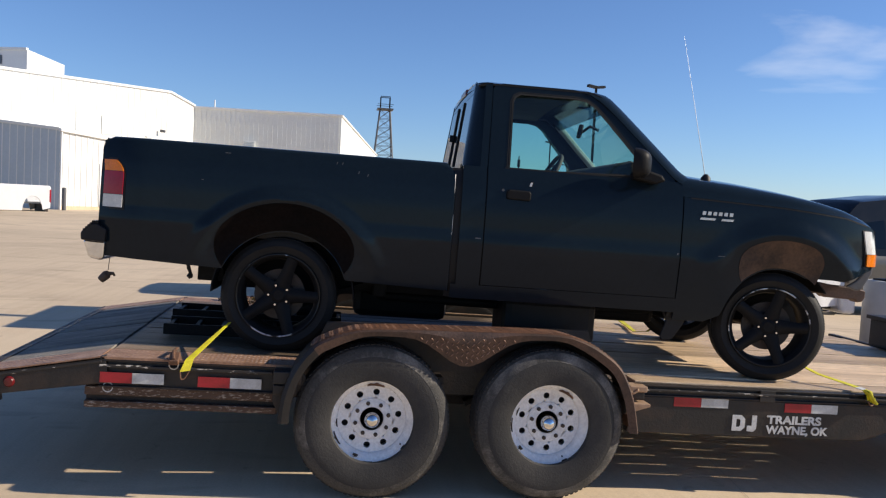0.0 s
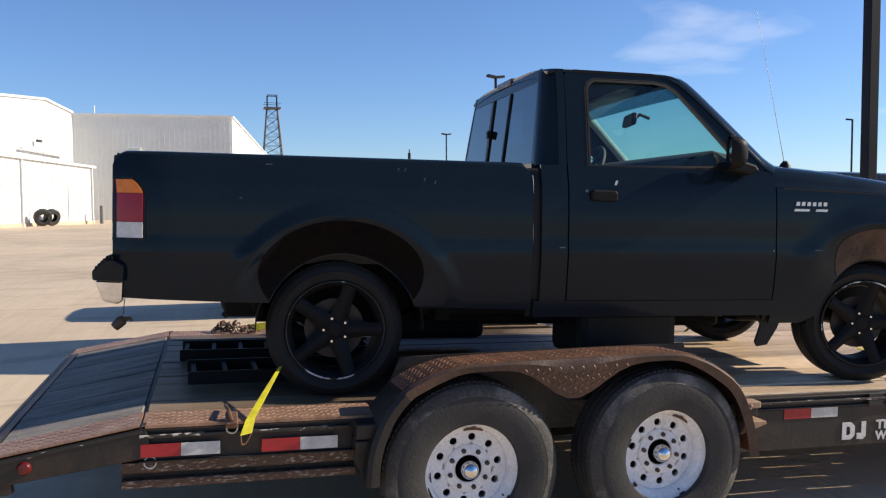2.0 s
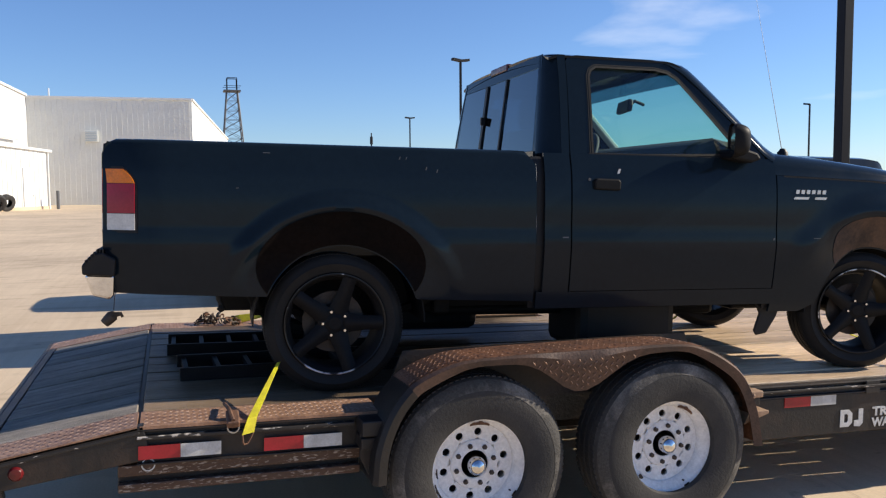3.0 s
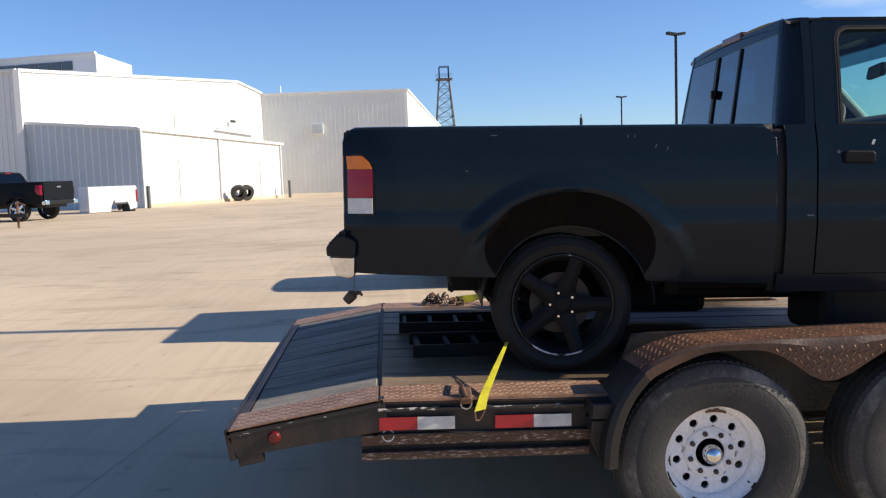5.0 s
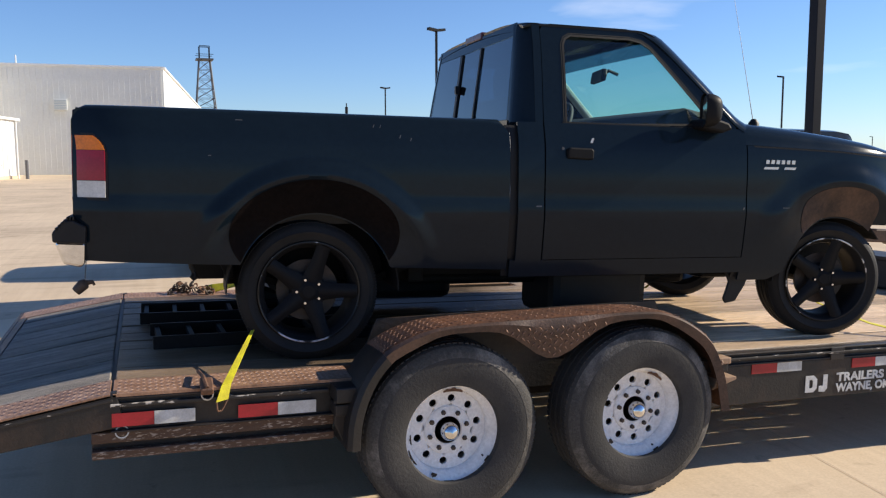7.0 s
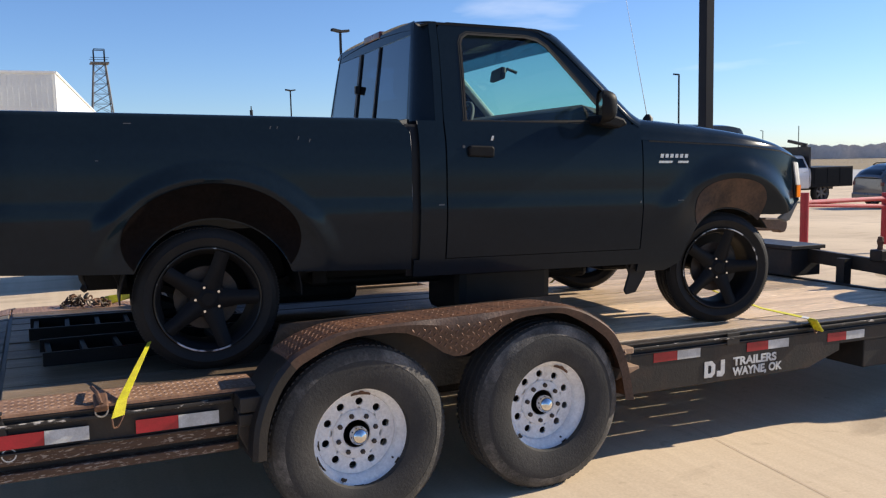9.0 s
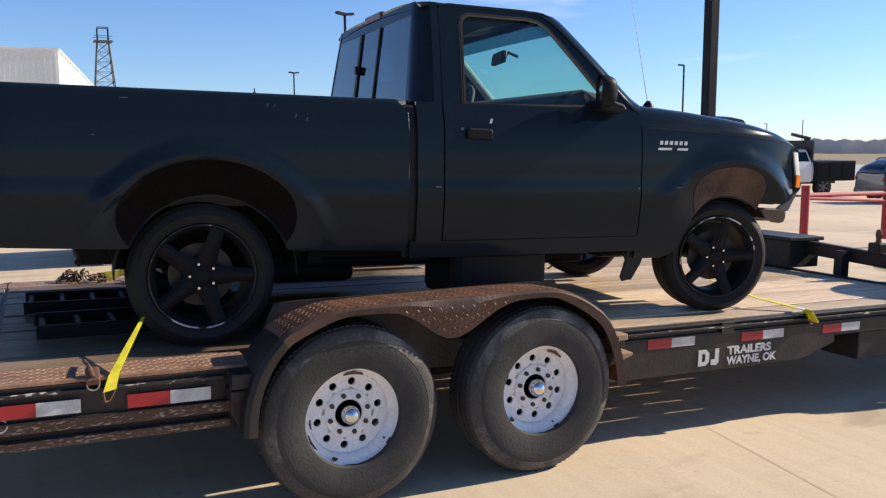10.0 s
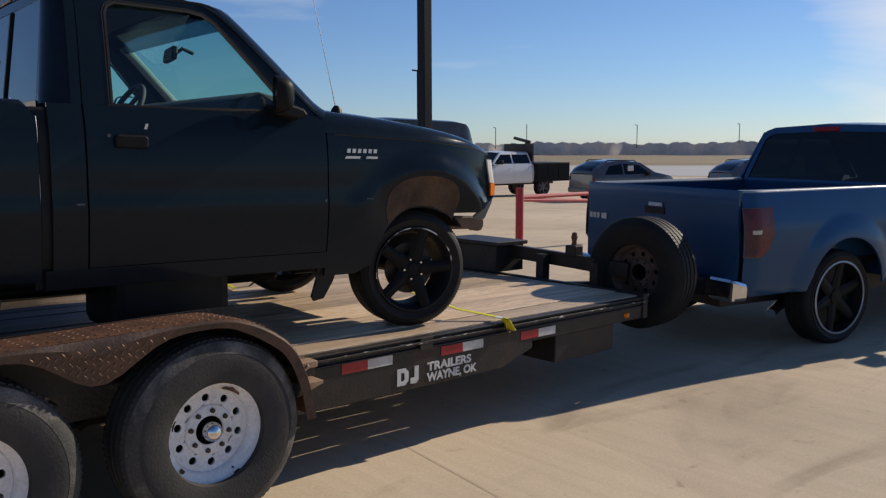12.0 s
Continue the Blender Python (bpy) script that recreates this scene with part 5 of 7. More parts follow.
pent = thing("penthouse", "white roof storey with a strip of dark windows", "building")
P0, P1, P2 = (-32.61, 92.15), (-30.96, 99.59), (-49.36, 97.46)
wall_block("wall", [P0, P1, (-47, 109.03), P2], [16.07, 15.67, 15.67, 16.07], WHITE_CLAD, pent)
for i in range(9):
    t = 0.17 + i * 0.085
    n = Vector((P2[1] - P0[1], -(P2[0] - P0[0]), 0)).normalized() * -1
    a, b = along(P0, P2, t, 0.06, (-0.30, -0.95)), along(P0, P2, t + 0.078, 0.06, (-0.30, -0.95))
    w = part("window", beam(a + Vector((0, 0, 14.92)), b + Vector((0, 0, 14.92)), 0.1, 0.95), CAR_GREY, pent, "dark window in a white strip")
part("roof_trim", beam((*P0, 16.12), (*P2, 16.12), 0.4, 0.25), WHITE_CLAD, pent)

B0, B1, B2 = (-13.9, 85.07), (1.21, 84.13), (9.22, 153.4)
rear_hall = thing("rear_building", "pale grey ribbed metal building with a wall vent", "building")
wall_block("wall", [B0, B1, B2, (-12, 154)], [10.31, 10.31, 10.31, 10.31], GREY_CLAD, rear_hall)
ribs(B0, B1, 10.26, 10.26, 0.5, GREY_CLAD, rear_hall, (-0.06, -1))
part("roof_trim", beam((*B0, 10.35), (*B1, 10.35), 0.3, 0.2), WHITE_CLAD, rear_hall)
part("roof_trim", beam((*B1, 10.35), (*B2, 10.35), 0.3, 0.2), WHITE_CLAD, rear_hall)
v = part("wall_vent", box(-8.78, -7.58, 84.25, 85, 6.1, 7.2), GREY_CLAD, rear_hall, "louvred wall vent")
for k in range(6):
    part("louvre", box(-8.7, -7.66, 84.18, 84.26, 6.2 + k * 0.16, 6.27 + k * 0.16), SLATE_CLAD, v)
part("roof_pipe", tube([(-12.19, 87.79, 10.21), (-12.19, 87.79, 11.51)], 0.07), WHITE_CLAD, rear_hall)

# lattice tower
tower = thing("lattice_tower", "grey steel lattice tower with a top platform", "tower")
TX, TY, TH = 13.3, 196.4, 23.6


def leg(k, z):
    w = 3.2 - 2.0 * z / TH
    sx, sy = ((-1, -1), (1, -1), (1, 1), (-1, 1))[k]
    return (TX + sx * w, TY + sy * w, z)


for k in range(4):
    part("leg", beam(leg(k, 0), leg(k, TH), 0.20, 0.20), LEAD, tower)
levels = [TH * (i / 11) for i in range(12)]
for za, zb in zip(levels, levels[1:]):
    for k in range(4):
        bm = beam(leg(k, za), leg((k + 1) % 4, zb), 0.085, 0.085)
        beam(leg((k + 1) % 4, za), leg(k, zb), 0.085, 0.085, bm)
        beam(leg(k, zb), leg((k + 1) % 4, zb), 0.085, 0.085, bm)
        part("bracing", bm, LEAD, tower)
part("platform", box(TX - 1.9, TX + 1.9, TY - 1.9, TY + 1.9, TH, TH + 0.3), LEAD, tower)
for sx in (-1, 1):
    for sy in (-1, 1):
        part("cage_post", beam((TX + sx * 1.1, TY + sy * 1.1, TH), (TX + sx * 1.1, TY + sy * 1.1, TH + 3.1), 0.16, 0.16), DARKPOLE, tower)
for s in (-1, 1):
    part("cage_bar", beam((TX - 1.1, TY + s * 1.1, TH + 3.1), (TX + 1.1, TY + s * 1.1, TH + 3.1), 0.16, 0.16), DARKPOLE, tower)
    part("guard_rail", beam((TX - 1.9, TY + s * 1.9, TH + 1.2), (TX + 1.9, TY + s * 1.9, TH + 1.2), 0.1, 0.1), DARKPOLE, tower)

# poles
pole = thing("light_pole", "dark square light pole on a round concrete base", "light pole")
PX, PY = 6.43, 4.78
part("pole", box(PX - 0.066, PX + 0.066, PY - 0.066, PY + 0.066, 0.85, 9.0), DARKPOLE, pole, bevel=0.008)
part("base", lathe([(0.0, 0.88), (0.27, 0.88), (0.29, 0.85), (0.29, 0)], 32, "z", (PX - 0.04, PY, 0)), PALE, pole, "round concrete pole base", smooth=True)
part("anchor_plate", box(PX - 0.16, PX + 0.16, PY - 0.16, PY + 0.16, 0.86, 0.90), DARKPOLE, pole)
part("lamp_head", beam((PX, PY, 8.95), (PX - 0.8, PY, 9.0), 0.35, 0.12), DARKPOLE, pole, bevel=0.02)


def far_pole(x, y, h, arms, ang=0.0, r=0.06):
    e = thing("light_pole", "thin dark parking-lot light pole", "light pole", "far light poles")
    part("pole", beam((x, y, ground_z(x, y)), (x, y, h), 2 * r, 2 * r), DARKPOLE, e)
    for k in range(arms):
        a = ang + math.pi * k
        part("lamp_head", beam((x, y, h - 0.05), (x + 0.55 * math.cos(a), y + 0.55 * math.sin(a), h + 0.02), 0.3, 0.14), DARKPOLE, e)
    return e


far_pole(15.4, 43.8, 9.0, 2, 0.2)
far_pole(23.9, 84.5, 9.0, 2, 0.2)
far_pole(56.0, 60.7, 9.0, 1, 2.3)
far_pole(215, 46.5, 8.3, 1, 1.2)
far_pole(167.7, 109, 6.0, 1, 2.0)
far_pole(147, 135, 5.6, 1, 2.0)
far_pole(152, 129.5, 6.4, 0)
far_pole(190, 95, 6.3, 1, 2.0)
mast = thing("radio_mast", "thin far radio mast", "mast")
part("shaft", tube([(102, 432, 0), (102, 432, 30)], [0.6, 0.3], 6), DARKPOLE, mast)
part("aerial", tube([(102, 432, 24), (102, 432, 28)], 0.8, 6), DARKPOLE, mast)

# bollards and old tyres by the annex
for x, y in ((-16.5, 51.3), (-9.45, 68.0)):
    b = thing("bollard", "dark steel pipe bollard standing by the annex", "bollard", "bollards")
    part("pipe", lathe([(0.0, 1.45), (0.12, 1.43), (0.13, 1.38), (0.13, 0)], 16, "z", (x, y, 0)), LEAD, b, smooth=True)
for x, y, rz, tilt in ((-12.45, 60.9, 20, 22), (-12.00, 62.3, 48, 16)):
    t = thing("scrap_tyre", "worn loose truck tyre leaning by the annex", "tyre", "loose tyres", pose(x, y, 0.56, tilt, 0, rz))
    part("tyre", tyre_bm(0.60, 0.42, 0.29, n=40), RUBBER, t, smooth=True)

# ---- far ground ----
def strip(name, pts, z, mat, label, cat):
    bm = bmesh.new()
    bm.faces.new([bm.verts.new((x, y, z)) for x, y in pts])
    return tagged(part(name, bm, mat), label, cat, kind="structure")


strip("grass_field", [(98, -60), (100, -5), (90, 45), (70, 75), (48, 100), (140, 700), (2500, 2500), (2500, -1200)], -0.97, GRASS, "dry tan winter grass field", "field")
strip("road", [(66, -45), (67, -5), (60, 30), (46, 52), (32, 66), (49, 101), (71, 76), (91, 46), (101, -5), (99, -61)], -0.975, PALE, "pale grey far road", "road")


def brush(n, fn, hmin, hmax, spread, blades=26, base=-1.0, size=(0.010, 0.028), core=False):
    """Bare winter trees: fine slivers in loose rounded clumps."""
    rng = np.random.default_rng(7)
    verts = []
    for _ in range(n):
        x, y = fn()
        az = math.atan2(y, x)
        lump = 0.86 + 0.05 * math.sin(az * 31) + 0.05 * math.sin(az * 83 + 1) + 0.06 * math.sin(az * 190 + 2) + 0.05 * math.sin(az * 437)
        h = random.uniform(hmin, hmax) * lump * (1.25 if random.random() < 0.03 else 1)
        r = h * spread
        a, q = rng.uniform(0, 6.283, blades), np.sqrt(rng.random(blades))
        z = h * rng.random(blades) ** 1.15 * np.sqrt(np.maximum(0.05, 1 - q * q)) + base
        c = np.stack([x + r * q * np.cos(a), y + r * q * np.sin(a), z], 1)
        s = (h * rng.uniform(*size, blades))[:, None, None]
        verts.append((c[:, None, :] + rng.uniform(-1, 1, (blades, 3, 3)) * s * np.array([1, 1, 1.2])).reshape(-1, 3))
    if core:
        # the dense, lumpy inside of the wood
        for d, f in ((196, 0.42), (212, 0.54), (232, 0.67)):
            ring = []
            for k in range(3000):
                az = radians(-26 + 108 * k / 2999)
                lump = 0.86 + 0.05 * math.sin(az * 31) + 0.05 * math.sin(az * 83 + 1) + 0.06 * math.sin(az * 190 + 2) + 0.05 * math.sin(az * 437)
                r = d + 3.0 * math.sin(az * 47) + 1.5 * math.sin(az * 131)
                ring.append((r * math.cos(az), r * math.sin(az), base + 5.0 * lump * f * (1 + 0.03 * math.sin(az * 410) * math.sin(az * 633 + 1)) * random.uniform(0.96, 1.02)))
            for p, q in zip(ring, ring[1:]):
                verts.append(np.array([(p[0], p[1], base), (q[0], q[1], base), p, p, (q[0], q[1], base), q]))
    v = np.concatenate(verts)
    me = bpy.data.meshes.new("brush")
    me.from_pydata(v.tolist(), [], np.arange(len(v)).reshape(-1, 3).tolist())
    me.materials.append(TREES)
    return me


def tree_band():
    a = radians(random.uniform(-24, 80))
    d = random.uniform(178, 250)
    return d * math.cos(a), d * math.sin(a)


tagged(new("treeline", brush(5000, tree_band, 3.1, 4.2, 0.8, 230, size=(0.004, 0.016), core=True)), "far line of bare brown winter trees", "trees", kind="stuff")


def scrub():
    a = radians(random.uniform(5, 60))
    d = random.uniform(110, 160)
    return d * math.cos(a), d * math.sin(a)


tagged(new("scrub", brush(160, scrub, 0.5, 1.4, 1.4, 40, -1.0, (0.03, 0.07))), "dry brush in the far field", "brush", kind="stuff")


# ---- other vehicles ----
def plain_wheel(parent, m, r, w=0.25, rim=0.62, rim_mat=None, name="wheel", lip=None):
    t = part(name, tyre_bm(r, w, r * rim, n=48), RUBBER_NEW, parent, smooth=True, xf=m)
    rr = r * rim
    part("rim", lathe([(rr, w * 0.9), (rr * 0.94, w * 0.5), (rr * 0.93, 0.06), (rr * 0.985, 0.02), (rr + 0.006, 0.004), (rr - 0.004, 0.0), (rr * 0.95, 0.03)], 40), rim_mat or STEEL, t, smooth=True, xf=m)
    for k in range(6):
        a = math.pi * k / 3
        def sp(u, v, a=a):
            q = rr * (0.12 + 0.82 * u)
            hw = rr * (0.17 - 0.05 * u) * (2 * v - 1)
            return (q * math.cos(a) - hw * math.sin(a), 0.07 - 0.02 * u - 0.015 * math.cos(math.pi * (v - 0.5)), q * math.sin(a) + hw * math.cos(a))
        part("spoke", grid(3, 4, sp), rim_mat or STEEL, t, smooth=True, xf=m, solid=0.015)
    if lip:
        part("rim_lip", lathe([(rr + 0.006, 0.0035), (rr - 0.008, -0.002), (rr - 0.012, 0.006)], 48), lip, t, "bright rim lip", smooth=True, xf=m)
    part("hub", lathe([(0, 0.035), (rr * 0.2, 0.04), (rr * 0.24, 0.09)], 20), rim_mat or STEEL, t, smooth=True, xf=m)
    part("backing", lathe([(0, 0.13), (rr * 0.92, 0.13)], 24), FRAME, t, xf=m)
    return t


def pickup(name, label, m, paint, bed=1.72, cab=1.80, xf=3.30, tail=-1.05, zr=1.80, zb=1.20, zl=0.47, hw=0.98, wr=0.385, rim_mat=None, lip=None, split=0.62, glassm=None, group="", sink=0.0):
    """A pickup truck; x forward from the rear axle, the ground at z = 0."""
    e = thing(name, label, "pickup truck", group, m)
    glassm = glassm or GLASS_BLACK
    xb = tail + bed                 # front of the bed
    xw = xb + 0.03 + cab            # foot of the windscreen
    xn = xf + 0.86
    prof = ((zl - 0.1, hw - 0.09), (zl + 0.04, hw - 0.02), (zl + 0.35, hw), (zb - 0.25, hw - 0.005), (zb - 0.12, hw - 0.03), (zb, hw - 0.055), (zr - 0.08, hw - 0.26), (zr, hw - 0.33))

    def wid(x, z):
        w = smooth_lerp(z, prof)
        for cx in (0, xf):
            r = math.hypot(x - cx, z - wr)
            if wr + 0.05 < r < wr + 0.24 and z > 0.40:
                w += 0.034 * (0.5 + 0.5 * math.cos(math.pi * (r - wr - 0.05) / 0.19)) ** 0.6
        if x > xf + 0.2:
            w -= 0.2 * ((x - xf - 0.2) / 0.66) ** 2
        if x < tail + 0.12:
            w -= 0.05 * ((tail + 0.12 - x) / 0.12) ** 2
        return w

    def side(x0, x1, lo, hi, s, nx=40, nz=14):
        return grid(nx, nz, lambda u, v: (x0 + (x1 - x0) * u, s * wid(x0 + (x1 - x0) * u, lo(x0 + (x1 - x0) * u) + (hi(x0 + (x1 - x0) * u) - lo(x0 + (x1 - x0) * u)) * v), lo(x0 + (x1 - x0) * u) + (hi(x0 + (x1 - x0) * u) - lo(x0 + (x1 - x0) * u)) * v))
    ar = wr + 0.065
    for s in (-1, 1):
        part("bed_side", side(tail, xb, lambda x: arch(x, 0, zl, ar, wr - 0.01), lambda x: zb, s, 60, 18), paint, e, smooth=True, solid=0.015)
        # on the blue truck a pale rail stands in for the sun's glint
        part("bed_rail", grid(30, 6, lambda u, v, s=s: (tail + bed * u, s * (wid(tail + bed * u, zb) - 0.03 + 0.03 * math.cos(math.pi * v)), zb + 0.02 * math.sin(math.pi * v))), POLISH_GLINT if paint is BLUE else GLOSS_BLACK, e, smooth=True, solid=0.006)
        part("bed_inner_side", box(tail + 0.04, xb - 0.02, s * (hw - 0.17) - 0.01, s * (hw - 0.17) + 0.01, zl + 0.2, zb), paint, e)
        xd = [xb + 0.03, xb + 0.03 + cab * (1 - split), xw - 0.02]
        for i, (a, b) in enumerate(zip(xd, xd[1:])):
            d = part("door", side(a + 0.004, b - 0.004, lambda x: zl + 0.03, lambda x: zb + 0.015, s, 20, 14), paint, e, smooth=True, solid=0.015)
            if i or split < 0.6:
                part("door_handle", box(a + 0.10, a + 0.26, *sorted((s * (hw - 0.01), s * (hw + 0.025))), zb - 0.16, zb - 0.12), CHROME if rim_mat is CHROME or paint is BLUE else paint, d, bevel=0.01)
            # greenhouse over this door
            zt = zr - 0.075
            if i == 0:
                out = [(a, zb + 0.015), (a + 0.10, zt), (b, zt + 0.01), (b, zb + 0.015)]
                inn = [(a + 0.07, zb + 0.035), (a + 0.15, zt - 0.07), (b - 0.03, zt - 0.06), (b - 0.03, zb + 0.035)]
            else:
                out = [(a, zb + 0.015), (a, zt + 0.01), (b - 0.52, zt), (b + 0.10, zb + 0.015)]
                inn = [(a + 0.03, zb + 0.035), (a + 0.03, zt - 0.06), (b - 0.50, zt - 0.065), (b + 0.0, zb + 0.035)]
            part("window_frame", ring_between(out, inn, 4, lambda x, z, s=s: (x, s * wid(1.6, z), z)), paint, d, smooth=True, solid=0.02)
            bm = bmesh.new()
            bm.faces.new([bm.verts.new((x, s * (wid(1.6, z) - 0.012), z)) for x, z in inn])
            part("window_pane", bm, glassm, d)
        part("rocker", box(xb, xw + 0.3, *sorted((s * (hw - 0.12), s * (hw - 0.03))), zl - 0.05, zl + 0.03), paint, e, bevel=0.02)
        hoodz = lambda x: lerp(x, ((xw - 0.1, zb + 0.0), (xf, zb - 0.04), (xn - 0.15, zb - 0.09), (xn, zb - 0.16)))
        part("front_fender", side(xw - 0.015, xn, lambda x: arch(x, xf, zl if x < xf else zl + 0.06, ar, wr - 0.01), lambda x: hoodz(x) - 0.05, s, 50, 16), paint, e, smooth=True, solid=0.015)
        part("headlamp", box(xn - 0.16, xn - 0.01, *sorted((s * (hw - 0.40), s * (hw - 0.15))), zb - 0.42, zb - 0.17), LENS_CLEAR, e, bevel=0.03)
        tl = part("tail_lamp", grid(6, 6, lambda u, v, s=s: (tail - 0.012 + 0.25 * u * min(1.0, 0.50 + 0.95 * v ** 0.7), s * (wid(tail + 0.29 * u, zb - 0.47 + 0.36 * v) + 0.016), zb - 0.47 + 0.36 * v)), SMOKED if paint is BLUE else LENS_RED, e, "dark red tail lamp", smooth=True, solid=0.012)
        part("lamp_rim", grid(6, 6, lambda u, v, s=s: (tail - 0.018 + 0.254 * u * min(1.0, 0.505 + 0.95 * v ** 0.7), s * (wid(tail + 0.29 * u, zb - 0.47 + 0.36 * v) + 0.011), zb - 0.474 + 0.368 * v)), LEAD if paint is BLUE else paint, tl, smooth=True)
        if paint is BLUE:
            part("reverse_lens", grid(4, 3, lambda u, v, s=s: (tail + 0.02 + 0.08 * u, s * (wid(tail + 0.05 + 0.1 * u, zb - 0.30) + 0.026), zb - 0.30 + 0.03 * v)), STEEL, tl, smooth=True)
        part("mirror", box(xw - 0.36, xw - 0.24, *sorted((s * (hw + 0.0), s * (hw + 0.20))), zb + 0.02, zb + 0.19), PLASTIC, e, bevel=0.035)
        part("mirror_arm", box(xw - 0.30, xw - 0.22, *sorted((s * (hw - 0.08), s * (hw + 0.05))), zb + 0.02, zb + 0.07), PLASTIC, e)
        for x in (-0.03 if sink else 0, xf):
            plain_wheel(e, Matrix.Translation((x, s * (hw - 0.01), wr - sink)) @ pose(0, 0, 0, 0, 20 * s, 0 if s < 0 else 180), wr, 0.26, 0.76 if lip else 0.72, rim_mat or STEEL, lip=lip)
        part("wheel_lining", box(-0.45, 0.45, *sorted((s * 0.45, s * (hw - 0.06))), wr + 0.42, wr + 0.45), FRAME, e)
    part("tailgate", grid(20, 10, lambda u, v: (tail - 0.02 + 0.012 * (v > 0.95), (hw - 0.09) * (2 * u - 1), zl + 0.12 + (zb - zl - 0.10) * v)), paint, e, "tailgate", smooth=True, solid=0.03)
    part("tailgate_handle", box(tail - 0.045, tail - 0.03, -0.12, 0.12, zb - 0.21, zb - 0.15), PLASTIC if rim_mat is not CHROME else CHROME, e, bevel=0.006)
    part("bed_floor", box(tail + 0.02, xb, -hw + 0.15, hw - 0.15, zl + 0.15, zl + 0.2), PLASTIC, e)
    part("bed_front_wall", box(xb - 0.04, xb, -hw + 0.06, hw - 0.06, zl, zb), paint, e)
    bmp = part("rear_bumper", box(tail - 0.16, tail - 0.02, -hw + 0.26, hw - 0.26, zl - 0.02, zl + 0.13), PLASTIC, e, bevel=0.03)
    for s in (-1, 1):
        part("bumper_end", prism([(tail - 0.15, zl - 0.03), (tail + 0.03, zl - 0.03), (tail + 0.03, zl + 0.10), (tail - 0.14, zl + 0.15)], "y", *sorted((s * (hw - 0.26), s * (hw - 0.01)))), CAR_WHITE if paint is CAR_WHITE else CHROME, bmp, "bumper end", bevel=0.03)
    part("under_frame", box(tail + 0.1, xn - 0.2, -0.62, 0.62, zl - 0.14, zl + 0.05), FRAME, e)
    part("inner_body", box(xb + 0.1, xn - 0.15, -hw + 0.2, hw - 0.2, zl + 0.02, zb - 0.2), FRAME, e)
    # roof and glass
    part("roof", grid(20, 20, lambda u, v: (xb + 0.16 + (cab - 0.60) * u, (2 * v - 1) * (wid(1.6, zr - 0.075) + 0.004), zr - 0.07 + 0.075 * (1 - abs(2 * v - 1) ** 2.2) * (1 - 0.5 * (2 * abs(u - 0.5)) ** 4))), paint, e, smooth=True, solid=0.015)
    bk = lambda y, z: (xb + 0.05 + 0.11 * (z - zb) / (zr - zb), y, z)
    o4 = [(-hw + 0.08, zb - 0.05), (-hw + 0.20, zr - 0.20), (-hw + 0.235, zr - 0.11), (-hw + 0.285, zr - 0.062), (-hw + 0.38, zr - 0.03), (0, zr - 0.005)]
    o4 += [(-y, z) for y, z in o4[-2::-1]]
    i4 = [(-hw + 0.15, zb + 0.02), (-hw + 0.262, zr - 0.21), (-hw + 0.285, zr - 0.15), (-hw + 0.325, zr - 0.115), (-hw + 0.39, zr - 0.09), (0, zr - 0.075)]
    i4 += [(-y, z) for y, z in i4[-2::-1]]
    bf = part("back_window_frame", ring_between(o4, i4, 5, bk), paint, e, smooth=True, solid=0.02)
    bm = bmesh.new()
    bm.faces.new([bm.verts.new(bk(y, z)) for y, z in i4])
    part("back_window_pane", bm, glassm, bf)
    part("brake_lamp", box(xb + 0.13, xb + 0.18, -0.14, 0.14, zr - 0.075, zr - 0.03), LENS_RED, bf, bevel=0.008)
    part("windscreen", grid(4, 10, lambda u, v: (xw - 0.52 + 0.64 * u, (2 * v - 1) * (hw - 0.30 + 0.15 * u), zr - 0.04 - (zr - zb - 0.02) * u)), glassm, e, smooth=True, solid=0.01)
    for s in (-1, 1):
        part("windscreen_pillar", beam((xw - 0.53, s * (hw - 0.295), zr - 0.075), (xw + 0.10, s * (hw - 0.10), zb), 0.07, 0.06), paint, e, bevel=0.015)
    part("hood", grid(16, 16, lambda u, v: (xw - 0.02 + (xn - xw + 0.02) * u, (2 * v - 1) * (wid(xw + (xn - xw) * u, zb - 0.1) - 0.03), hoodz(xw + (xn - xw) * u) - 0.05 + 0.075 * (1 - (2 * v - 1) ** 4))), paint, e, smooth=True, solid=0.015)
    part("grille", box(xn - 0.12, xn - 0.02, -hw + 0.35, hw - 0.35, zb - 0.55, zb - 0.15), CHROME, e, bevel=0.02)
    part("front_bumper", box(xn - 0.10, xn + 0.08, -hw + 0.06, hw - 0.06, zl - 0.02, zl + 0.22), CHROME if paint is not CAR_WHITE else CAR_WHITE, e, bevel=0.04)
    return e


TOW = pose(6.458, 0.4615, 0, 0, 0, -15.5)
tow = pickup("blue_pickup_truck", "dark blue lowered extended-cab pickup with black chrome-lipped wheels", TOW, BLUE, bed=1.91, cab=1.64, xf=3.02, sink=0.048, split=0.585, tail=-1.09, zl=0.43, zr=1.75, rim_mat=RIM_BLACK, lip=POLISH_GLINT)
part("tailgate_label", box(-1.142, -1.138, -0.10, 0.06, 1.055, 1.085), LETTER, tow, "pale label above the tailgate handle")
part("tailpipe", tube([(-0.10, -0.55, 0.33), (-0.40, -0.70, 0.27), (-0.63, -0.80, 0.235)], 0.040, 16), CHROME, tow, "chrome exhaust tip", smooth=True)
for k, w in enumerate((0.05, 0.02, 0.035, 0.035, 0.035)):
    part("badge", box(-1.132, -1.126, 0.62 + k * 0.05, 0.62 + k * 0.05 + w, 0.90, 0.95), SILVER, tow)
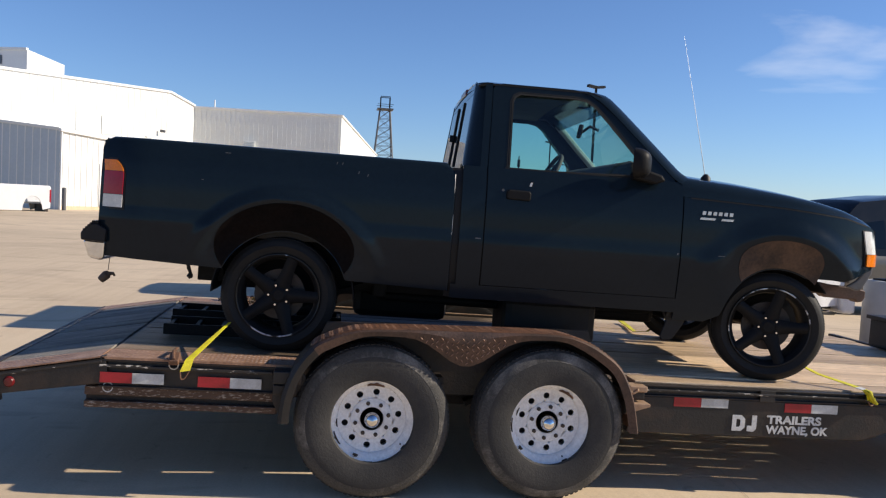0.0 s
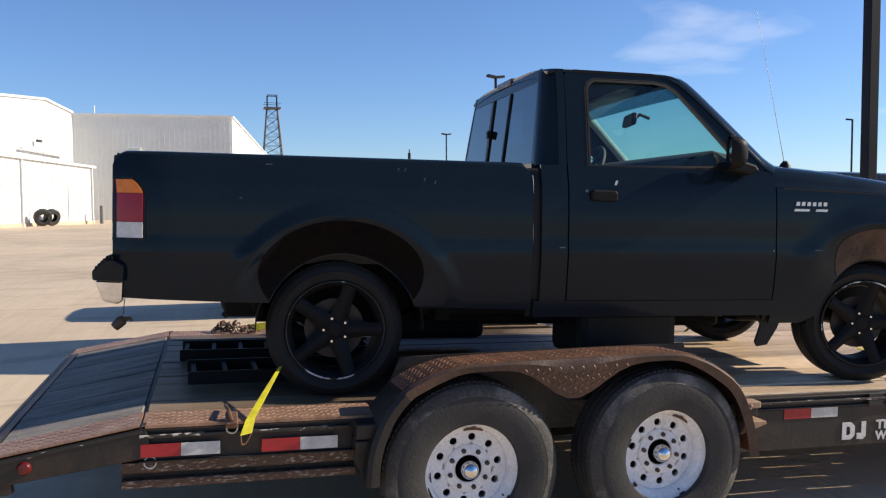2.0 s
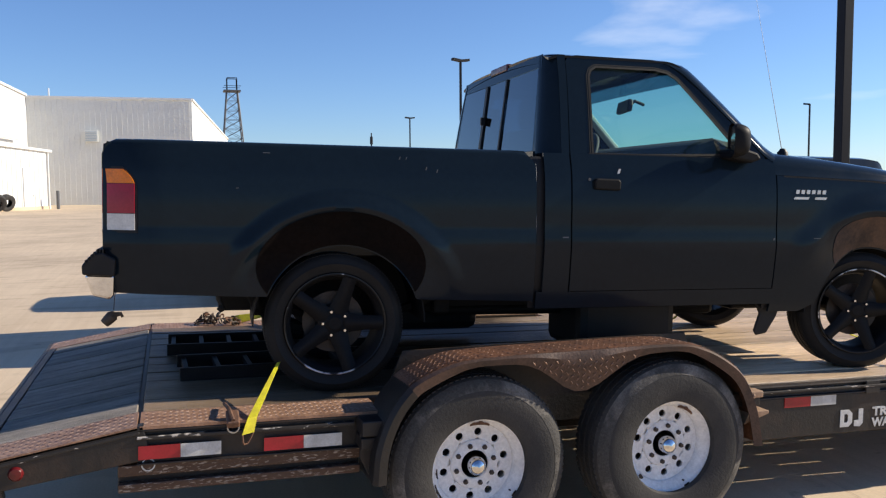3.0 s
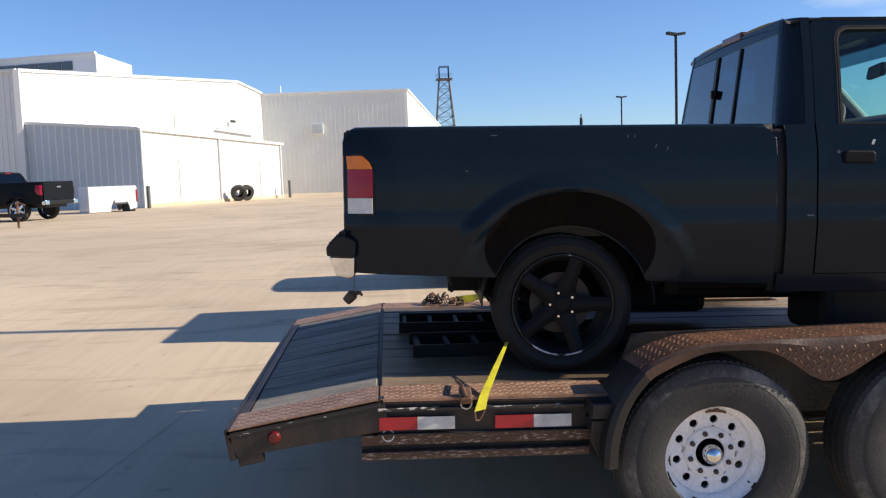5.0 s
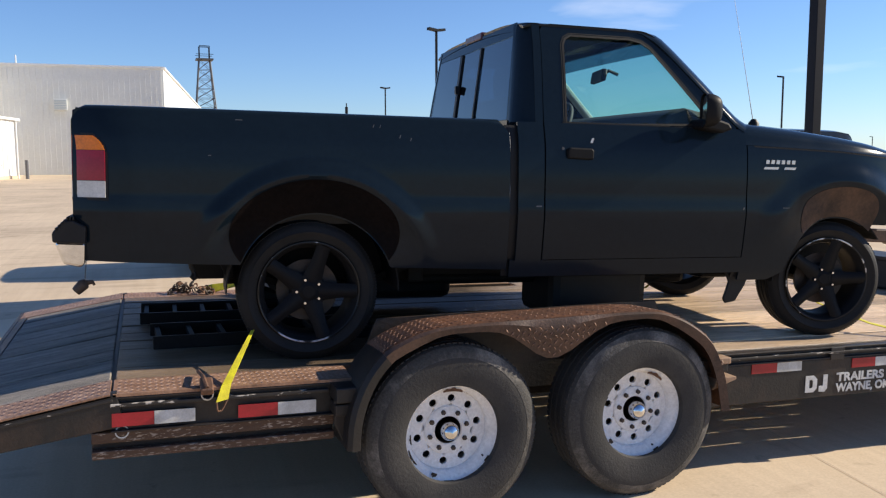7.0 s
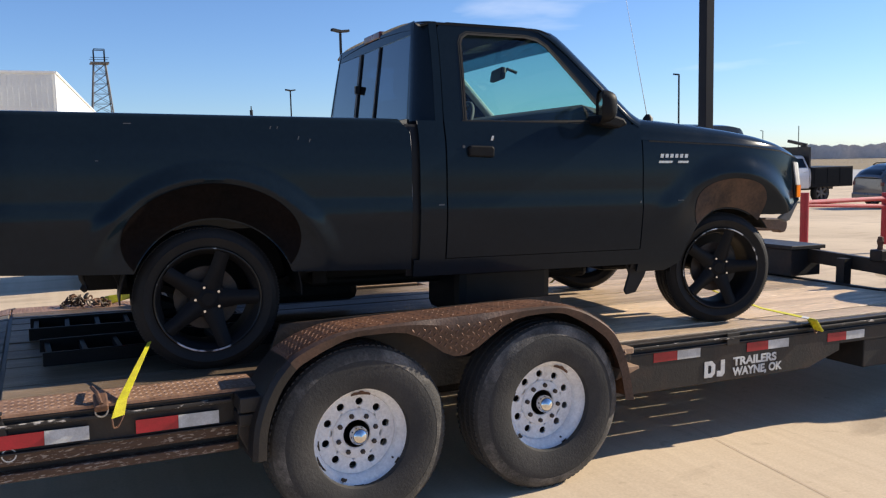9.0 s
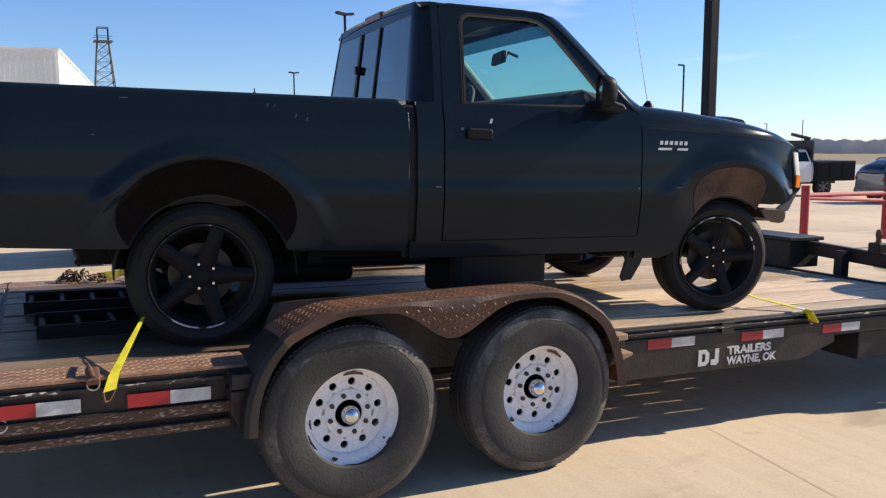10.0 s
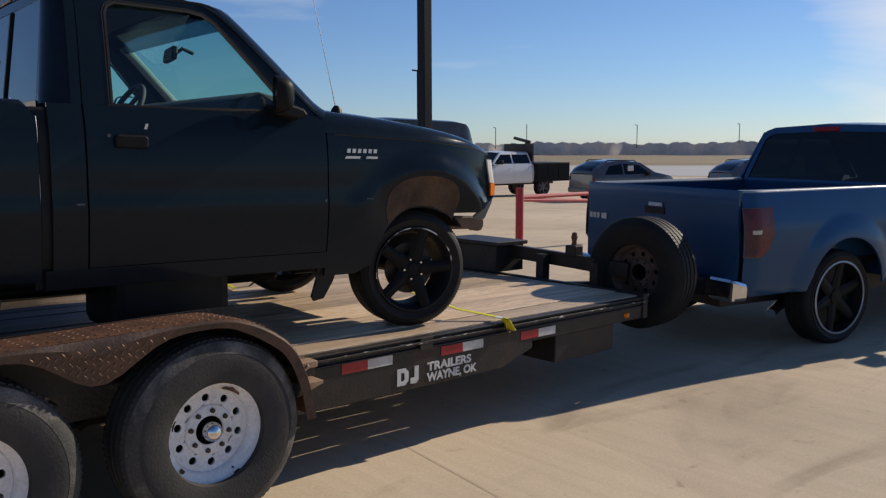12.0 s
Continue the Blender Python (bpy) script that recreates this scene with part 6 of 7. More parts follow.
part("hitch", box(-1.53, -1.0, -0.04, 0.04, 0.40, 0.47), FRAME, tow)
part("hitch_ball", lathe([(0, 0.56), (0.02, 0.555), (0.03, 0.53), (0.02, 0.50), (0.015, 0.47)], 16, "z", (-1.48, 0, 0)), CHROME, tow, smooth=True)

# parked behind the trailer
capped = pickup("white_pickup_truck", "white pickup truck with a bed cap parked beyond the trailer", pose(0.62, 5.62, 0, 0, 0, 0), CAR_WHITE, bed=1.85, tail=-1.15, cab=2.35, xf=4.35, zr=1.74, zb=1.30, zl=0.5, wr=0.40, split=0.5)
part("bed_cap", prism([(-1.15, 1.31), (0.70, 1.31), (0.70, 1.70), (0.62, 1.72), (-1.06, 1.70), (-1.12, 1.66)], "y", -0.90, 0.90), CAR_WHITE, capped, "white fibreglass bed cap", bevel=0.03)
pickup("black_pickup_truck", "black pickup truck with chrome bumper parked by the annex", pose(-18.28, 38.2, 0, 0, 0, 166) @ Matrix.Scale(1.28, 4), BLACKISH, bed=1.9, zr=1.85, zb=1.42, zl=0.62, wr=0.42, rim_mat=CHROME)


def wagon(name, label, category, m, paint, length, width, roofline, zb, zl, wr, axles, panes, lower=None, glassm=None, rim_mat=None):
    """A closed car body: roofline is (x, z) from tail to nose; panes are window outlines on the side."""
    e = thing(name, label, category, "", m)
    glassm = glassm or GLASS_BLACK
    h = width / 2
    zmax = max(z for _, z in roofline)

    def wid(x, z):
        w = lerp(z, ((zl, h - 0.06), (zl + 0.2, h), (zb - 0.1, h - 0.01), (zb, h - 0.04), (zmax, h - 0.24)))
        if x < 0.35:
            w -= 0.10 * ((0.35 - x) / 0.35) ** 2
        if x > length - 0.8:
            w -= 0.22 * ((x - length + 0.8) / 0.8) ** 2
        return w

    def lo(x):
        b = zl
        for a in axles:
            b = max(b, arch(x, a, zl, wr + 0.06, wr))
        return b
    for s in (-1, 1):
        top = lambda x: min(zb, lerp(x, roofline) - 0.03)
        part("body_side", grid(70, 14, lambda u, v, s=s: (length * u, s * wid(length * u, lo(length * u) + (top(length * u) - lo(length * u)) * v), lo(length * u) + (max(top(length * u), lo(length * u) + 0.01) - lo(length * u)) * v)), lower or paint, e, smooth=True, solid=0.02)
        part("upper_side", grid(60, 10, lambda u, v, s=s: (length * u, s * wid(length * u, top(length * u) + (lerp(length * u, roofline) - top(length * u)) * v), top(length * u) + (lerp(length * u, roofline) - top(length * u)) * v)), paint, e, smooth=True, solid=0.02)
        for k, pn in enumerate(panes):
            bm = bmesh.new()
            bm.faces.new([bm.verts.new((x, s * (wid(x, z) + 0.014), z)) for x, z in pn])
            part("window_pane", bm, glassm, e)
        for a in axles:
            plain_wheel(e, Matrix.Translation((a, s * (h - 0.005), wr)) @ pose(0, 0, 0, 0, 0, 0 if s < 0 else 180), wr, 0.23, 0.66, rim_mat or STEEL)
        part("tail_lamp", box(-0.01, 0.10, *sorted((s * (h - 0.20), s * (h - 0.065))), zb - 0.20 if lower is None else zb - 0.42, zb - 0.06 if lower is None else zb + 0.12), SMOKED if lower is None else LENS_RED, e, bevel=0.02)
        part("mirror", box(length - 1.75, length - 1.6, *sorted((s * (h - 0.02), s * (h + 0.16))), zb - 0.02, zb + 0.14), PLASTIC, e, bevel=0.03)
    part("roof", grid(60, 16, lambda u, v: (length * u, (2 * v - 1) * (wid(length * u, lerp(length * u, roofline)) + 0.01), smooth_lerp(length * u, roofline) + 0.05 * (1 - (2 * v - 1) ** 4) - 0.005)), paint, e, smooth=True, solid=0.02)
    part("rear_panel", grid(8, 10, lambda u, v: (0.0 + 0.10 * max(0, v - 0.55), (2 * u - 1) * (h - 0.10 - 0.14 * max(0, v - 0.5)), zl + (roofline[0][1] - zl) * v)), paint, e, smooth=True, solid=0.03)
    if lower is None:
        # hatch glass and roof rails
        hx = lambda u: roofline[0][0] + 0.10 + 0.52 * u
        part("hatch_glass", grid(6, 10, lambda u, v: (hx(u) - 0.012, (2 * v - 1) * (wid(hx(u), lerp(hx(u), roofline)) - 0.07), smooth_lerp(hx(u), roofline) + 0.05 * (1 - (2 * v - 1) ** 4) + 0.008)), glassm, e, smooth=True)
        for s in (-1, 1):
            part("roof_rail", tube([(0.72, s * (h - 0.27), lerp(0.72, roofline) + 0.035), (0.85, s * (h - 0.27), lerp(0.85, roofline) + 0.075), (2.2, s * (h - 0.27), lerp(2.2, roofline) + 0.070), (2.35, s * (h - 0.27), lerp(2.35, roofline) + 0.03)], 0.02, 8), PLASTIC, e, smooth=True)
    part("rear_bumper", box(-0.08, 0.12, -h + 0.08, h - 0.08, zl, zl + 0.22), lower or paint, e, bevel=0.05)
    part("under_frame", box(0.2, length - 0.3, -h + 0.3, h - 0.3, zl - 0.08, zl + 0.1), FRAME, e)
    return e


van = wagon("conversion_van", "dark two-tone van with a champagne lower body", "van", pose(13.4, 11.68, ground_z(12, 11.5), 0, 0, 187), NAVY, 5.4, 2.0,
            ((0.0, 1.80), (0.07, 2.10), (0.22, 2.28), (0.6, 2.33), (2.6, 2.36), (3.7, 2.22), (4.5, 1.45), (5.2, 1.22), (5.4, 1.0)), 1.22, 0.42, 0.40, (1.35, 4.45),
            [[(0.22, 1.34), (0.26, 1.94), (0.40, 2.03), (1.80, 2.06), (1.88, 1.98), (1.88, 1.34)], [(2.0, 1.36), (2.0, 1.95), (3.0, 1.93), (3.0, 1.36)], [(3.15, 1.36), (3.15, 1.91), (3.6, 1.84), (4.15, 1.4)]], lower=CAR_TAN, rim_mat=CHROME)
for k in range(8):
    part("badge", box(0.75 + k * 0.045, 0.785 + k * 0.045, 0.985, 0.992, 1.26, 1.285), SILVER, van)
suv = wagon("dark_suv", "dark grey compact crossover with a paper in its window", "car", pose(25.04, 16.5, ground_z(25, 16.3), 0, 0, -20) @ Matrix.Diagonal((0.87, 1, 1, 1)), CAR_GREY, 4.4, 1.85,
            ((0.0, 1.02), (0.25, 1.26), (0.75, 1.47), (1.6, 1.53), (2.5, 1.45), (3.2, 1.08), (4.1, 0.92), (4.4, 0.75)), 0.98, 0.30, 0.34, (0.85, 3.5),
            [[(0.55, 1.02), (0.85, 1.34), (1.5, 1.42), (1.5, 1.02)], [(1.58, 1.02), (1.58, 1.42), (2.4, 1.36), (2.95, 1.04)]])
part("window_paper", box(1.75, 2.05, -0.86, -0.85, 1.15, 1.35), LETTER, suv)
wagon("parked_sedan", "dark car parked beyond the blue pickup", "car", pose(32.5, 14.8, ground_z(33.5, 14.5), 0, 0, -25), CAR_GREY, 4.5, 1.85,
      ((0.0, 1.05), (0.4, 1.35), (0.9, 1.55), (2.0, 1.60), (2.6, 1.50), (3.2, 1.10), (4.2, 0.92), (4.5, 0.75)), 0.98, 0.30, 0.34, (0.85, 3.6),
      [[(0.6, 1.04), (0.9, 1.42), (1.5, 1.48), (1.5, 1.04)], [(1.58, 1.04), (1.58, 1.48), (2.45, 1.42), (2.95, 1.08)]])
wagon("parked_wagon", "dark wagon parked two rows beyond the trailer", "car", pose(-0.75, 9.0, 0, 0, 0, 0), CAR_GREY, 4.5, 1.85,
      ((0.0, 1.05), (0.25, 1.30), (0.75, 1.50), (2.0, 1.52), (2.6, 1.48), (3.2, 1.10), (4.2, 0.92), (4.5, 0.75)), 0.98, 0.30, 0.34, (0.85, 3.6),
      [[(0.6, 1.04), (0.9, 1.40), (1.5, 1.44), (1.5, 1.04)], [(1.58, 1.04), (1.58, 1.44), (2.45, 1.40), (2.95, 1.08)]])
pickup("white_pickup_truck", "white pickup truck parked at the lot's edge", pose(44, -0.4, ground_z(44, -0.4), 0, 0, 70), CAR_WHITE, zr=1.9, zb=1.35, zl=0.6, wr=0.4)


# crew-cab work truck with a dark service body
def work_truck(m):
    e = pickup("white_crew_truck", "white crew-cab work truck with a dark service body", m, CAR_WHITE, bed=1.72, cab=2.25, xf=3.9, zr=2.02, zb=1.45, zl=0.68, wr=0.42, split=0.5, hw=1.0, rim_mat=LEAD)
    part("service_body", box(-1.6, 0.62, -1.045, 1.045, 0.66, 1.50), BLACKISH, e, "dark steel service body", bevel=0.02)
    for k in range(3):
        part("locker_door", box(-1.5 + k * 0.68, -0.88 + k * 0.68, -1.06, -1.046, 0.80, 1.44), BLACKISH, e, bevel=0.01)
        part("locker_door", box(-1.5 + k * 0.68, -0.88 + k * 0.68, 1.046, 1.06, 0.80, 1.44), BLACKISH, e, bevel=0.01)
    part("headache_rack", box(0.60, 0.68, -0.95, 0.95, 1.4, 2.35), FRAME, e)
    part("crane_post", tube([(0.45, 0.4, 1.4), (0.45, 0.4, 2.5)], 0.14, 10), FRAME, e)
    part("crane_arm", beam((0.45, 0.4, 2.45), (0.45, -0.5, 2.62), 0.12, 0.12), FRAME, e)
    return e


work_truck(pose(28.6, 22.2, ground_z(28.6, 21.6), 0, 0, 174))

# loose white pickup bed by the annex
wb = thing("pickup_bed", "white loose pickup bed with red tail lamp on the concrete", "pickup bed", m=pose(-17.55, 46.7, -0.56, 0, 0, 35) @ Matrix.Diagonal((1.05, 1.05, 1.84, 1)))
part("side_panel", prism([(-1.3, 0.32), (-0.16, 0.32), (-0.12, 0.50), (0.02, 0.68), (0.18, 0.755), (0.36, 0.775), (0.54, 0.755), (0.70, 0.68), (0.84, 0.50), (0.88, 0.36), (1.28, 0.42), (1.30, 1.05), (1.24, 1.12), (-1.3, 1.12)], "y", -0.92, -0.86), CAR_WHITE, wb, bevel=0.02)
part("far_panel", prism([(-1.3, 0.32), (0.0, 0.32), (0.2, 0.7), (0.6, 0.7), (0.8, 0.32), (1.3, 0.40), (1.3, 1.12), (-1.3, 1.12)], "y", 0.86, 0.92), CAR_WHITE, wb)
part("front_wall", box(-1.3, -1.26, -0.86, 0.86, 0.3, 1.12), CAR_WHITE, wb)
part("floor_pan", box(-1.26, 1.25, -0.86, 0.86, 0.55, 0.6), CAR_GREY, wb)
part("tail_lamp", box(1.22, 1.32, -0.93, -0.80, 0.60, 1.0), LENS_RED, wb, bevel=0.02)
for x in (-1.1, 1.1):
    part("block", box(x - 0.1, x + 0.1, -0.8, 0.8, 0.0, 0.55), FRAME, wb)

# red pipe gate behind the tow truck
gate_ob = thing("red_pipe_gate", "red painted pipe gate with two posts", "gate")
part("post", tube([(8.72, 5.21, 0), (8.72, 5.21, 0.92)], 0.06, 14), RED, gate_ob)
part("post", tube([(10.95, 5.56, 0), (10.95, 5.56, 0.82)], 0.06, 14), RED, gate_ob)
part("rail", tube([(8.72, 5.21, 0.78), (10.95, 5.56, 0.73)], 0.035, 10), RED, gate_ob)
part("rail", tube([(8.72, 5.21, 0.74), (10.95, 5.56, 0.61)], 0.03, 10), RED, gate_ob)
# trailer jack stand by the far black pickup
st = thing("trailer_tongue", "rusty trailer tongue with an upright jack", "trailer tongue")
part("jack", tube([(-15.8, 30.6, 0), (-15.8, 30.6, 1.05)], 0.05, 10), RUST_EDGE, st)
part("jack_handle", tube([(-15.8, 30.6, 1.0), (-15.5, 30.6, 0.9)], 0.03, 8), RUST_EDGE, st)
part("tongue_bar", beam((-15.4, 30.5, 0.5), (-19.0, 31.2, 0.55), 0.12, 0.15), FRAME, st)
part("front_board", box(-21.0, -17.2, 31.0, 31.06, 0.45, 1.25), CAR_GREY, st)


# ---- inside and on the black pickup ----
seat = rp("bench_seat", box(1.10, 1.55, -0.66, 0.66, 0.30, 0.55), DARK_CLOTH, "dark grey bench seat", bevel=0.05)
part("backrest", prism([(1.06, 0.45), (1.20, 0.45), (1.14, 0.94), (1.04, 0.94)], "y", -0.66, 0.66), DARK_CLOTH, seat, bevel=0.04)
for y in (-0.36, 0.36):
    part("headrest", box(1.05, 1.13, y - 0.13, y + 0.13, 0.93, 1.10), DARK_CLOTH, seat, bevel=0.04)
rp("dashboard", prism([(1.78, 0.45), (2.18, 0.45), (2.21, 0.82), (2.08, 0.868), (1.94, 0.895), (1.85, 0.865), (1.79, 0.74)], "y", -0.74, 0.74), DASH, "dark grey dashboard", bevel=0.03)
rp("cab_floor", box(1.0, 2.2, -0.78, 0.78, 0.10, 0.14), DASH)
wheel_m = Matrix.Translation((1.68, 0.36, 0.80)) @ pose(0, 0, 0, 0, -62, 0)
sw = rp("steering_wheel", lathe([(0.19 + 0.015 * math.cos(a), 0.015 * math.sin(a)) for a in [2 * math.pi * k / 10 for k in range(10)]], 36, "z", close=True), DASH, "dark steering wheel", smooth=True, xf=wheel_m)
part("wheel_hub", lathe([(0, 0.03), (0.07, 0.025), (0.08, 0.0), (0.03, -0.04), (0.025, -0.35)], 20, "z"), DASH, sw, smooth=True, xf=wheel_m)
for k in range(3):
    a = math.pi / 2 + k * 2 * math.pi / 3
    part("wheel_spoke", beam((0.05 * math.cos(a), 0.05 * math.sin(a), 0.005), (0.18 * math.cos(a), 0.18 * math.sin(a), 0.0), 0.035, 0.015), DASH, sw, xf=wheel_m)
# the far pillar's sunlit paleness is put into its colour
rp("pillar_trim", beam((1.80, 0.68, 1.215), (2.19, 0.75, 0.845), 0.06, 0.035), SUNLIT_TRIM, "grey pillar trim, paled as if sunlit", bevel=0.01)
for s in (-1, 1):
    rp("door_card", box(1.10, 2.10, *sorted((s * 0.80, s * 0.815)), 0.20, 0.78), DASH)
rp("headliner", grid(4, 6, lambda u, v: (1.02 + 0.62 * u, (2 * v - 1) * 0.66, 1.232 + 0.03 * (1 - (2 * v - 1) ** 2))), DARK_CLOTH)
ib = rp("inside_mirror", prism([(-0.125, -0.035), (0.125, -0.035), (0.13, 0.0), (0.115, 0.035), (-0.115, 0.035), (-0.13, 0.0)], "x", 0.0, 0.03), PLASTIC, "black inside mirror", xf=Matrix.Translation((1.79, 0.0, 1.115)) @ pose(0, 0, 0, 0, 8, -12), bevel=0.008)
part("mirror_stem", tube([(1.82, 0, 1.11), (1.87, 0, 1.15), (1.93, 0.0, 1.13)], 0.010, 8), PLASTIC, ib)

ant = rp("antenna", tube([(2.43, -0.62, 0.83), (2.39, -0.62, 0.99), (2.225, -0.62, 1.65)], [0.0026, 0.0018, 0.0007], 6), STEEL, "thin bright whip antenna")
part("antenna_base", lathe([(0.0, 0.862), (0.012, 0.86), (0.028, 0.84), (0.032, 0.80)], 16, "z", (2.43, -0.62, 0)), PLASTIC, ant, smooth=True)
rp("washer_nozzle", box(2.27, 2.30, -0.50, -0.46, 0.855, 0.875), PLASTIC)
rp("roof_bracket", box(1.63, 1.70, -0.30, -0.22, 1.295, 1.312), PLASTIC)

# model badges on the fender, as plain bars
for k in range(6):
    x = 2.325 + k * 0.0315
    rp("badge", prism([(x, 0.618), (x + 0.020, 0.618), (x + 0.0225, 0.638), (x + 0.0025, 0.638)], "y", -half(x, 0.62) - 0.008, -half(x, 0.62) + 0.002), SILVER)
for a, b in ((2.312, 2.405), (2.436, 2.510)):
    rp("badge", prism([(a, 0.590), (b - 0.006, 0.590), (b, 0.602), (a + 0.006, 0.602)], "y", -half(b, 0.58) - 0.007, -half(a, 0.59) + 0.002), SILVER)
# paint chips and scratches
for x, z, w, h in ((1.345, 0.705, 0.012, 0.032), (0.28, 0.742, 0.004, 0.018), (0.31, 0.742, 0.003, 0.018), (0.40, 0.70, 0.004, 0.016), (0.45, 0.69, 0.004, 0.014), (1.072, 0.395, 0.03, 0.006), (2.20, 0.388, 0.008, 0.012), (2.45, 0.393, 0.04, 0.003), (-0.30, 0.752, 0.03, 0.003), (-0.42, 0.60, 0.012, 0.003)):
    rp("paint_chip", grid(1, 1, lambda u, v: (x + w * (u - 0.5) + 0.3 * h * (v - 0.5), -half(x, z) - 0.0075, z + h * (v - 0.5))), LETTER if w * h > 2e-4 else LEAD)
# body seams: swage line along door and fender
for sgn in (-1, 1):
    rp("hood_seam", grid(40, 1, lambda u, v, s=sgn: (2.26 + 1.10 * u, s * (half(2.26 + 1.10 * u, top_crease(2.26 + 1.10 * u)) + 0.0005), top_crease(2.26 + 1.10 * u) - 0.006 + 0.008 * v)), RUBBER_NEW, solid=0.014)
rp("door_moulding", grid(30, 1, lambda u, v: (1.11 + 1.10 * u, -half(1.11 + 1.10 * u, 0.712) - 0.003, 0.708 + 0.005 * v)), PLASTIC, solid=0.004)
# wiring under the bed, hanging plug
rp("loose_wire", tube([(-0.38, -0.70, 0.17), (-0.42, -0.72, 0.195), (-0.47, -0.72, 0.165), (-0.495, -0.72, 0.13), (-0.495, -0.72, 0.10)], 0.004, 6), PLASTIC)
rp("wire_connector", tube([(-0.505, -0.72, 0.142), (-0.498, -0.72, 0.11), (-0.488, -0.72, 0.085), (-0.490, -0.72, 0.068), (-0.482, -0.72, 0.054)], [0.009, 0.011, 0.009, 0.018, 0.010], 8), PLASTIC, smooth=True)
pw = rp("hanging_wire", tube([(-0.928, -0.70, 0.14), (-0.932, -0.70, 0.10), (-0.934, -0.70, 0.066)], 0.002, 6), FRAME)
part("trailer_plug", tube([(-0.972, -0.70, 0.010), (-0.960, -0.70, 0.022), (-0.940, -0.70, 0.042), (-0.930, -0.70, 0.056)], [0.020, 0.023, 0.025, 0.012], 12), LUG, pw, "dangling brown trailer plug", smooth=True)
part("plug_latch", tube([(-0.935, -0.70, 0.046), (-0.905, -0.70, 0.050), (-0.898, -0.70, 0.036)], [0.012, 0.009, 0.006], 8), LUG, pw, smooth=True)
# mud flap, tank, dark underbody
rp("mud_flap", prism([(2.17, 0.06), (2.33, 0.06), (2.30, -0.02), (2.245, -0.105), (2.185, -0.115), (2.17, -0.09), (2.20, 0.0)], "y", -0.80, -0.785), PLASTIC, "black mud flap", bevel=0.006)
rp("fuel_tank", box(1.30, 1.865, -0.56, -0.10, -0.225, 0.06), PLASTIC, "black plastic fuel tank", bevel=0.05)
rp("transmission", box(1.75, 2.35, -0.16, 0.16, -0.10, 0.15), RIM_BLACK, bevel=0.03)
rp("tank_strap", box(1.345, 1.375, -0.60, -0.05, 0.058, 0.075), CHROME)
rp("spring_hanger", box(0.52, 0.60, -0.57, -0.50, 0.0, 0.12), RIM_BLACK, bevel=0.01)
rp("muffler", box(0.40, 1.055, 0.40, 0.65, -0.25, 0.10), PLASTIC, "dark muffler under the far side of the bed", bevel=0.05)
rp("leaf_spring", grid(12, 1, lambda u, v: (-0.36 + 0.92 * u, -0.57 + 0.06 * v, 0.10 - 0.12 * math.sin(math.pi * u))), RIM_BLACK, solid=0.03)
rp("shackle_bracket", prism([(-0.40, 0.17), (-0.33, 0.17), (-0.31, 0.05), (-0.345, 0.04)], "y", -0.66, -0.56), RIM_BLACK, bevel=0.006)

# ---- straps ----
def strap(name, label, pts, w, side_vec, hook_to=None):
    """Flat webbing along points, with a bent wire hook at its end."""
    e = thing(name, label, "strap", "tie-down straps")
    s = Vector(side_vec).normalized() * w / 2
    bm = bmesh.new()
    turn = lambda i: s * (0.32 + 0.68 * i / (len(pts) - 1))     # seen nearly edge-on where it leaves the wheel
    rows = [(bm.verts.new(Vector(p) - turn(i)), bm.verts.new(Vector(p) + turn(i))) for i, p in enumerate(pts)]
    for a, b in zip(rows, rows[1:]):
        bm.faces.new((a[0], b[0], b[1], a[1]))
    part("webbing", bm, STRAP, e, solid=0.004)
    if hook_to is not None:
        p = Vector(pts[-1])
        h = Vector(hook_to)
        part("wire_hook", tube([p - s * 0.9, h + (p - h) * 0.25 - s * 0.5, h - s * 0.25, h + s * 0.25, h + (p - h) * 0.25 + s * 0.5, p + s * 0.9], 0.004, 6), RUST_EDGE, e, "bent wire hook")
    return e


strap("tie_down_strap", "bright yellow tie-down strap hooked over the rail", [(-0.77, 0.45, 0.81), (-0.82, 0.33, 0.765), (-0.87, 0.21, 0.72), (-0.92, 0.085, 0.676), (-0.94, 0.074, 0.615)], 0.05, (1, 0.3, 0.1), (-0.95, 0.072, 0.575))
strap("tie_down_strap", "yellow tie-down strap stretched from the front wheel", [(2.46, 0.52, 0.72), (2.62, 0.29, 0.630), (2.77, 0.13, 0.588), (2.80, 0.080, 0.576), (2.81, 0.074, 0.53)], 0.062, (1, 0.4, 0), (2.815, 0.072, 0.50))
strap("tie_down_strap", "yellow tie-down strap at the far rear wheel", [(-0.42, 2.34, 0.785), (-0.60, 2.50, 0.722), (-0.70, 2.54, 0.700), (-0.78, 2.565, 0.685), (-0.83, 2.585, 0.668)], 0.085, (0.1, 0.8, 0.75))
strap("tie_down_strap", "yellow tie-down strap at the far front wheel", [(2.42, 1.93, 0.74), (2.21, 1.90, 0.615), (2.14, 1.97, 0.604), (2.20, 2.28, 0.604), (2.26, 2.60, 0.602)], 0.05, (1, 0.2, 0))
bk = thing("strap_buckle", "yellow folded strap end with a white tag at the rail", "strap")
part("folded_webbing", beam((2.775, 0.070, 0.585), (2.825, 0.064, 0.515), 0.075, 0.012), STRAP, bk, bevel=0.003)
part("tag", beam((2.755, 0.12, 0.592), (2.77, 0.088, 0.588), 0.045, 0.004), LETTER, bk)
rat = thing("ratchet", "rusty ratchet buckle beside the yellow strap", "ratchet")
part("frame", beam((-0.995, 0.13, 0.692), (-0.995, 0.065, 0.655), 0.05, 0.03), RUST_EDGE, rat, bevel=0.006)
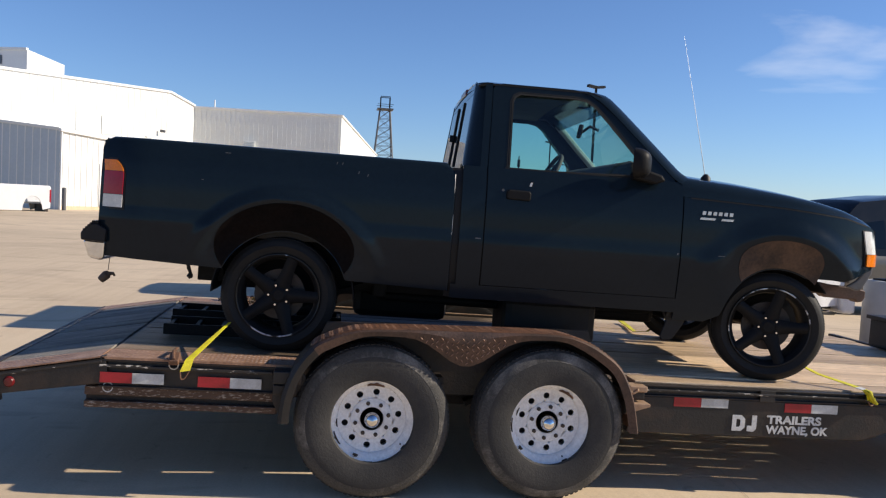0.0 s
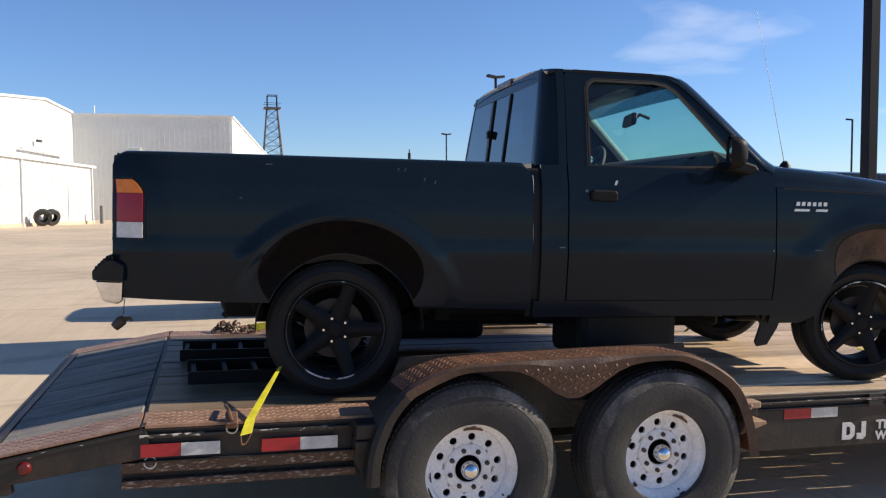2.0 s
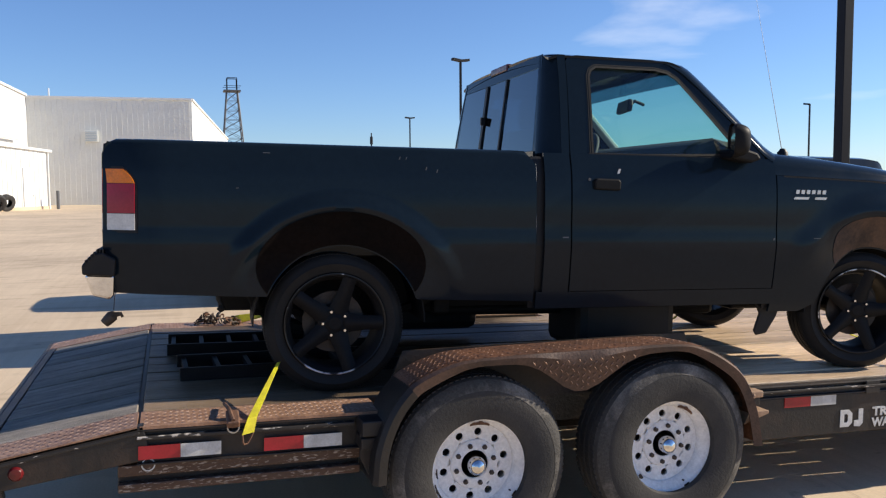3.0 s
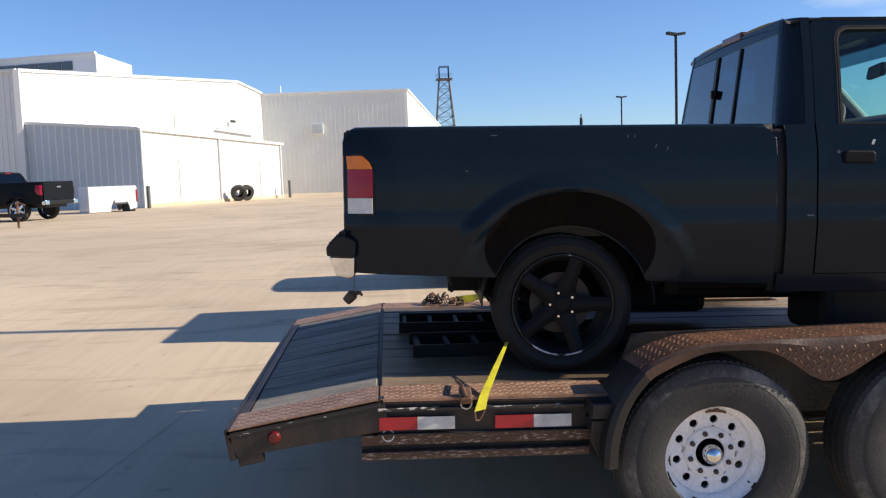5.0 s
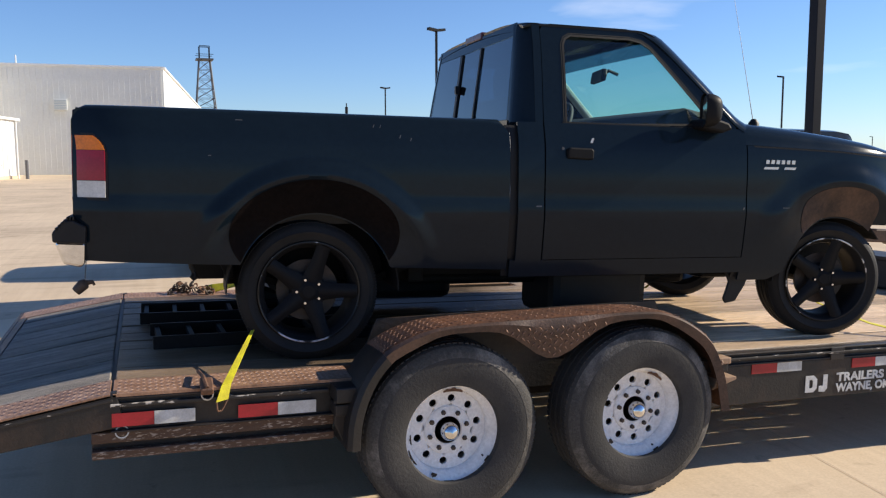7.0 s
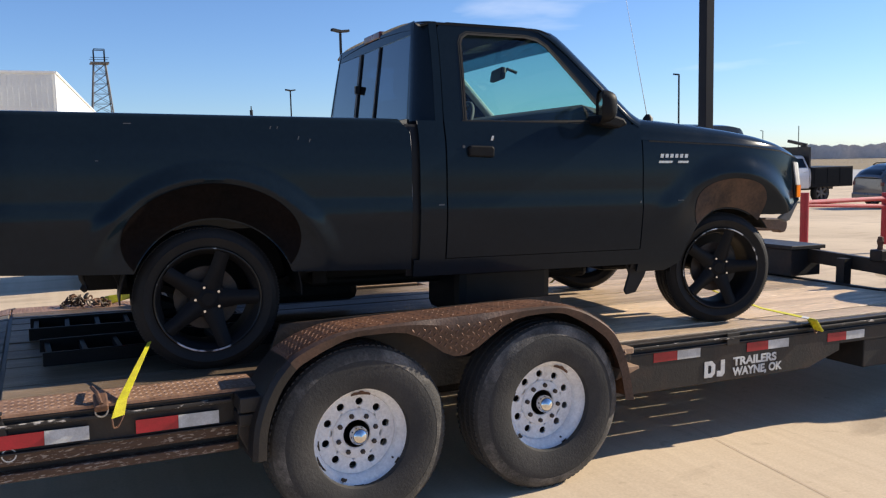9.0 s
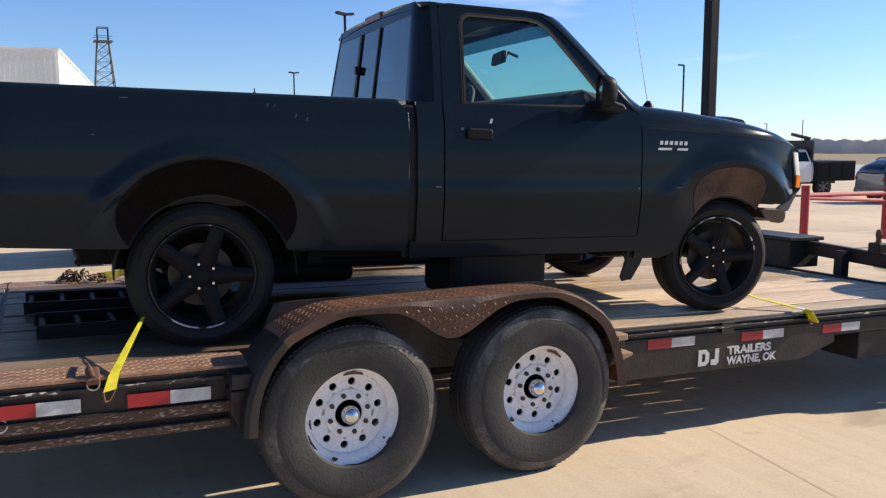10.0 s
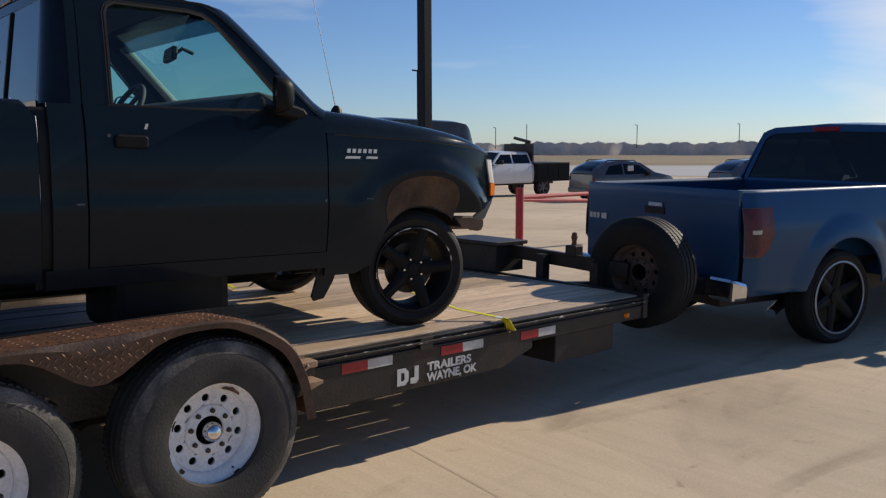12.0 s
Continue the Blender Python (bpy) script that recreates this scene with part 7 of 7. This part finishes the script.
part("handle", tube([(-1.015, 0.28, 0.69), (-1.005, 0.12, 0.706), (-0.995, 0.065, 0.675)], 0.008, 8), RUST_EDGE, rat)
part("ring", lathe([(0.022 + 0.004 * math.cos(a), 0.004 * math.sin(a)) for a in [2 * math.pi * k / 6 for k in range(6)]], 18, "y", (-0.995, 0.078, 0.645), close=True), STEEL, rat)
ch = thing("chain_pile", "rusty chain and hooks lying on the deck", "chain")
for k in range(46):
    q = k / 45
    x = -1.05 + 0.27 * q + random.uniform(-0.02, 0.02)
    y, z = 2.50 + random.uniform(-0.07, 0.07), 0.672 + (0.075 * math.sin(math.pi * min(1.0, q + 0.1))) * random.random()
    turn = pose(x, y, z, random.uniform(-60, 60), random.uniform(-60, 60), random.uniform(0, 180)) @ Matrix.Diagonal((1.5, 0.9, 1.0, 1))
    part("chain_link", lathe([(0.013 + 0.005 * math.cos(a), 0.005 * math.sin(a)) for a in [2 * math.pi * p / 6 for p in range(6)]], 12, "z", (0, 0, 0), close=True), LUG if k % 3 else RUST_EDGE, ch, xf=turn)


# ---- loading ramps lying on the deck ----
def ladder_ramp(x, y, rz):
    e = thing("loading_ramp", "dark steel ladder ramp lying on the deck", "ramp", "loading ramps", DECK @ pose(x, y, 0.005, 0, 0, rz))
    for s in (-1, 1):
        part("side_bar", box(0, 1.1, s * 0.16 - 0.012, s * 0.16 + 0.012, 0, 0.062), RIM_BLACK, e, bevel=0.004)
    for k in range(8):
        part("rung", box(0.02 + k * 0.15, 0.042 + k * 0.15, -0.15, 0.15, 0.02, 0.05), RIM_BLACK, e)
    return e


ladder_ramp(-1.19, 0.98, 2)
ladder_ramp(-1.24, 1.62, -1)

# ---- front of the trailer ----
tp("marker_lamp", lathe([(0.0, -0.014), (0.015, -0.012), (0.021, 0.0), (0.023, 0.01)], 16, "y", (4.02, NEAR + 0.005, -0.115)), LENS_AMBER, "amber marker lamp", smooth=True)
part("tail_marker", lathe([(0.0, -0.012), (0.020, -0.010), (0.027, 0.0), (0.029, 0.012)], 18, "y", (-0.44, NEAR - 0.002, -0.065)), SMOKED, trailer, "dark red side marker lamp", xf=TAIL, smooth=True)
part("tail_foot", box(-0.60, -0.50, NEAR + 0.005, NEAR + 0.05, -0.155, -0.115), FRAME, trailer, "rusty tail foot", xf=TAIL)
tp("stake_pocket", box(2.15, 2.24, NEAR - 0.004, NEAR + 0.012, -0.080, -0.014), FRAME, bevel=0.003)
tp("ring_sticker", lathe([(0.021, 0.0), (0.026, 0.0)], 24, "y", (-1.31, NEAR + 0.017, -0.155)), LETTER, "round white sticker ring")
for y, x1 in ((0.72, 5.0), (1.76, 5.0)):
    tp("tongue_beam", beam((4.0, y, -0.16), (5.1, 1.24 + (y - 1.24) * 0.12 - 0.25, -0.16), 0.07, 0.13), FRAME)
tp("coupler", box(5.0, 5.28, 0.86, 1.08, -0.20, -0.10), FRAME, bevel=0.02)
tp("tool_tray", box(4.14, 4.47, 1.42, 1.98, 0.02, 0.23), FRAME, "black steel tool tray", bevel=0.006)
tp("tray_lid", box(4.12, 4.50, 1.40, 2.01, 0.232, 0.262), FRAME, bevel=0.004)
tp("spare_bar", beam((4.33, 1.62, 0.19), (4.48, 0.40, 0.12), 0.06, 0.105), FRAME, bevel=0.004)
tp("bar_post", box(4.30, 4.38, 0.55, 0.62, -0.10, 0.16), FRAME)
tp("bar_post", box(4.28, 4.36, 1.05, 1.12, -0.10, 0.19), FRAME)
tp("jack_body", box(4.38, 4.48, 0.82, 0.92, 0.18, 0.27), FRAME, bevel=0.01)
tp("jack_knob", lathe([(0.0, 0.37), (0.018, 0.365), (0.026, 0.33), (0.018, 0.30), (0.022, 0.27)], 10, "z", (4.43, 0.87, 0)), RUST_EDGE)
spare = thing("spare_wheel", "spare trailer tyre on a rusty dark wheel mounted upright", "spare wheel")
trailer_wheel(spare, Matrix.Translation((4.46, 0.335, 0.635)) @ pose(0, 0, 0, 0, 12, -90), "spare_tyre", 0.405, DARK_RUST, RUBBER_NEW)


# ---- joints in the concrete ----
jt = thing("concrete_joints", "thin dark joints between concrete slabs", "joint")
jt["kind"] = "structure"
def joint(a, b):
    bm = bmesh.new()
    a, b = Vector((*a, 0)), Vector((*b, 0))
    side = (b - a).cross(Vector((0, 0, 1))).normalized() * 0.0026
    n = 20
    rows = []
    for i in range(n + 1):
        p = a.lerp(b, i / n)
        p.z = ground_z(p.x, p.y) + 0.004
        rows.append((bm.verts.new(p - side), bm.verts.new(p + side)))
    for p, q in zip(rows, rows[1:]):
        bm.faces.new((p[0], q[0], q[1], p[1]))
    return bm


for i in range(-4, 4):
    x = 2.10 + i * 5.2
    part("joint", joint((x + 2.24, 14), (x - 2.24, -14)), JOINT, jt)
for y in (7.2, 11.9, -2.3, -7.0):
    part("joint", joint((-22, y + 2.2), (22, y - 2.2)), JOINT, jt)
